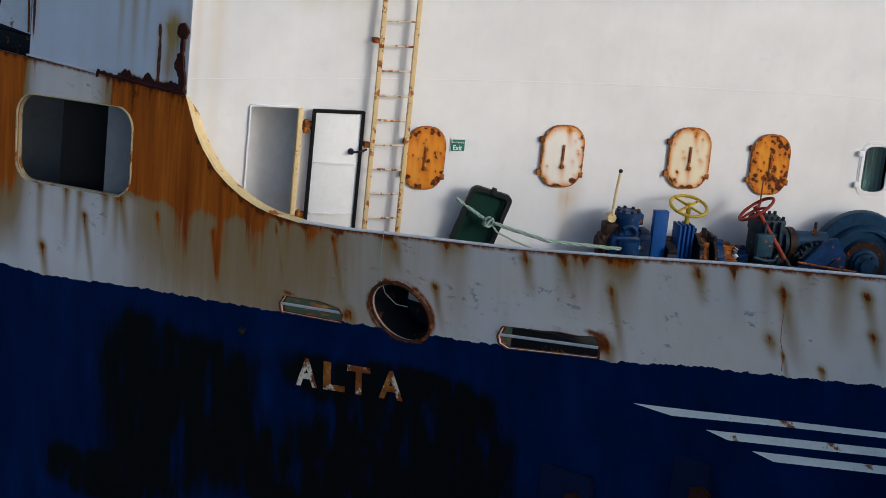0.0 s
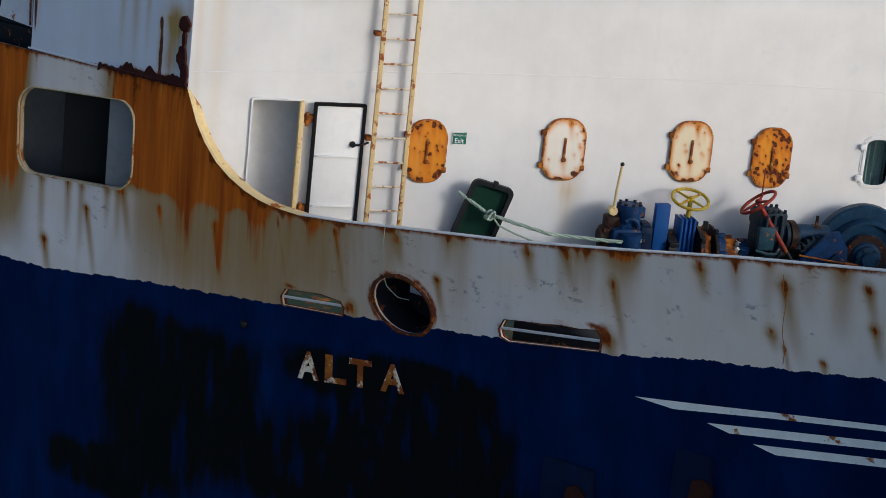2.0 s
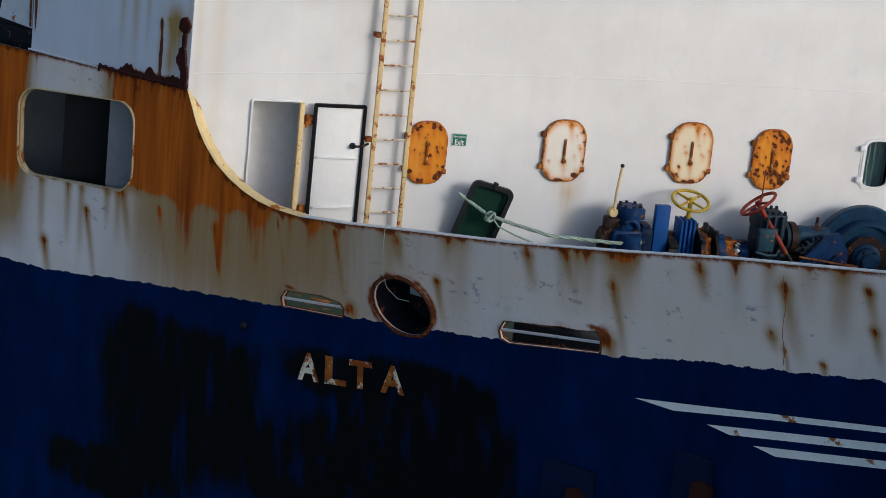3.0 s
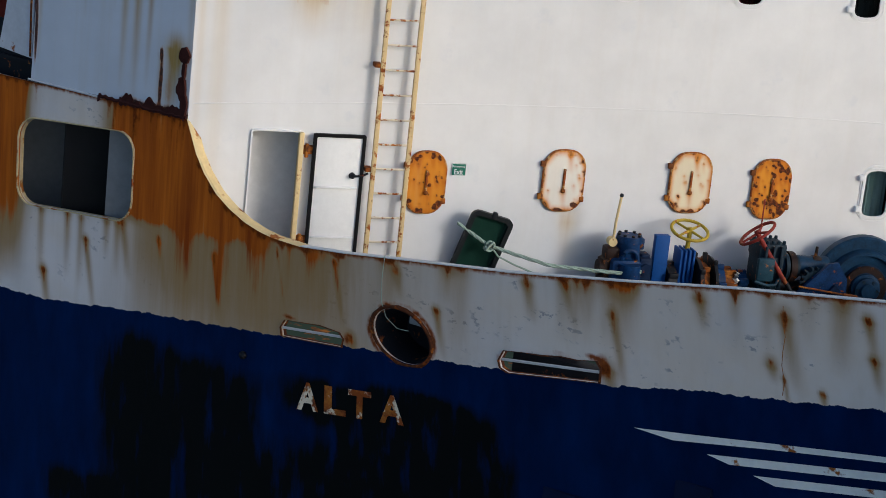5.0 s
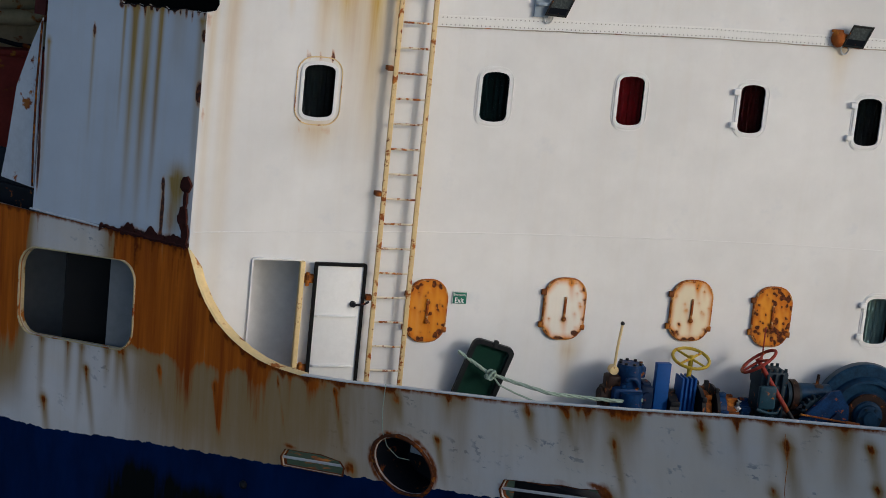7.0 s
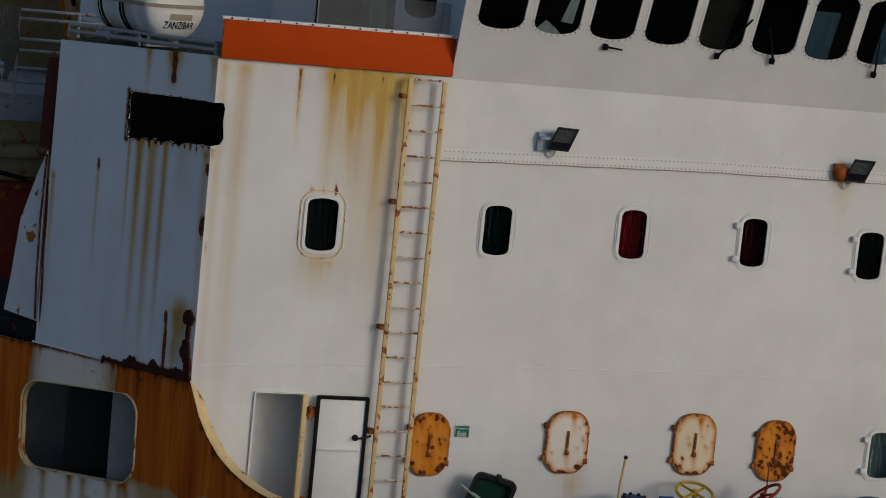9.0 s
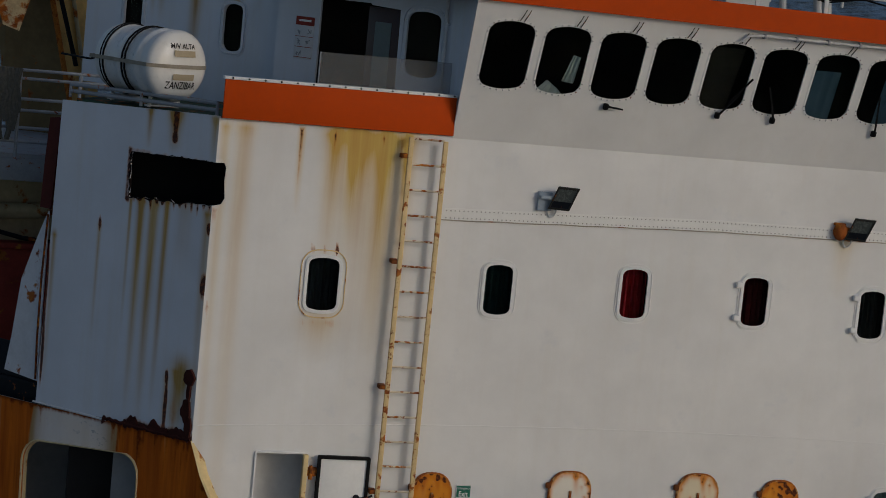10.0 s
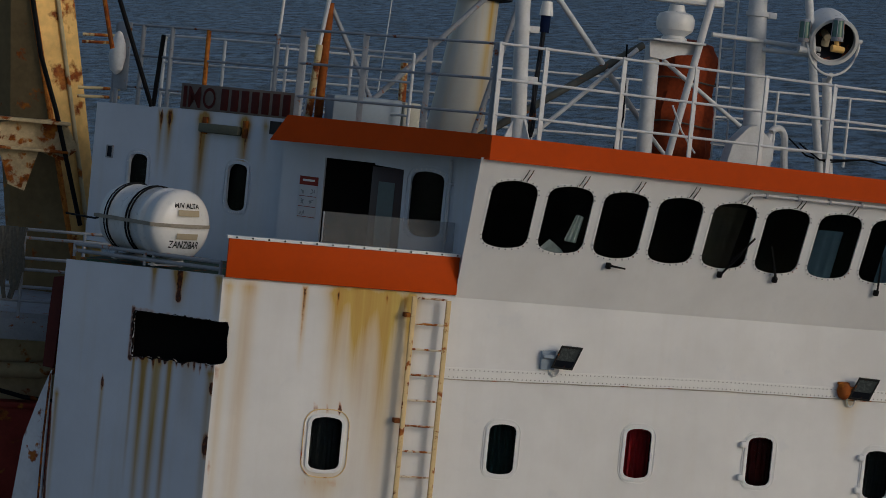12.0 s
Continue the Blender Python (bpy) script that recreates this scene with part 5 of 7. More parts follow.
def window_inside(i, material, pts, label, name):
    x, z = BRIDGE_WINDOWS[i]
    t = thing(name, (x, 0.05, z), label, "blind" if name == "blind" else "paper")
    bm = bmesh.new()
    n = 8
    quad = [Vector(q) for q in pts]
    g = []
    for a in range(n + 1):
        lo, hi = quad[0].lerp(quad[1], a / n), quad[3].lerp(quad[2], a / n)
        g.append([bm.verts.new((x + lo.x, 0.05 + 0.012 * math.sin(a * 1.9) - LEAN_OUT * (z + lo.y - 5.63), z + lo.y)), bm.verts.new((x + hi.x, 0.05 + 0.010 * math.sin(a * 1.9 + 1) - LEAN_OUT * (z + hi.y - 5.63), z + hi.y))])
    for a in range(n):
        bm.faces.new((g[a][0], g[a + 1][0], g[a + 1][1], g[a][1]))
    part("cloth" if name == "blind" else "sheet", bm, material, t)


window_inside(1, M_WHITE, [(-0.27, -0.40, 0), (0.12, -0.42, 0), (0.02, -0.33, 0), (-0.12, -0.24, 0)], "crumpled white paper leaning inside a window", "paper")
window_inside(1, M_WHITE, [(0.05, -0.24, 0), (0.20, -0.26, 0), (0.22, 0.05, 0), (0.13, 0.07, 0)], "white paper sheet standing inside a window", "paper")
window_inside(4, M_BROWNBLIND, [(-0.26, -0.38, 0), (0.10, -0.38, 0), (0.16, 0.34, 0), (-0.26, 0.34, 0)], "dark brown blind half drawn inside a window", "blind")
window_inside(6, M_BLUEBLIND, [(-0.24, -0.40, 0), (0.08, -0.40, 0), (0.08, 0.18, 0), (-0.24, 0.18, 0)], "dusky blue blind drawn up inside a window", "blind")
window_inside(7, M_BLUEBLIND, [(-0.02, -0.40, 0), (0.2, -0.40, 0), (0.2, 0.18, 0), (0.0, 0.18, 0)], "dusky blue blind drawn up inside a window", "blind")


def eaves_conduit():
    t = thing("conduit", (1.5, -0.33, 7.15), "white cable conduit clipped under the roof edge", "conduit")
    bm = bmesh.new()
    add_path(bm, [(-0.15, -0.66, 7.06), (-0.08, -0.68, 7.13), (0.05, -0.69, 7.145), (2.0, -0.69, 7.13), (6.5, -0.69, 7.12)], 0.016, 8)
    part("pipe", bm, M_PIPE, t)
    for k in range(10):
        bm = bmesh.new()
        add_box(bm, (0.10 + 0.4 * k, -0.71, 7.11), (0.13 + 0.4 * k, -0.62, 7.17), 0.003)
        part("clip", bm, M_GREYPIPE, t)


eaves_conduit()


def wheelhouse_side():
    t = thing("door_2", WHEEL_M @ Vector((-1.7, 5.65, 0)), "dark open wheelhouse doorway with a sliding door ajar", "door", kind="structure")
    bm = bmesh.new()
    add_box(bm, (-1.63, 5.72, -0.09), (-1.10, 7.02, -0.05), 0.005, WHEEL_M)
    add_box(bm, (-1.52, 5.76, -0.05), (-1.12, 5.80, -0.04), 0, WHEEL_M)
    leaf = part("leaf", bm, M_MAHOG, t, "dark varnished sliding door leaf")
    bm = bmesh.new()
    add_box(bm, (-1.515, 6.05, -0.05), (-1.27, 6.85, -0.042), 0.004, WHEEL_M)
    part("door_pane", bm, M_DOORPANE, leaf, "pale blue-grey door panel")
    port_window("window_30", -0.755, 6.648, 0.50, 0.78, WHEEL_M, "tall dark wheelhouse side window, bolted frame", arch=0.045, proud=0.006, rim=M_SIDE)
    t = thing("notice_board", WHEEL_M @ Vector((-2.54, 6.5, 0)), "white safety notice with a red heading on the wheelhouse side", "sign")
    bm = bmesh.new()
    add_box(bm, (-2.69, 6.30, 0.003), (-2.40, 6.81, 0.010), 0.002, WHEEL_M)
    pl = part("sheet", bm, M_NOTICE, t)
    bm = bmesh.new()
    add_box(bm, (-2.69, 6.705, 0.010), (-2.40, 6.81, 0.014), 0, WHEEL_M)
    part("heading", bm, M_RED, pl, "red heading bar")
    bm = bmesh.new()
    add_box(bm, (-2.64, 6.75, 0.014), (-2.45, 6.775, 0.016), 0, WHEEL_M)
    part("heading_text", bm, M_WHITE, pl, "small white bar of unreadable text")
    rnd = random.Random(9)
    for i in range(3):
        for j in range(2):
            if (i, j) == (2, 1):
                continue
            bm = bmesh.new()
            x0, z0 = -2.61 + 0.14 * j, 6.63 - 0.125 * i
            for k in range(4):
                a = rnd.uniform(0, 3.1)
                c = Vector((x0 + rnd.uniform(-0.03, 0.03), z0 + rnd.uniform(-0.025, 0.025), 0.012))
                add_tube(bm, WHEEL_M @ (c - Vector((0.022 * math.cos(a), 0.022 * math.sin(a), 0))), WHEEL_M @ (c + Vector((0.022 * math.cos(a), 0.022 * math.sin(a), 0))), 0.005, seg=6)
            part("pictogram", bm, M_GREYPIPE, pl)
        bm = bmesh.new()
        add_box(bm, (-2.685, 6.565 - 0.125 * i, 0.010), (-2.41, 6.572 - 0.125 * i, 0.012), 0, WHEEL_M)
        part("divider", bm, M_RED, pl, "thin red rule")
    t = thing("downpipe", WHEEL_M @ Vector((-0.42, 5.7, 0)), "white drain pipe down the wheelhouse corner", "pipe")
    bm = bmesh.new()
    add_tube(bm, WHEEL_M @ Vector((-0.40, 5.65, 0.04)), WHEEL_M @ Vector((-0.42, 7.2, 0.04)), 0.022)
    part("pipe", bm, M_PIPE, t)
    for z in (6.0, 6.9):
        bm = bmesh.new()
        add_box(bm, (-0.45, z, 0), (-0.37, z + 0.03, 0.065), 0.004, WHEEL_M)
        part("clip", bm, M_PIPE, t)
    t = thing("wind_screen", (-4.2, 0.10, 6.14), "hazy salt-filmed clear wind screen behind the wing bulwark", "screen")
    bm = bmesh.new()
    add_box(bm, (-4.90, 0.10, 5.65), (-3.36, 0.108, 6.485), 0)
    part("pane", bm, M_SCREEN, t).visible_shadow = False
    for x in (-4.90, -3.36):
        bm = bmesh.new()
        add_box(bm, (x - 0.006, 0.09, 5.64), (x + 0.006, 0.115, 6.485), 0.002)
        part("stay", bm, M_GREYPIPE, t)


wheelhouse_side()
for i, (x, z, w, h) in enumerate(REAR_PORTS):
    port_window("window_%d" % (31 + i), x, z, w, h, REAR_M, "narrow dark port in a grey-white frame", arch=0.03, rim=M_SIDE)


def nameboard():
    t = thing("number_board", REAR_M @ Vector((-0.82, 7.47, 0)), "weathered board with dark red ship number lettering", "sign")
    bm = bmesh.new()
    add_box(bm, (-1.78, 7.475, -0.02), (0.13, 7.80, 0.01), 0.004, REAR_M)
    b = part("board", bm, M_PLATE, t)
    for ch, s, w in (("I", -1.73, 0.06), ("M", -1.64, 0.21), ("O", -1.39, 0.22)):
        letters_part("letter", ch, lambda u, v, s=s, w=w: REAR_M @ Vector((s + u * w, 7.50 + v * 0.27, 0.018)), M_DKRED, b, "dark red letter", bold=0.006)
    for k in range(7):
        bm = bmesh.new()
        add_box(bm, (-1.08 + 0.172 * k, 7.50, 0.01), (-0.96 + 0.172 * k, 7.77, 0.02), 0.004, REAR_M)
        part("bar", bm, M_DKRED, b)
    t = thing("tube_lamp", REAR_M @ Vector((-1.0, 7.27, 0)), "olive grey tube lamp on the wall under the board", "lamp")
    bm = bmesh.new()
    add_box(bm, (-1.36, 7.20, 0.0), (-0.68, 7.32, 0.10), 0.03, REAR_M)
    part("housing", bm, M_OLIVE, t)
    for s in (-1.3, -0.62):
        bm = bmesh.new()
        add_box(bm, (s - 0.03, 7.18, 0.0), (s + 0.03, 7.40, 0.05), 0.008, REAR_M)
        part("bracket", bm, M_RUSTY, t)
    t = thing("vent_plate", REAR_M @ Vector((-2.96, 6.82, 0)), "small dark vent plate on the grey wall", "vent")
    bm = bmesh.new()
    add_ring(bm, rounded(-2.96, 6.82, 0.12, 0.17, 0.01, 2), rounded(-2.96, 6.82, 0.09, 0.14, 0.01, 2), 0.02, REAR_M)
    part("rim", bm, M_GREYPIPE, t)
    bm = bmesh.new()
    add_box(bm, (-3.01, 6.75, 0.0), (-2.91, 6.89, 0.008), 0, REAR_M)
    part("plate", bm, M_SOOT, t)


nameboard()


# ---- bridge wing: life raft and rails ----
def life_raft():
    c, a = Vector((-6.63, 1.45, 6.14)), Vector((0.46, -0.888, 0)).normalized()
    side = a.cross(Vector((0, 0, 1))).normalized()
    m = Matrix(((side.x, 0, a.x, c.x), (side.y, 0, a.y, c.y), (0, 1, 0, c.z), (0, 0, 0, 1)))
    if m.to_3x3().determinant() < 0:
        m = m @ Matrix.Diagonal((-1, 1, 1, 1))
    t = thing("life_raft", (c.x, c.y, 5.63), "white ribbed life raft canister strapped on a cradle", "life raft")
    circle = lambda r, d, n=40: [m @ Vector((r * math.cos(k * math.tau / n), r * math.sin(k * math.tau / n), d)) for k in range(n)]
    k_r = 1.07
    prof = [(0.02, -0.66), (0.22, -0.645), (0.32, -0.60), (0.365, -0.54)]
    for d in (-0.48, -0.14, 0.20):
        prof += [(0.362, d), (0.368, d + 0.03), (0.385, d + 0.06), (0.385, d + 0.12), (0.368, d + 0.15), (0.362, d + 0.18)]
    prof += [(0.385, 0.48), (0.385, 0.54), (0.355, 0.59), (0.28, 0.635), (0.15, 0.655), (0.01, 0.66)]
    bm = bmesh.new()
    rows = loft(bm, [circle(r * k_r, d) for r, d in prof])
    bm.faces.new(rows[0][::-1]), bm.faces.new(rows[-1])
    shell_part = part("canister", bm, M_RAFT, t)
    bm = bmesh.new()
    ring = [(0.425, -0.60), (0.425, 0.54), (0.36, 0.62), (0.2, 0.67), (0.0, 0.68), (-0.2, 0.67), (-0.36, 0.62), (-0.425, 0.54), (-0.425, -0.60), (-0.30, -0.66), (0.30, -0.66)]
    add_prism(bm, [(x, -d) for x, d in ring], 0.042, m @ Matrix(((1, 0, 0, 0), (0, 0, 1, -0.021), (0, -1, 0, 0), (0, 0, 0, 1))))
    part("seam_band", bm, M_FLANGE, t, "beige flange between the two half shells")
    for d in (-0.40, -0.35, 0.03, 0.09):
        bm = bmesh.new()
        loft(bm, [circle(r, d + e, 28) for r, e in ((0.405, -0.009), (0.422, -0.007), (0.422, 0.007), (0.405, 0.009))])
        part("strap", bm, M_DARK, t, "black lashing strap")
    sgn = 1 if (m.to_3x3() @ Vector((-1, 0, 0))).dot(Vector((0.956, -0.292, 0))) > 0 else -1
    lay = lambda w, h, x0, y0: (lambda u, v: m @ Vector((-sgn * (x0 + (u - 0.5) * w), y0 + (v - 0.5) * h, 0.690 - 0.62 * ((x0 + (u - 0.5) * w) ** 2 + (y0 + (v - 0.5) * h) ** 2))))
    letters_part("lettering", "M/V ALTA", lay(0.34, 0.06, 0.0, 0.235), M_BLACK, shell_part, "black ship's name on the canister", bold=0.02)
    letters_part("lettering", "ZANZIBAR", lay(0.42, 0.085, 0.0, -0.215), M_BLACK, shell_part, "black port name on the canister", bold=0.012)
    for y0 in (0.15, -0.12):
        f = lay(0.30, 0.07, 0.02, y0)
        bm = bmesh.new()
        g = [[bm.verts.new(f(i / 6, j / 2)) for i in range(7)] for j in range(3)]
        for j in range(2):
            for i in range(6):
                bm.faces.new((g[j][i], g[j][i + 1], g[j + 1][i + 1], g[j + 1][i]))
        part("label", bm, M_BEIGE, shell_part, "blank beige label")
    for d in (-0.4, 0.35):
        bm = bmesh.new()
        for s in (-0.2, 0.2):
            add_tube(bm, m @ Vector((s, -0.5, d)), m @ Vector((s * 0.9, -0.24, d)), 0.022)
        add_tube(bm, m @ Vector((-0.22, -0.44, d)), m @ Vector((0.22, -0.44, d)), 0.022)
        add_box(bm, (-0.24, -0.49, d - 0.04), (0.24, -0.47, d + 0.04), 0.005, m)
        part("cradle", bm, M_PIPE, t, "white pipe cradle")
    bm = bmesh.new()
    add_path(bm, [m @ Vector((0.0, 0.05, -0.66)), m @ Vector((0.1, 0.0, -0.9)), m @ Vector((0.2, -0.1, -1.5)), m @ Vector((0.25, -0.1, -2.2))], 0.014, 6)
    part("painter_line", bm, M_DARK, t, "black painter line")


life_raft()


def railing(name, pts, heights, label, mat, post_r=0.022, rail_r=0.016, flat=False, group="deck railings", rusted=()):
    """Posts at the points and rails at the heights between them."""
    t = thing(name, pts[0], label, "railing", group)
    for i, p in enumerate(pts):
        bm = bmesh.new()
        if flat:
            d = (Vector(pts[-1]) - Vector(pts[0])).normalized()
            add_box(bm, (-0.035, -0.008, 0), (0.035, 0.008, heights[0] + 0.02), 0.004, Matrix.Translation(p) @ Matrix.Rotation(math.atan2(d.y, d.x) + 0.5, 4, "Z"))
        else:
            add_tube(bm, p, Vector(p) + Vector((0, 0, heights[0])), post_r)
        part("post", bm, M_EDGE if i in rusted else mat, t, "rusted post" if i in rusted else "")
    for h in heights:
        bm = bmesh.new()
        add_path(bm, [Vector(p) + Vector((0, 0, h)) for p in pts], rail_r)
        part("rail", bm, mat, t)
    return t


FAC = lambda s, z, o=0.0: tuple(CORNER + FORE * s + OUTW * o + Vector((0, 0, z)))
railing("wing_rail", [FAC(-2.45, 5.62, -0.08), FAC(-1.3, 5.64, -0.08), FAC(-0.12, 5.66, -0.08)], (0.15, 0.07), "low grey pipe rail along the bridge wing edge", M_GREYPIPE, 0.02, 0.024)
railing("wing_rail", [(-8.6, 3.2, 4.72), (-7.93, 3.2, 4.72), (-7.2, 3.2, 4.72), (-6.6, 3.2, 4.72)], (1.095, 0.99, 0.74, 0.60, 0.385, 0.215), "grey pipe rail aft of the bridge wing", M_GREYPIPE, 0.022, 0.02)
ROOF0 = Vector((-3.27, -0.71, 7.50))
# the shaded run takes the grey paint, the sunlit front run the white
railing("roof_rail", [tuple(ROOF0 + FORE * s - OUTW * 0.06) for s in (-2.92, -1.957, -1.01, -0.066)], (1.05, 0.655, 0.26), "white flat-bar railing on the wheelhouse roof, greyed for its shaded side", M_GREYPIPE, flat=True)
railing("roof_rail", [(x, -0.68, 7.50 - 0.016 * (x + 2.7)) for x in (-3.24, -2.703, -1.775, -0.897, -0.028, 0.83, 1.70, 2.6, 3.5, 4.4)], (1.045, 0.65, 0.255), "white flat-bar railing along the roof front", M_PIPE, flat=True)
railing("roof_rail", [(x, 5.0, 7.42 + 0.018 * (x + 4.1)) for x in (-4.7, -3.42, -2.2, -0.9, 0.3, 1.4, 2.58, 3.7, 4.8)], (0.99, 0.57, 0.18), "weathered white railing on the after roof edge", M_PIPE)
railing("roof_rail", [tuple(REAR_M @ Vector((s, 7.46, -0.05))) for s in (-3.07, -2.60, -2.08, -1.45, -0.28, 0.17)], (1.04, 0.645, 0.23), "grey pipe railing above the number board", M_GREYPIPE, 0.03, rusted=(3,))
railing("roof_rail", [tuple(REAR_M @ Vector((s, 7.46, -1.3))) for s in (-3.4, -2.3, -1.2, -0.1, 0.9)], (0.98, 0.62, 0.2), "white pipe railing on the after house", M_PIPE)


# ---- wheelhouse roof: masts and gear ----
def mast(name, a, b, r, label, mat, r2=None, foot=0.0, cat="mast", bands=()):
    t = thing(name, a, label, cat)
    bm = bmesh.new()
    add_tube(bm, a, b, r, r2, 20)
    part("tube", bm, mat, t)
    if foot:
        bm = bmesh.new()
        for k in range(4):
            add_prism(bm, [(0, 0), (foot, 0), (foot, 0.05), (0.0, 0.28)], 0.014, Matrix.Translation(a) @ Matrix.Rotation(k * math.pi / 2 + 0.4, 4, "Z") @ Matrix.Translation((r * 0.9, 0, 0)) @ Matrix.Rotation(radians(90), 4, "X"))
        add_box(bm, (-foot - r, -foot - r, -0.015), (foot + r, foot + r, 0.012), 0.004, Matrix.Translation(a))
        part("foot", bm, mat, t)
    for k in bands:
        p = Vector(a).lerp(Vector(b), k)
        bm = bmesh.new()
        add_tube(bm, p - Vector((0, 0, 0.03)), p + Vector((0, 0, 0.03)), r * 1.12)
        add_box(bm, (r, -0.03, -0.04), (r + 0.12, 0.03, 0.04), 0.006, Matrix.Translation(p))
        part("clamp", bm, mat, t)
    return t


mast("signal_mast", (-2.49, 0.8, 7.48), (-2.73, 0.8, 11.2), 0.092, "white steel mast with cable clamps", M_PIPE, 0.085, 0.13, bands=(0.20, 0.36))
mast("main_mast", (0.81, 1.5, 7.44), (0.495, 1.5, 12.0), 0.13, "thick white main mast", M_PIPE, 0.10, bands=(0.42,))


def exhaust_pipe():
    t = thing("exhaust_pipe", (-2.40, 4.0, 7.4), "fat tapered exhaust pipe, cream with ochre run-off", "funnel")
    n = 48
    ring = lambda x, r, z: [(x + r * math.cos(k * math.tau / n), 4.0 + r * math.sin(k * math.tau / n), z) for k in range(n)]
    bm = bmesh.new()
    rows = loft(bm, [ring(-2.40 + 0.088 * (z - 7.45), 0.385 - 0.061 * (z - 7.45), z) for z in np.linspace(7.4, 9.4, 15)])
    bm.faces.new(rows[-1])
    pipe = part("pipe", bm, M_STACK, t)
    at = pipe.data.attributes.new("stain", "FLOAT_COLOR", "POINT")
    for v, c in zip(pipe.data.vertices, at.data):
        k = math.atan2(v.co.y, v.co.x - 0.088 * v.co.z)
        run = math.exp(-((k + 1.05) / 0.20) ** 2) + 0.5 * math.exp(-((k + 0.60) / 0.14) ** 2)
        c.color = (0.35 * math.exp(-((k + 1.02) / 0.07) ** 2) * max(0.0, v.co.z - 1.3), 0.95 * run * min(1.0, 0.35 + 0.4 * v.co.z), 0.0, 1.0)
    bm = bmesh.new()
    loft(bm, [ring(-2.21, r, z) for r, z in ((0.29, 9.27), (0.42, 9.30), (0.42, 9.36), (0.29, 9.38))])
    part("collar", bm, M_SOOT, t, "sooty collar round the pipe")


exhaust_pipe()
for lab, r, mt, p, q in (
        ("white leaning brace beside the radar post", 0.045, M_PIPE, (-0.505, 1.0, 7.48), (-0.07, 1.0, 9.8)),
        ("white leaning mast leg", 0.052, M_PIPE, (1.51, 1.0, 7.44), (1.085, 1.0, 9.8)),
        ("short white post under the searchlight", 0.062, M_PIPE, (1.65, 1.05, 7.44), (1.50, 1.05, 8.64)),
        ("pale grey diagonal stay tube", 0.035, M_GREYPIPE, (-4.02, 3.0, 7.56), (-2.20, 3.0, 9.50)),
        ("grey diagonal stay tube beside the exhaust", 0.035, M_GREYPIPE, (-2.42, 3.0, 7.5), (-1.93, 3.0, 9.45)),
        ("white diagonal stay tube", 0.038, M_PIPE, (-1.58, 3.0, 9.5), (-0.03, 3.0, 7.74)),
        ("dark grey boom resting across the roof", 0.05, M_BOOM, (-2.33, 3.0, 7.5), (-0.24, 3.0, 8.885)),
        ("white diagonal stay tube", 0.03, M_PIPE, (-1.72, 2.9, 7.52), (-0.35, 2.9, 8.82)),
        ("thin white cross brace", 0.027, M_PIPE, (-0.60, 1.25, 8.645), (0.50, 1.25, 7.94)),
        ("thin white cross brace", 0.027, M_PIPE, (-0.68, 1.25, 7.72), (-0.46, 1.25, 7.5))):
    mast("brace", p, q, r, lab, mt, cat="brace")
mast("derrick_post", (-4.35, 3.5, 7.45), (-4.333, 3.5, 9.0), 0.055, "rusted brown tripod post", M_RUSTPOST, cat="post")
mast("derrick_post", (-3.50, 3.5, 7.5), (-4.30, 3.5, 8.94), 0.03, "grey leg of the tripod post", M_GREYPIPE, cat="post")
mast("derrick_post", (-4.55, 3.45, 7.45), (-4.33, 3.45, 9.3), 0.028, "white leg of the tripod post", M_PIPE, cat="post")
mast("derrick_post", (-4.50, 3.4, 7.45), (-4.44, 3.4, 8.45), 0.045, "cream rust-stained stub beside the tripod", M_CREAMPOST, cat="post")
mast("antenna", tuple(REAR_M @ Vector((-0.28, 8.45, -0.05))), tuple(REAR_M @ Vector((-0.20, 9.6, -0.05))), 0.022, "thin white aerial rod", M_PIPE, 0.012, cat="antenna")
mast("antenna", (-3.62, 3.5, 7.6), (-3.49, 3.5, 9.8), 0.009, "thin white whip aerial", M_PIPE, 0.006, cat="antenna")
mast("vent_pipe", (-3.27, 3.5, 7.75), (-3.285, 3.5, 8.34), 0.05, "short ochre vent pipe, rusted on top", M_CREAMPOST, cat="pipe")


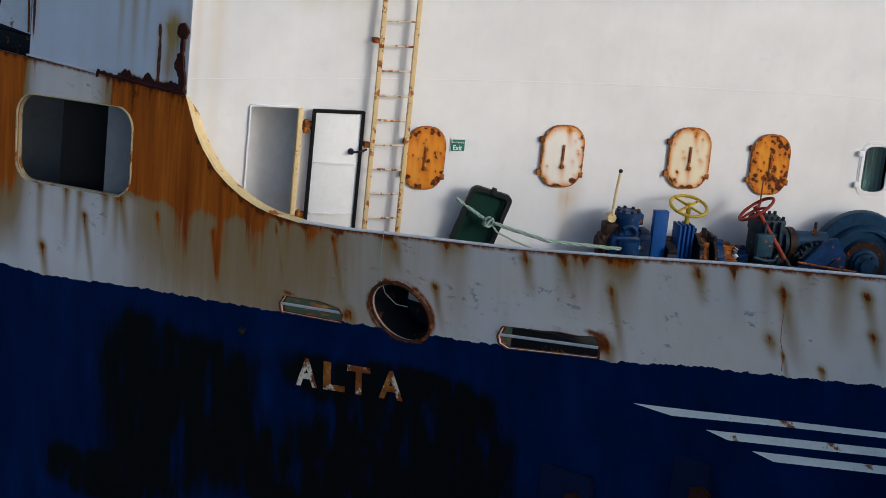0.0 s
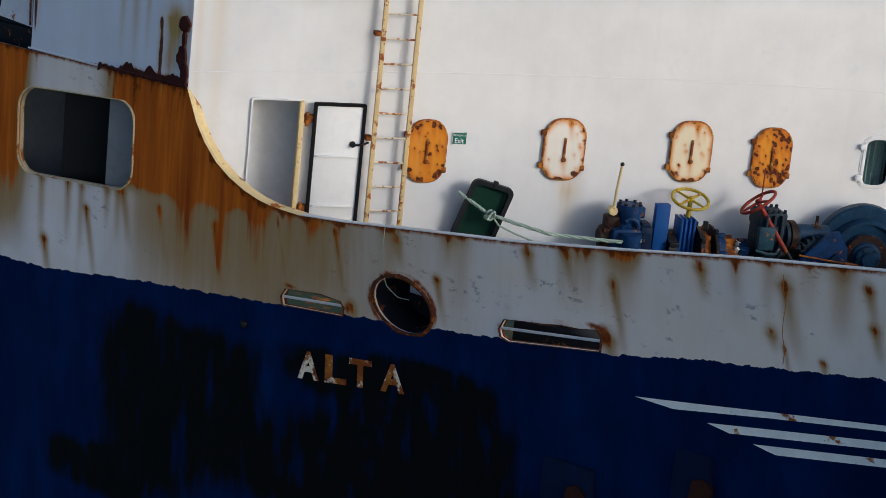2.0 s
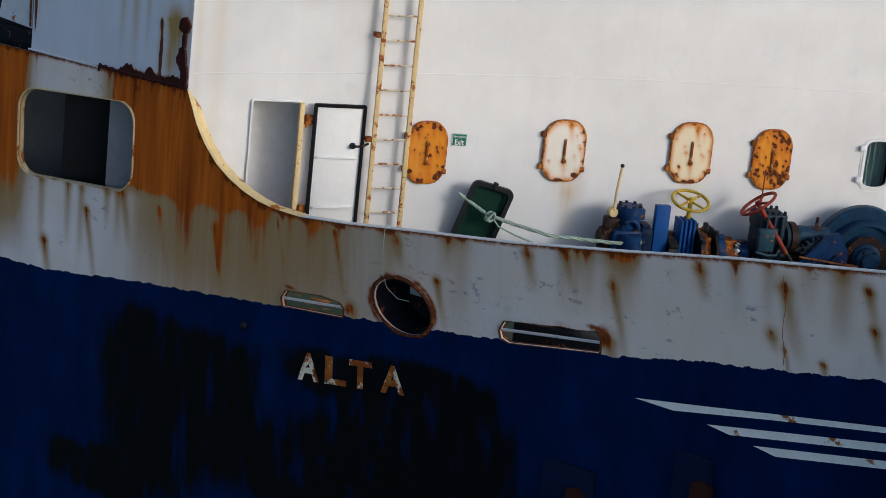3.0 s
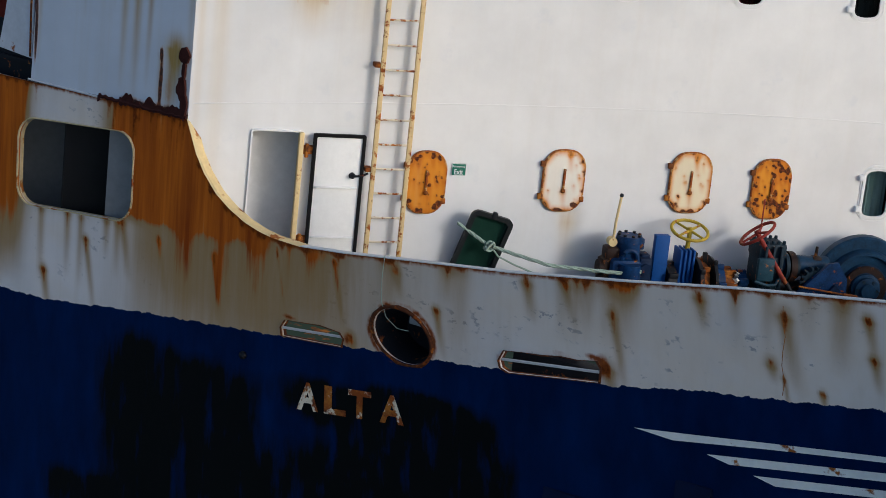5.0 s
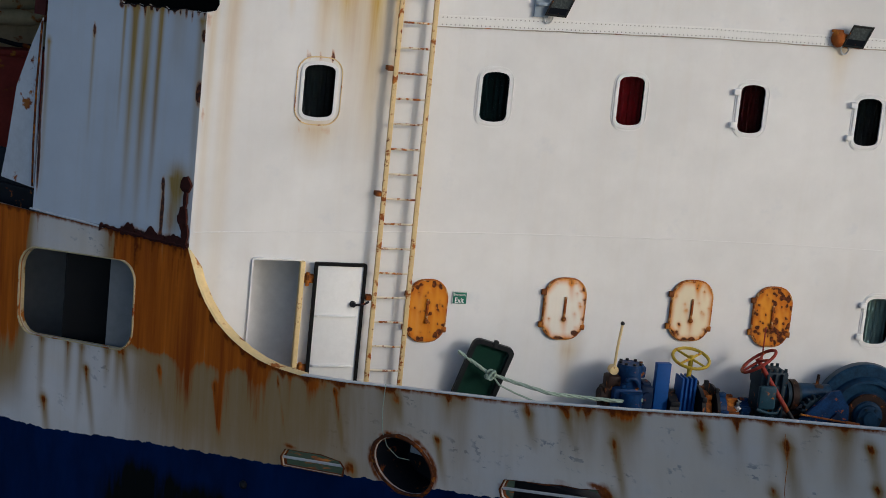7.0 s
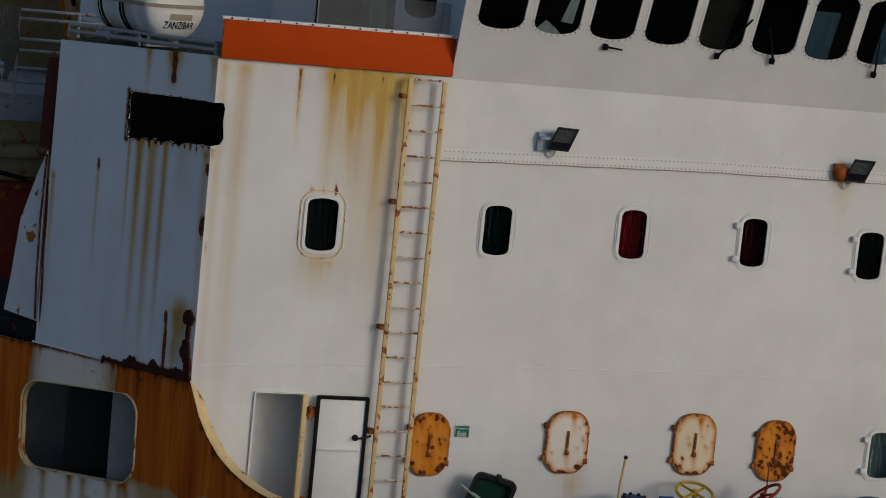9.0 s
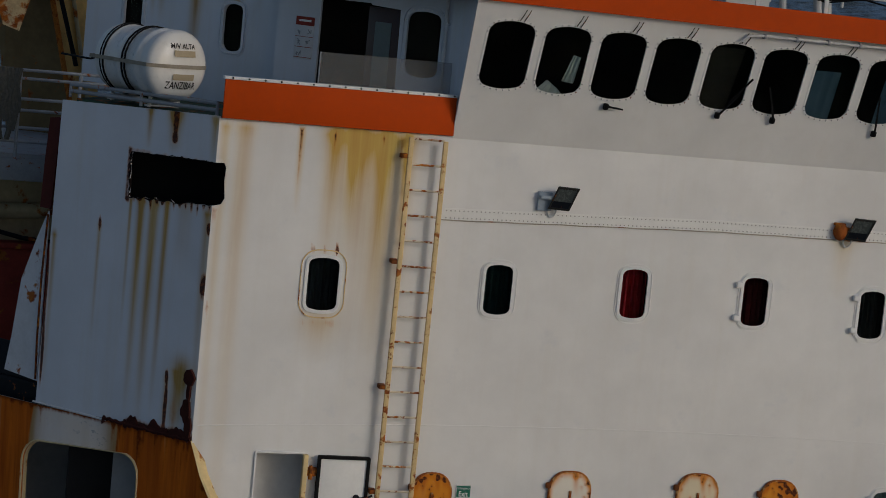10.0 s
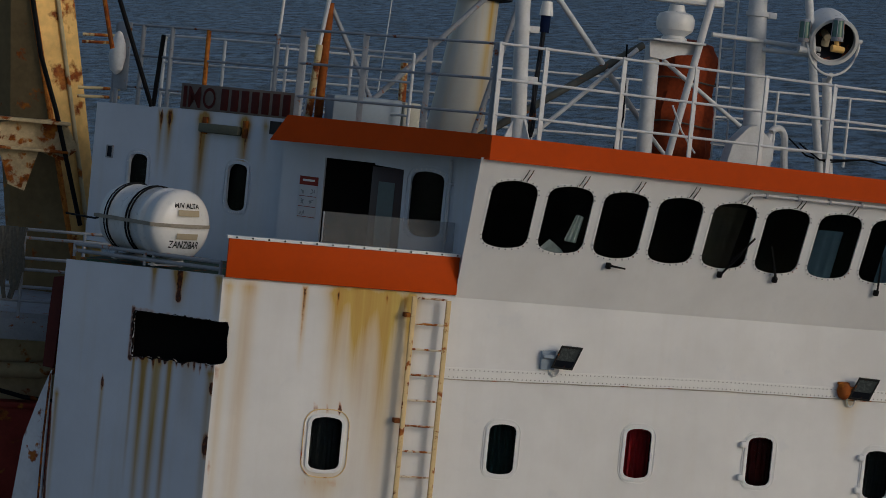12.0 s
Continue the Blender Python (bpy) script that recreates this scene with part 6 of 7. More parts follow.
def roof_gear():
    t = thing("locker", (-3.6, 3.2, 7.45), "pale grey roof lockers", "locker")
    for x0, x1, z, m in ((-4.30, -3.405, 7.845, M_BLUEGREY), (-3.385, -3.16, 7.83, M_BEIGE2)):
        bm = bmesh.new()
        add_box(bm, (x0, 2.9, 7.44), (x1, 3.4, z), 0.03)
        part("body", bm, m, t)
    t = thing("radar", (-0.62, 1.2, 7.5), "white ship's radar on a platform and post", "radar")
    bm = bmesh.new()
    add_tube(bm, (-0.75, 1.2, 7.44), (-0.77, 1.2, 8.80), 0.098, 0.092, 20)
    part("post", bm, M_PIPE, t)
    bm = bmesh.new()
    add_prism(bm, [(-0.33, 0.0), (0.30, 0.0), (0.28, -0.12), (0.05, -0.15), (-0.13, -0.22), (-0.30, -0.20)], 0.03, wall_m((-0.54, 1.10, 8.865), (1, 0, 0), (0, -1, 0)))
    add_box(bm, (-0.87, 0.92, 8.865), (-0.19, 1.48, 8.89), 0.004)
    part("platform", bm, M_PIPE, t)
    bm = bmesh.new()
    ring = lambda r, z, n=24: [(-0.51 + r * math.cos(k * math.tau / n), 1.2 + r * math.sin(k * math.tau / n), z) for k in range(n)]
    rows = loft(bm, [ring(r, z) for r, z in ((0.15, 8.86), (0.16, 8.92), (0.13, 8.95), (0.22, 9.02), (0.235, 9.08), (0.235, 9.16), (0.20, 9.22), (0.11, 9.25), (0.09, 9.33))])
    bm.faces.new(rows[0][::-1]), bm.faces.new(rows[-1])
    part("gearbox", bm, M_RAFT, t)
    bm = bmesh.new()
    add_box(bm, (-1.05, -0.07, -0.045), (1.05, 0.07, 0.06), 0.04, Matrix.Translation((-1.0, 1.2, 9.39)) @ Matrix.Rotation(radians(-8), 4, "Z"))
    part("scanner", bm, M_RAFT, t)
    t = thing("searchlight", (1.56, 1.0, 8.5), "white round searchlight on a yoke, dark lens", "searchlight")
    c, d = Vector((1.45, 0.95, 9.14)), Vector((-0.10, -0.90, -0.40)).normalized()
    m = Matrix.Translation(c) @ d.to_track_quat("Z", "Y").to_matrix().to_4x4()
    ring = lambda r, z, n=32: [m @ Vector((r * math.cos(k * math.tau / n), r * math.sin(k * math.tau / n), z)) for k in range(n)]
    bm = bmesh.new()
    rows = loft(bm, [ring(r, z) for r, z in ((0.02, -0.44), (0.18, -0.42), (0.26, -0.34), (0.285, -0.22), (0.29, 0.0), (0.29, 0.11), (0.308, 0.12), (0.308, 0.16), (0.268, 0.16), (0.26, 0.10))])
    bm.faces.new(rows[0][::-1])
    h = part("housing", bm, M_RAFT, t)
    bm = bmesh.new()
    rows = loft(bm, [ring(r, z) for r, z in ((0.262, 0.10), (0.25, 0.0), (0.18, -0.15), (0.06, -0.22))])
    bm.faces.new(rows[-1])
    part("reflector", bm, M_SOOT, h, "dark reflector bowl")
    bm = bmesh.new()
    add_tube(bm, m @ Vector((-0.05, 0.0, -0.15)), m @ Vector((-0.05, 0.0, 0.02)), 0.045)
    add_tube(bm, m @ Vector((-0.05, -0.12, -0.02)), m @ Vector((-0.05, -0.04, -0.02)), 0.05)
    part("bulb", bm, M_BEIGE, h)
    bm = bmesh.new()
    add_path(bm, [c + Vector((0.35 * math.cos(a), -0.08, 0.44 * math.sin(a) - 0.03)) for a in np.linspace(0, -math.pi, 17)], 0.016, 8)
    add_tube(bm, c + Vector((0.02, -0.08, -0.46)), c + Vector((0.05, 0.1, -0.56)), 0.03)
    add_tube(bm, c + Vector((-0.38, -0.08, -0.02)), c + Vector((-0.29, -0.08, -0.02)), 0.028)
    add_tube(bm, c + Vector((0.29, -0.08, -0.02)), c + Vector((0.38, -0.08, -0.02)), 0.028)
    part("yoke", bm, M_PIPE, t)
    for p in ((1.07, 0.9, 9.04), (1.38, 0.62, 9.08)):
        t = thing("signal_lamp", p, "green glass signal lamp on a bracket", "lamp")
        bm = bmesh.new()
        add_tube(bm, p, Vector(p) + Vector((0, 0, 0.05)), 0.075)
        part("foot", bm, M_GREYPIPE, t)
        bm = bmesh.new()
        add_tube(bm, Vector(p) + Vector((0, 0, 0.25)), Vector(p) + Vector((0, 0, 0.28)), 0.075, 0.05)
        part("cap", bm, M_GREYPIPE, t)
        bm = bmesh.new()
        add_tube(bm, Vector(p) + Vector((0, 0, 0.05)), Vector(p) + Vector((0, 0, 0.25)), 0.07, 0.065, 16)
        part("globe", bm, M_GREENGLASS, t)
        for k in range(6):
            a = k * math.tau / 6
            bm = bmesh.new()
            add_tube(bm, Vector(p) + Vector((0.08 * math.cos(a), 0.08 * math.sin(a), 0.04)), Vector(p) + Vector((0.075 * math.cos(a), 0.075 * math.sin(a), 0.26)), 0.006, seg=6)
            part("guard_wire", bm, M_GREYPIPE, t)
        bm = bmesh.new()
        add_tube(bm, Vector(p) + Vector((0.0, 0.0, 0.01)), Vector(p) + Vector((0.02, 0.02, -0.10)), 0.03)
        add_tube(bm, Vector(p) + Vector((-0.06, 0.0, -0.09)), Vector(p) + Vector((0.10, 0.0, -0.10)), 0.045, 0.04, 14)
        part("socket", bm, M_CRANE if p[0] > 1.2 else M_PIPE, t, "rusted lamp socket" if p[0] > 1.2 else "")
    t = thing("mast_spreader", (0.9, 1.2, 8.97), "white pipe spreaders across the masts", "mast arm")
    for a, b in (((0.75, 1.4, 9.02), (1.35, 1.0, 8.98)), ((0.75, 1.4, 8.92), (1.35, 1.0, 8.90)), ((0.02, 1.3, 9.03), (0.75, 1.4, 9.02))):
        bm = bmesh.new()
        add_tube(bm, a, b, 0.03)
        part("arm", bm, M_PIPE, t)
    t = thing("rolled_canvas", (0.1, 2.2, 7.45), "rust red canvas cover lashed over gear on the roof", "canvas cover")
    bm = bmesh.new()
    prof = [(0.36, 7.42), (0.42, 7.55), (0.38, 7.8), (0.40, 8.05), (0.36, 8.3), (0.38, 8.55), (0.40, 8.75), (0.30, 8.92), (0.10, 8.98)]
    rows = loft(bm, [[(0.08 + r * (1 + 0.10 * math.sin(3 * k + z * 4) + 0.07 * math.sin(7 * k + 5 * z)) * math.cos(k * math.tau / 28), 2.2 + r * 0.8 * math.sin(k * math.tau / 28), z) for k in range(28)] for r, z in prof])
    bm.faces.new(rows[0][::-1]), bm.faces.new(rows[-1])
    part("cover", bm, M_TARP, t)
    for z in (7.9, 8.45):
        bm = bmesh.new()
        add_path(bm, [(0.08 + 0.43 * math.cos(a), 2.2 + 0.36 * math.sin(a), z + 0.03 * math.sin(2 * a)) for a in np.linspace(0, math.tau, 25)], 0.012, 6)
        part("lashing", bm, M_GREYROPE, t)
    t = thing("cowl_vent", (0.95, 1.3, 7.48), "white cowl ventilator at the mast foot", "ventilator")
    bm = bmesh.new()
    add_prism(bm, [(-0.43, 0), (0.15, 0), (0.15, 0.30), (-0.06, 0.50), (-0.18, 0.47), (-0.37, 0.26)], 0.25, Matrix.Translation((0.72, 1.3, 7.47)) @ Matrix.Rotation(radians(90), 4, "X"))
    part("base", bm, M_PIPE, t)
    bm = bmesh.new()
    ring = [Vector((0.96, 1.15, 7.80)) + Vector((0.125 * math.cos(a), 0.04 * math.cos(a), 0.16 * math.sin(a))) for a in np.linspace(math.pi * 1.1, 0, 14)]
    add_path(bm, ring + [Vector((1.10, 1.19, 7.62)), Vector((1.12, 1.19, 7.44))], 0.045, 10)
    part("lip", bm, M_PIPE, t)
    t = thing("beacon_aerial", (-2.32, 0.85, 7.5), "white-capped beacon on a dark cable-wrapped pole", "antenna")
    bm = bmesh.new()
    add_tube(bm, (-2.35, 0.85, 7.5), (-2.29, 0.85, 8.85), 0.03)
    add_path(bm, [(-2.335 + 0.03 * math.sin(k), 0.80, 7.55 + 0.13 * k) for k in range(10)], 0.015, 6)
    part("pole", bm, M_SOOT, t)
    bm = bmesh.new()
    add_tube(bm, (-2.285, 0.85, 8.80), (-2.28, 0.85, 9.0), 0.06, 0.06)
    part("mount", bm, M_NAVY, t)
    bm = bmesh.new()
    add_tube(bm, (-2.28, 0.85, 9.0), (-2.28, 0.85, 9.17), 0.085, 0.06, 16)
    part("cap", bm, M_RAFT, t)
    t = thing("life_ring_light", REAR_M @ Vector((-2.85, 8.1, 0)), "grey oval float light in a rail bracket", "float light")
    bm = bmesh.new()
    rows = loft(bm, [[REAR_M @ Vector((-2.93 + r * math.cos(k * math.tau / 16), z, 0.06 + r * 0.8 * math.sin(k * math.tau / 16))) for k in range(16)] for r, z in ((0.02, 7.83), (0.09, 7.89), (0.125, 8.06), (0.105, 8.24), (0.05, 8.37), (0.01, 8.40))])
    bm.faces.new(rows[0][::-1]), bm.faces.new(rows[-1])
    part("float", bm, M_PIPE, t)
    bm = bmesh.new()
    add_box(bm, (-3.03, 7.64, -0.03), (-2.78, 8.53, 0.0), 0.02, REAR_M)
    add_box(bm, (-3.0, 7.44, -0.03), (-2.94, 7.66, 0.0), 0.01, REAR_M)
    part("bracket", bm, M_GREYPIPE, t)
    t = thing("cable_run", (0, 1.5, 7.6), "loose black and white cables across the roof", "cable")
    for pts, mat in (([(1.10, 1.1, 7.85), (1.3, 1.0, 7.66), (1.6, 1.0, 7.6), (2.1, 1.0, 7.68), (2.6, 1.0, 7.6)], M_DARK), ([(1.2, 1.0, 7.8), (1.45, 0.9, 7.62), (1.9, 0.9, 7.66), (2.4, 0.9, 7.7)], M_DARK), ([(-1.0, 1.6, 7.5), (-0.95, 1.5, 7.9), (-1.0, 1.5, 8.8)], M_DARK), ([(-0.55, 0.9, 8.1), (-0.40, 0.9, 7.8), (-0.2, 0.9, 7.55)], M_PIPE)):
        bm = bmesh.new()
        add_path(bm, pts, 0.012, 6)
        part("cable", bm, mat, t)
    t = thing("mast_ladder", (0.35, 1.7, 7.5), "thin white ladder up the main mast", "ladder")
    for x in (0.33, 0.52):
        bm = bmesh.new()
        add_tube(bm, (x + 0.05, 1.8, 7.48), (x, 1.8, 9.8), 0.014, seg=8)
        part("rail", bm, M_PIPE, t)
    for k in range(7):
        bm = bmesh.new()
        add_tube(bm, (0.35, 1.8, 7.7 + 0.3 * k), (0.54, 1.8, 7.7 + 0.3 * k), 0.010, seg=8)
        part("rung", bm, M_PIPE, t)


roof_gear()


# ---- foredeck ----
def deck_machine():
    t = thing("windlass", (0.6, -0.6, -0.26), "blue anchor windlass with greasy gearing on the foredeck", "windlass")
    bm = bmesh.new()
    add_box(bm, (-1.1, -0.95, -0.27), (2.9, -0.25, 0.16), 0.03)
    part("bed", bm, M_MACHINE, t)
    # motor block with capped head
    bm = bmesh.new()
    add_box(bm, (-0.98, -0.80, 0.1), (-0.60, -0.42, 0.66), 0.05)
    add_tube(bm, (-0.76, -0.80, 0.10), (-0.76, -0.80, 0.62), 0.15, 0.14, 18)
    motor = part("motor", bm, M_BLUE, t)
    bm = bmesh.new()
    add_box(bm, (-1.07, -0.72, 0.28), (-0.93, -0.48, 0.64), 0.04)
    add_tube(bm, (-1.10, -0.62, 0.52), (-0.95, -0.62, 0.52), 0.10, 0.10, 14)
    add_box(bm, (-1.03, -0.70, 0.62), (-0.86, -0.50, 0.78), 0.03)
    part("side_casing", bm, M_GREASY, motor, "greasy rust-brown side casing")
    bm = bmesh.new()
    add_box(bm, (-0.62, -0.78, 0.1), (-0.46, -0.46, 0.68), 0.03)
    add_tube(bm, (-0.54, -0.80, 0.55), (-0.54, -0.72, 0.55), 0.07, 0.07, 12)
    add_box(bm, (-0.58, -0.70, 0.66), (-0.47, -0.52, 0.71), 0.015)
    part("end_cover", bm, M_BLUEDARK, motor, "dark blue end cover")
    bm = bmesh.new()
    add_tube(bm, (-0.73, -0.6, 0.58), (-0.73, -0.6, 0.86), 0.15, 0.145, 20)
    add_tube(bm, (-0.73, -0.6, 0.84), (-0.73, -0.6, 0.92), 0.165, 0.155, 20)
    add_box(bm, (-0.62, -0.68, 0.76), (-0.55, -0.52, 0.90), 0.02)
    add_path(bm, [(-0.76 + 0.10 * math.cos(a), -0.78, 0.66 + 0.12 * math.sin(a)) for a in np.linspace(0, math.pi, 9)], 0.028)
    part("valve_head", bm, M_BLUE, motor)
    for k in range(8):
        bm = bmesh.new()
        a = k * math.tau / 8
        add_tube(bm, (-0.73 + 0.13 * math.cos(a), -0.6 + 0.13 * math.sin(a), 0.915), (-0.73 + 0.13 * math.cos(a), -0.6 + 0.13 * math.sin(a), 0.945), 0.020, seg=6)
        part("bolt", bm, M_MACHINE, motor)
    bm = bmesh.new()
    add_path(bm, [(-0.94, -0.62, 0.84), (-0.93, -0.62, 1.1), (-0.90, -0.62, 1.40)], 0.018)
    add_tube(bm, (-0.95, -0.66, 0.84), (-0.95, -0.56, 0.84), 0.055)
    lv = part("lever", bm, M_CREAM, t, "cream-yellow control lever")
    bm = bmesh.new()
    bmesh.ops.create_uvsphere(bm, u_segments=12, v_segments=8, radius=0.026, matrix=Matrix.Translation((-0.90, -0.62, 1.41)))
    part("knob", bm, M_BLACKPL, lv, "black knob")
    bm = bmesh.new()
    add_box(bm, (-0.43, -0.72, 0.1), (-0.25, -0.63, 0.955), 0.006)
    part("guard", bm, M_BLUEBRIGHT, t, "upright blue guard plate")
    # brake screw with hand wheel
    bm = bmesh.new()
    add_box(bm, (-0.08, -0.68, 0.1), (0.09, -0.50, 0.76), 0.02)
    for x in (-0.075, -0.02, 0.035, 0.09):
        add_box(bm, (x - 0.014, -0.72, 0.2), (x + 0.014, -0.48, 0.78), 0.006)
    part("brake_stand", bm, M_BLUEBRIGHT, t)

    def hand_wheel(c, up, r, mat, label, tail):
        m = Matrix.Translation(c) @ Vector(up).to_track_quat("Z", "Y").to_matrix().to_4x4()
        bm = bmesh.new()
        pts = [m @ Vector((r * math.cos(a), r * math.sin(a), 0)) for a in np.linspace(0, math.tau, 33)]
        add_path(bm, pts, 0.020)
        w = part("hand_wheel", bm, mat, t, label)
        for k in range(4 if mat is M_YELLOW else 3):
            bm = bmesh.new()
            a = k * math.tau / (4 if mat is M_YELLOW else 3) + 0.6
            add_tube(bm, m @ Vector((0, 0, 0)), m @ Vector((r * math.cos(a), r * math.sin(a), 0)), 0.018, 0.014, 8)
            part("spoke", bm, mat, w)
        bm = bmesh.new()
        add_tube(bm, m @ Vector((0, 0, 0.04)), tail, 0.03)
        part("spindle", bm, mat, w)

    hand_wheel((0.035, -0.6, 1.0), (0.0, -0.32, 0.95), 0.225, M_YELLOW, "yellow four-spoked brake hand wheel", (0.04, -0.58, 0.72))
    hand_wheel((0.87, -0.72, 1.02), (-0.58, 0.16, 0.80), 0.235, M_RED, "dull red tilted hand wheel", (1.24, -0.92, 0.45))
    bm = bmesh.new()
    add_tube(bm, (0.96, -0.6, 1.0), (0.96, -0.6, 1.42), 0.009, seg=6)
    part("rod", bm, M_RED, t)
    # chain gypsies and clutch discs along the shaft
    bm = bmesh.new()
    add_tube(bm, (-0.6, -0.6, 0.34), (2.6, -0.6, 0.34), 0.07)
    part("shaft", bm, M_MACHINE, t)
    for x, r, w, mt in ((-0.18, 0.22, 0.12, M_MACHINE), (0.16, 0.33, 0.06, M_MACHINE), (0.25, 0.26, 0.08, M_RUSTY), (0.35, 0.34, 0.05, M_MACHINE), (0.45, 0.24, 0.10, M_BLUE), (0.58, 0.17, 0.18, M_RUSTY), (0.77, 0.14, 0.12, M_BLUE)):
        bm = bmesh.new()
        add_tube(bm, (x - w / 2, -0.6, 0.36), (x + w / 2, -0.6, 0.36), r, r * 0.93, 18)
        disc = part("clutch_disc", bm, mt, t)
        for k in range(6):
            a = k * math.tau / 6 + x * 9
            bm = bmesh.new()
            add_box(bm, (-w / 2, -0.03, -0.03), (w / 2, 0.03, 0.03), 0.008, Matrix.Translation((x, -0.6 + r * math.cos(a), 0.36 + r * math.sin(a))))
            part("tooth", bm, mt, disc)
    bm = bmesh.new()
    add_path(bm, [(0.66 + 0.02 * math.sin(k * 2.1), -0.74, 0.28 + 0.035 * k) for k in range(8)], 0.035, 6)
    part("rag", bm, M_RAFT, t, "white rag tied to the shaft")
    # second gearbox: cast head on a narrow body, side plate, feet
    bm = bmesh.new()
    add_box(bm, (0.92, -0.80, 0.30), (1.24, -0.42, 0.74), 0.03)
    add_box(bm, (0.90, -0.78, 0.70), (1.27, -0.42, 0.90), 0.035)
    for x in (0.98, 1.08, 1.18):
        add_box(bm, (x - 0.015, -0.83, 0.36), (x + 0.015, -0.78, 0.88), 0.006)
    g = part("gearbox", bm, M_MACHINE2, t, "dark grey-blue gearbox with bolted head")
    bm = bmesh.new()
    add_box(bm, (0.86, -0.90, 0.46), (1.08, -0.82, 0.75), 0.025)
    part("side_plate", bm, M_TEALPAINT, g, "worn teal side plate")
    bm = bmesh.new()
    add_path(bm, [(0.83, -0.92, 0.47), (0.98, -0.93, 0.43), (1.10, -0.92, 0.43), (1.14, -0.90, 0.50)], 0.018, 8)
    part("grab_bar", bm, M_TEALPAINT, g)
    for x in (0.95, 1.18):
        bm = bmesh.new()
        add_box(bm, (x - 0.06, -0.78, 0.12), (x + 0.05, -0.45, 0.33), 0.02)
        part("foot", bm, M_GREASY, g, "greasy gearbox foot")
    for k in range(5):
        for y in (-0.74, -0.48):
            bm = bmesh.new()
            add_tube(bm, (0.94 + 0.073 * k, y, 0.895), (0.94 + 0.073 * k, y, 0.935), 0.024, 0.02, 8)
            part("bolt", bm, M_MACHINE2, g)
    bm = bmesh.new()
    add_tube(bm, (1.24, -0.92, 0.46), (1.40, -0.98, 0.22), 0.028, 0.028, 10)
    part("column_foot", bm, M_MACHINE, t, "black lower brake column")
    bm = bmesh.new()
    add_tube(bm, (1.26, -0.6, 0.62), (1.90, -0.6, 0.60), 0.115, 0.115, 20)
    drive = part("drive", bm, M_DRUM, t, "blue drive shaft casing")
    for x0, x1, r in ((1.30, 1.345, 0.18), (1.36, 1.44, 0.19), (1.46, 1.49, 0.15)):
        bm = bmesh.new()
        add_tube(bm, (x0, -0.6, 0.58), (x1, -0.6, 0.58), r, r, 20)
        part("flange", bm, M_GREASY if r > 0.18 else M_MACHINE2, drive, "greasy coupling flange")
    bm = bmesh.new()
    add_box(bm, (1.68, -0.68, 0.64), (1.80, -0.54, 0.72), 0.02)
    add_tube(bm, (1.74, -0.6, 0.70), (1.745, -0.6, 0.84), 0.022, 0.018, 10)
    part("oiler", bm, M_GREASY, drive, "rusty oil cup with upright pin")
    # open pinion with its teeth
    bm = bmesh.new()
    add_tube(bm, (1.66, -0.82, 0.44), (1.66, -0.74, 0.44), 0.15, 0.15, 24)
    pinion = part("pinion", bm, M_MACHINE2, t, "grey-blue pinion with coarse teeth")
    for k in range(14):
        a = k * math.tau / 14
        bm = bmesh.new()
        add_box(bm, (0.14, -0.04, -0.014), (0.19, 0.04, 0.014), 0.004, Matrix.Translation((1.66, -0.78, 0.44)) @ Matrix.Rotation(-a, 4, "Y"))
        part("tooth", bm, M_MACHINE2, pinion)
    # big drum
    c = Vector((2.40, -0.72, 0.36))
    d = Vector((-0.12, -0.99, 0)).normalized()
    m = Matrix.Translation(c) @ d.to_track_quat("Z", "Y").to_matrix().to_4x4()
    ring = lambda r, z, n=40: [m @ Vector((r * math.cos(k * math.tau / n), r * math.sin(k * math.tau / n), z)) for k in range(n)]
    bm = bmesh.new()
    rows = loft(bm, [ring(r, z) for r, z in ((0.60, -0.30), (0.62, -0.26), (0.62, -0.14), (0.60, -0.12), (0.47, -0.12), (0.46, -0.05), (0.44, 0.0), (0.41, 0.0), (0.40, -0.04), (0.30, -0.05), (0.28, 0.0), (0.20, 0.02))])
    bm.faces.new(rows[0][::-1]), bm.faces.new(rows[-1])
    drum = part("drum", bm, M_DRUM, t, "large blue brake drum with worn rim")
    bm = bmesh.new()
    rows = loft(bm, [ring(r, z, 24) for r, z in ((0.19, 0.0), (0.19, 0.05), (0.16, 0.07), (0.155, 0.12), (0.10, 0.13), (0.09, 0.17), (0.02, 0.17))])
    bm.faces.new(rows[-1])
    part("hub", bm, M_DRUM, drum, "worn blue hub")
    bm = bmesh.new()
    loft(bm, [ring(r, z, 30) for r, z in ((0.285, 0.0), (0.275, 0.022), (0.20, 0.024), (0.19, 0.0))])
    part("hub_ring", bm, M_GREASY, drum, "rust-brown ring round the hub")
    for k in range(6):
        a = k * math.tau / 6
        bm = bmesh.new()
        add_tube(bm, m @ Vector((0.125 * math.cos(a), 0.125 * math.sin(a), 0.12)), m @ Vector((0.125 * math.cos(a), 0.125 * math.sin(a), 0.145)), 0.018, seg=6)
        part("bolt", bm, M_MACHINE2, drum)
    # cheek: a broad arm rising from the bed to the drum
    bm = bmesh.new()
    add_prism(bm, [(1.30, 0.16), (1.36, 0.27), (1.80, 0.70), (1.92, 0.72), (2.06, 0.52), (2.10, 0.10), (1.90, 0.10)], 0.05, wall_m((0, -0.84, 0), (1, 0, 0), (0, -1, 0)))
    part("frame_cheek", bm, M_BLUE, t, "blue drum cheek plate")
    bm = bmesh.new()
    add_prism(bm, [(1.62, 0.16), (1.90, 0.45), (1.97, 0.38), (1.92, 0.16)], 0.03, wall_m((0, -0.90, 0), (1, 0, 0), (0, -1, 0)))
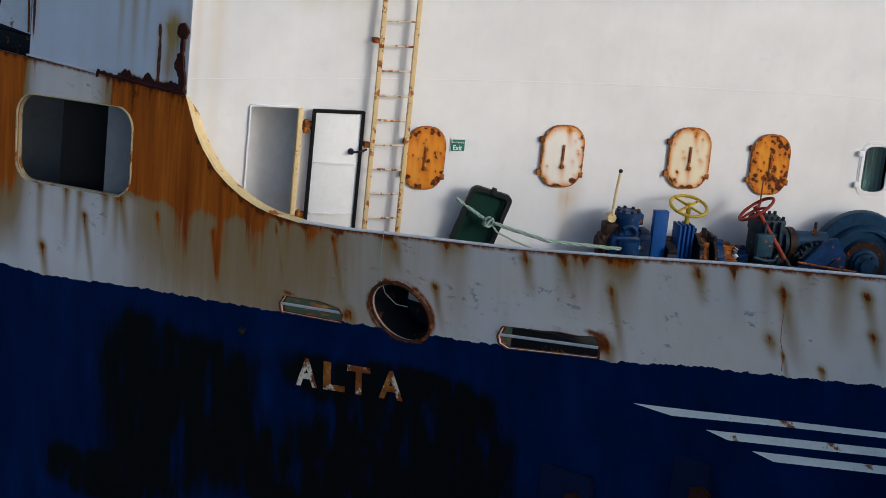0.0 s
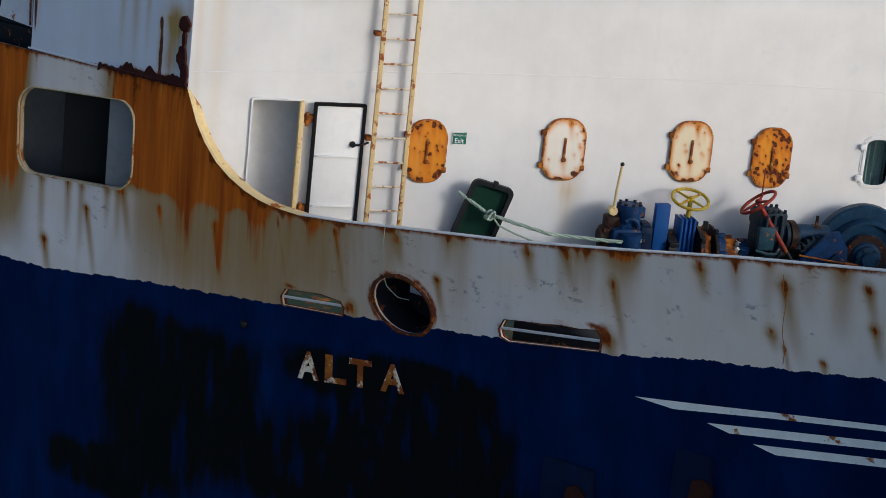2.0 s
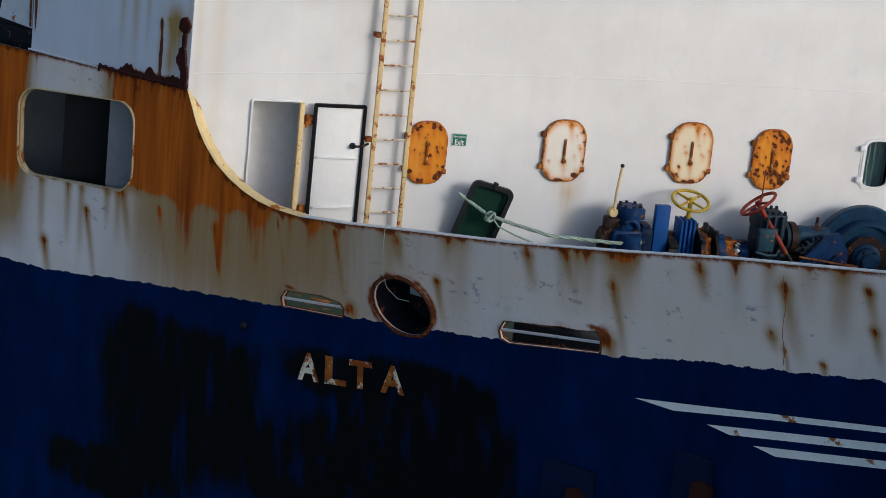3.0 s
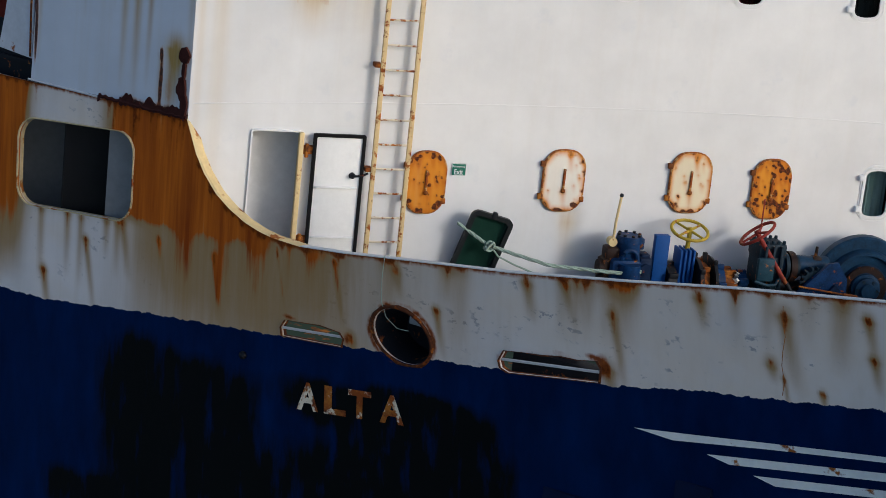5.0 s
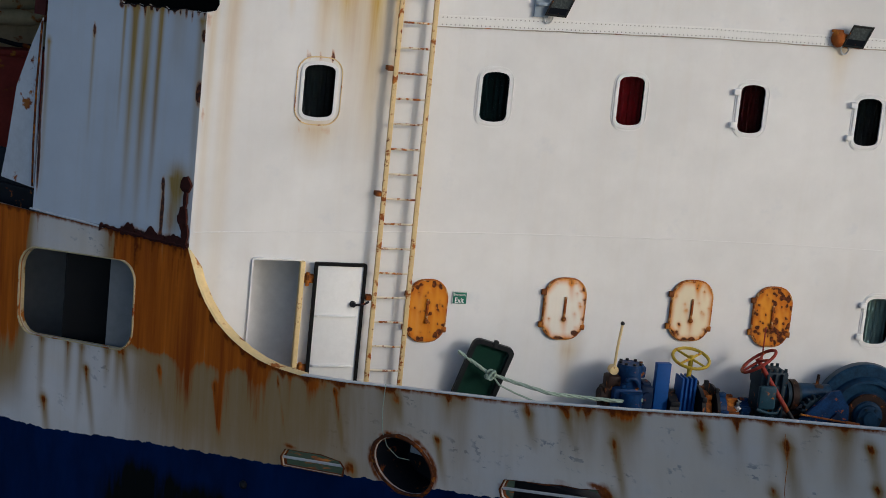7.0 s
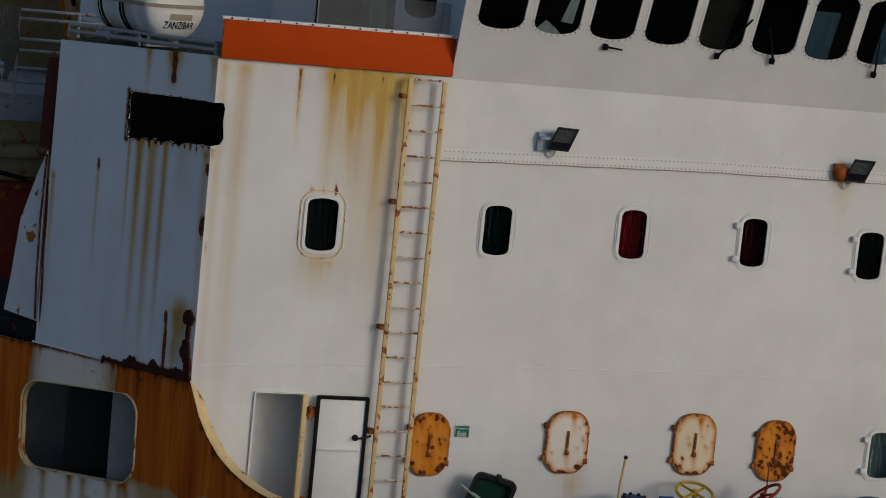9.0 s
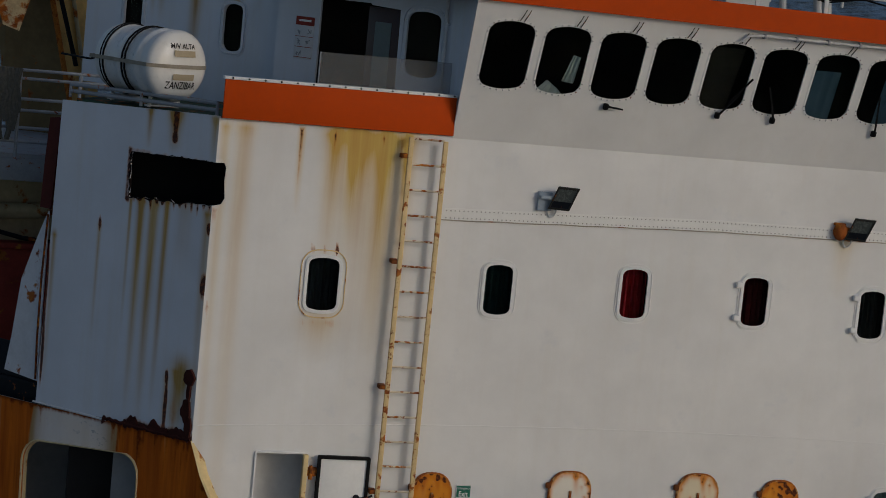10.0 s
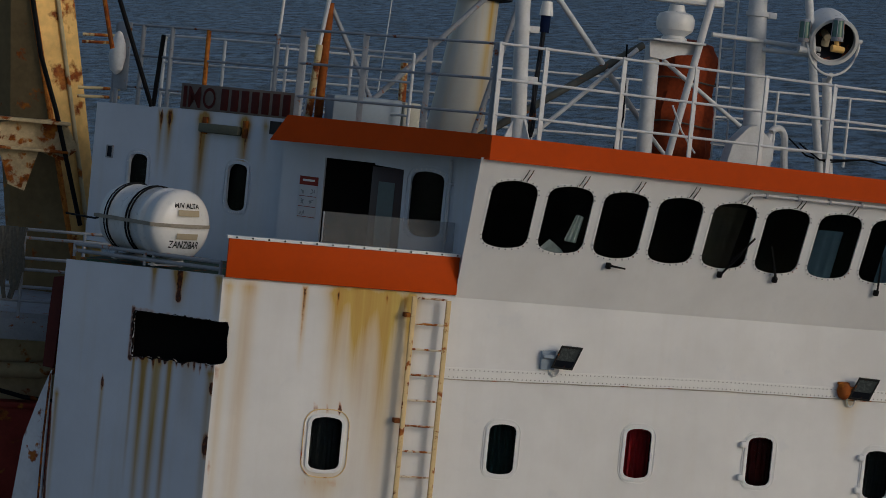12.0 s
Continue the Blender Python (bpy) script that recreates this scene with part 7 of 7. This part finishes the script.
    part("gusset", bm, M_BLUEDARK, t, "dark blue gusset on the cheek")
    bm = bmesh.new()
    add_path(bm, [(1.40, -0.95, 0.43), (1.9, -0.97, 0.36), (2.16, -0.98, 0.325)], 0.012, 6)
    add_tube(bm, (2.0, -0.975, 0.345), (2.18, -0.985, 0.32), 0.022, 0.022, 8)
    part("brake_rod", bm, M_RUSTY, t, "thin rusted brake rod")
    # the whole machine stands close to the deckhouse front
    t.matrix_basis = SHIP @ Matrix.Translation((0.083, 0.18, -0.05)) @ base_of[t.name]


deck_machine()


def crate():
    t = thing("crate", (-2.45, -0.35, -0.26), "dark green plastic fish box with black rim, stood on end", "crate")
    m = FRONT_M @ Matrix.Translation((-2.49, 0.36, 0.13)) @ Matrix.Rotation(radians(-15), 4, "Z") @ Matrix.Rotation(radians(8), 4, "X")
    bm = bmesh.new()
    add_ring(bm, rounded(0, 0, 0.54, 1.40, 0.09), rounded(0, 0, 0.43, 1.29, 0.06), 0.05, m)
    part("rim", bm, M_BLACKPL, t, "thick black rim")
    bm = bmesh.new()
    rows = loft(bm, [[m @ Vector((x, y, d)) for x, y in rounded(0, 0, 0.45 - k, 1.31 - k, 0.06)] for k, d in ((0, 0.02), (0.02, -0.0), (0.06, -0.02))])
    bm.faces.new(rows[-1])
    part("body", bm, M_GREEN, t)
    bm = bmesh.new()
    add_box(bm, (-0.03, 0.66, 0.02), (0.03, 0.74, 0.07), 0.012, m)
    part("lug", bm, M_BLACKPL, t)


crate()


def bitts():
    # added dark filler behind SLOT_2, so that the slot looks dark
    t = thing("mooring_bitts", hull_at(5.0, -0.26, 0.8), "dark mooring bitts added behind the forward freeing port", "bollard")
    for s in (4.75, 5.45):
        bm = bmesh.new()
        a = Vector(hull_at(s, -0.27, 0.75))
        add_tube(bm, a, a + Vector((0, 0, 0.62)), 0.13, 0.13, 20)
        add_tube(bm, a + Vector((0, 0, 0.58)), a + Vector((0, 0, 0.66)), 0.17, 0.16, 20)
        part("post", bm, M_SOOT, t)
    bm = bmesh.new()
    add_box(bm, (-0.85, -0.3, -0.01), (0.85, 0.5, 0.22), 0.02, wall_m(hull_at(5.05, -0.26, 0.75), FORE, OUTW))
    part("base", bm, M_SOOT, t)


bitts()


def mooring_rope():
    t = thing("rope", (-1.7, -0.6, 0.5), "pale green laid rope stretched from crate to windlass", "rope")
    key = [(-2.74, -0.20, 0.90), (-2.55, -0.24, 0.78), (-2.38, -0.28, 0.67), (-2.10, -0.40, 0.60), (-1.68, -0.6, 0.52), (-1.28, -0.60, 0.485), (-0.85, -0.68, 0.47), (-0.52, -0.70, 0.50)]
    pts = []
    for a, b in zip(key, key[1:]):
        pts += [Vector(a).lerp(Vector(b), k / 10) for k in range(10)]
    for s in range(3):
        bm = bmesh.new()
        add_path(bm, [p + Vector((0, 0.012 * math.cos(i * 0.55 + s * 2.09), 0.012 * math.sin(i * 0.55 + s * 2.09))) for i, p in enumerate(pts)], 0.013, 6)
        part("strand", bm, M_ROPE, t)
    bm = bmesh.new()
    for k in range(5):
        add_path(bm, [Vector((-2.36, -0.30, 0.66)) + Vector((0.05 * math.cos(a + k), -0.02 * k + 0.01, 0.05 * math.sin(a * 1.3 + k))) for a in np.linspace(0, 5, 12)], 0.014, 6)
    add_path(bm, [(-2.32, -0.30, 0.64), (-2.24, -0.34, 0.54), (-2.05, -0.4, 0.46), (-1.8, -0.5, 0.38)], 0.012, 6)
    part("knot", bm, M_ROPE, t)
    t = thing("line", hull_at(3.0, 1.0), "thin pale line hanging over the bulwark", "line")
    bm = bmesh.new()
    add_path(bm, [hull_at(2.98, 1.08, 0.05), hull_at(2.97, 1.09, -0.02), hull_at(2.93, 0.8, -0.012), hull_at(2.93, 0.55, -0.012), hull_at(3.0, 0.38, -0.012), hull_at(3.15, 0.29, -0.014), hull_at(3.3, 0.3, -0.012)], 0.004, 5)
    part("strand", bm, M_ROPE, t)


mooring_rope()


# ---- aft, beside the bridge wing ----
def aft_gear():
    t = thing("side_bracket", FACET_M @ Vector((-2.8, 3.0, 0)), "pale grey tapered side plate with rust at its edge", "plate")
    bm = bmesh.new()
    add_prism(bm, [(-2.58, 2.18), (-3.15, 2.22), (-3.07, 2.65), (-2.975, 3.36), (-2.76, 3.90), (-2.60, 4.24)], 0.02, FACET_M @ Matrix.Translation((0, 0, -0.04)))
    plate = part("plate", bm, M_SIDE2, t)
    bm = bmesh.new()
    add_path(bm, [FACET_M @ Vector(p) for p in ((-2.60, 4.2, -0.015), (-2.63, 3.4, -0.015), (-2.625, 2.7, -0.015), (-2.60, 2.2, -0.015))], 0.014, 6)
    part("rusted_joint", bm, M_LIP, plate, "rusted vertical joint")
    # added dark backing: the recess is only unlit, with no plate of its own
    t = thing("recess_shade", FACET_M @ Vector((-3.0, 2.0, -0.35)), "dark sheet added for the unlit recess under the side plate", "steel plate")
    bm = bmesh.new()
    add_prism(bm, [(-3.9, 1.75), (-2.45, 1.75), (-2.45, 2.5), (-3.9, 2.5)], 0.03, FACET_M @ Matrix.Translation((0, 0, -0.35)))
    add_prism(bm, [(-3.9, 2.02), (-2.62, 2.04), (-2.62, 2.09), (-3.9, 2.07)], 0.06, FACET_M @ Matrix.Translation((0, 0, -0.32)))
    part("plate", bm, M_SOOT, t)
    t = thing("red_bulkhead", (-6.6, 5, 3), "dark red painted boat hull on the after deck", "boat hull")
    bm = bmesh.new()
    add_box(bm, (-9.5, 4.8, 1.0), (-5.8, 5.0, 3.42), 0.03)
    add_box(bm, (-9.5, 4.74, 3.38), (-5.8, 5.02, 3.46), 0.015)
    part("plate", bm, M_RED, t)
    t = thing("steel_plate", (-7.5, 2.6, 4.9), "dark red steel frame plate beside the wing", "steel plate")
    bm = bmesh.new()
    add_prism(bm, [(-2.60, 4.26), (-2.777, 4.26), (-2.757, 4.86), (-2.722, 5.34), (-2.54, 5.37)], 0.03, FACET_M @ Matrix.Translation((0, 0, -0.075)))
    part("plate", bm, M_DKRED, t)
    t = thing("deck_store", (-7.0, 5.6, 3.5), "cream-coloured store wall with bent pipe, rust-stained", "store")
    bm = bmesh.new()
    add_box(bm, (-9.0, 5.6, 3.0), (-5.9, 5.8, 4.36), 0.02)
    part("wall", bm, M_CRANE2, t)
    bm = bmesh.new()
    add_path(bm, [(-8.4, 5.35, 3.78), (-7.4, 5.35, 3.82), (-7.18, 5.35, 3.9), (-7.05, 5.35, 4.05), (-7.02, 5.35, 4.4)], 0.11, 12)
    part("pipe", bm, M_CRANE2, t, "fat bent cream pipe")
    bm = bmesh.new()
    add_path(bm, [(-8.6, 5.0, 3.72), (-7.6, 5.0, 3.50), (-6.9, 5.0, 3.44)], 0.03, 8)
    part("rod", bm, M_SOOT, t)
    t = thing("boat_deck", (-7.0, 4.6, 4.5), "grey edge of the boat deck", "deck edge")
    bm = bmesh.new()
    add_box(bm, (-9.5, 3.8, 4.38), (-6.2, 7.5, 4.66), 0.01)
    add_box(bm, (-9.5, 3.85, 4.66), (-6.2, 7.5, 4.72), 0.0)
    part("edge", bm, M_GREYPIPE, t)
    # derrick box girder
    t = thing("derrick", (-7.0, 7, 4.7), "ochre steel derrick girder streaked with rust", "derrick")
    rings = [[(xl, 7.4, z), (xm, 6.9, z), (xr, 7.2, z), (xm + 0.1, 8.0, z)] for z, xl, xm, xr in ((4.7, -7.70, -6.78, -6.36), (10.5, -8.55, -8.22, -7.52))]
    bm = bmesh.new()
    rows = loft(bm, rings)
    bm.faces.new(rows[0][::-1]), bm.faces.new(rows[-1])
    part("girder", bm, M_CRANE, t, smooth=False)
    # thin sheet laid over the left face to paint its shade
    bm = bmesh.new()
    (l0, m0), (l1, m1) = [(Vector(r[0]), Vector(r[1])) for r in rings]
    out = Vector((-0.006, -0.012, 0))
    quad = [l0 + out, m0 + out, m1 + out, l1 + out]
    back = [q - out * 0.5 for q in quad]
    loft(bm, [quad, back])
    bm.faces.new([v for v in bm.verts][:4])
    part("side_plate", bm, M_GIRDERSHADE, t, "added sheet with the girder side's shade painted in olive brown", smooth=False)
    m0, m1 = Vector(rings[0][1]), Vector(rings[1][1])
    r0, r1 = Vector(rings[0][2]), Vector(rings[1][2])
    bm = bmesh.new()
    add_tube(bm, m0.lerp(r0, 0.6) + Vector((0, -0.06, 0)), m1.lerp(r1, 0.6) + Vector((0, -0.06, 0)), 0.03)
    part("conduit", bm, M_CRANE2, t)
    bm = bmesh.new()
    add_tube(bm, m0 + Vector((0, -0.02, 0)), m1 + Vector((0, -0.02, 0)), 0.035, 0.045, 8)
    part("edge_bar", bm, M_EDGE, t, "rusted edge bar of the girder")
    bm = bmesh.new()
    add_path(bm, [(-8.0, 6.05, 9.4), (-7.854, 6.05, 8.73), (-7.673, 6.05, 7.98), (-7.40, 6.05, 7.24), (-7.173, 6.05, 6.49), (-6.95, 6.05, 5.75)], 0.032, 8)
    part("cable", bm, M_DARK, t, "thick black cable")
    bm = bmesh.new()
    add_prism(bm, [(-8.6, 7.0), (-8.12, 7.05), (-7.372, 7.165), (-7.209, 7.064), (-7.052, 6.769), (-7.244, 6.60), (-7.58, 6.70), (-7.73, 6.15), (-7.95, 6.22), (-8.08, 6.6), (-8.6, 6.5)], 0.10, wall_m((0, 6.3, 0), (1, 0, 0), (0, -1, 0)))
    add_box(bm, (-8.6, 6.0, 7.08), (-7.2, 6.5, 7.13), 0.01)
    add_box(bm, (-8.6, 6.0, 6.70), (-7.2, 6.5, 6.74), 0.01)
    part("bracket", bm, M_BRACKET, t, "rust-scaled bracket with pale edges")
    # rope bundle
    t = thing("rope_bundle", (-8.0, 3.1, 5.0), "grey ropes and netting hung over the rail", "rope")
    rnd = random.Random(5)
    for k in range(16):
        x = -8.42 + 0.031 * k + rnd.uniform(-0.015, 0.015)
        bm = bmesh.new()
        add_path(bm, [(x + 0.02 * math.sin(j * 1.3 + k), 3.12 - 0.03 * rnd.random(), 5.84 - 0.11 * j) for j in range(rnd.randint(6, 10))], rnd.uniform(0.024, 0.038), 6)
        part("strand", bm, M_GREYROPE, t)
    t = thing("stair_mast", (-6.6, 6.0, 7.4), "ochre railing stubs of the after platform", "railing")
    for z in (8.35, 8.25, 7.62, 7.50):
        bm = bmesh.new()
        add_tube(bm, (-7.1, 6.5, z), (-6.52, 6.5, z + 0.03), 0.022, seg=8)
        part("rail", bm, M_CREAMPOST, t)
    for a, b, mt in (((-7.22, 4.4, 9.6), (-6.36, 4.4, 7.46), M_DARK), ((-6.286, 4.4, 8.395), (-6.34, 4.4, 7.46), M_DARK), ((-7.22, 4.4, 9.3), (-6.93, 4.4, 8.15), M_RUSTY)):
        bm = bmesh.new()
        add_path(bm, [a, Vector(a).lerp(Vector(b), 0.5), b], 0.03, 8)
        part("stay", bm, mt, t)


aft_gear()
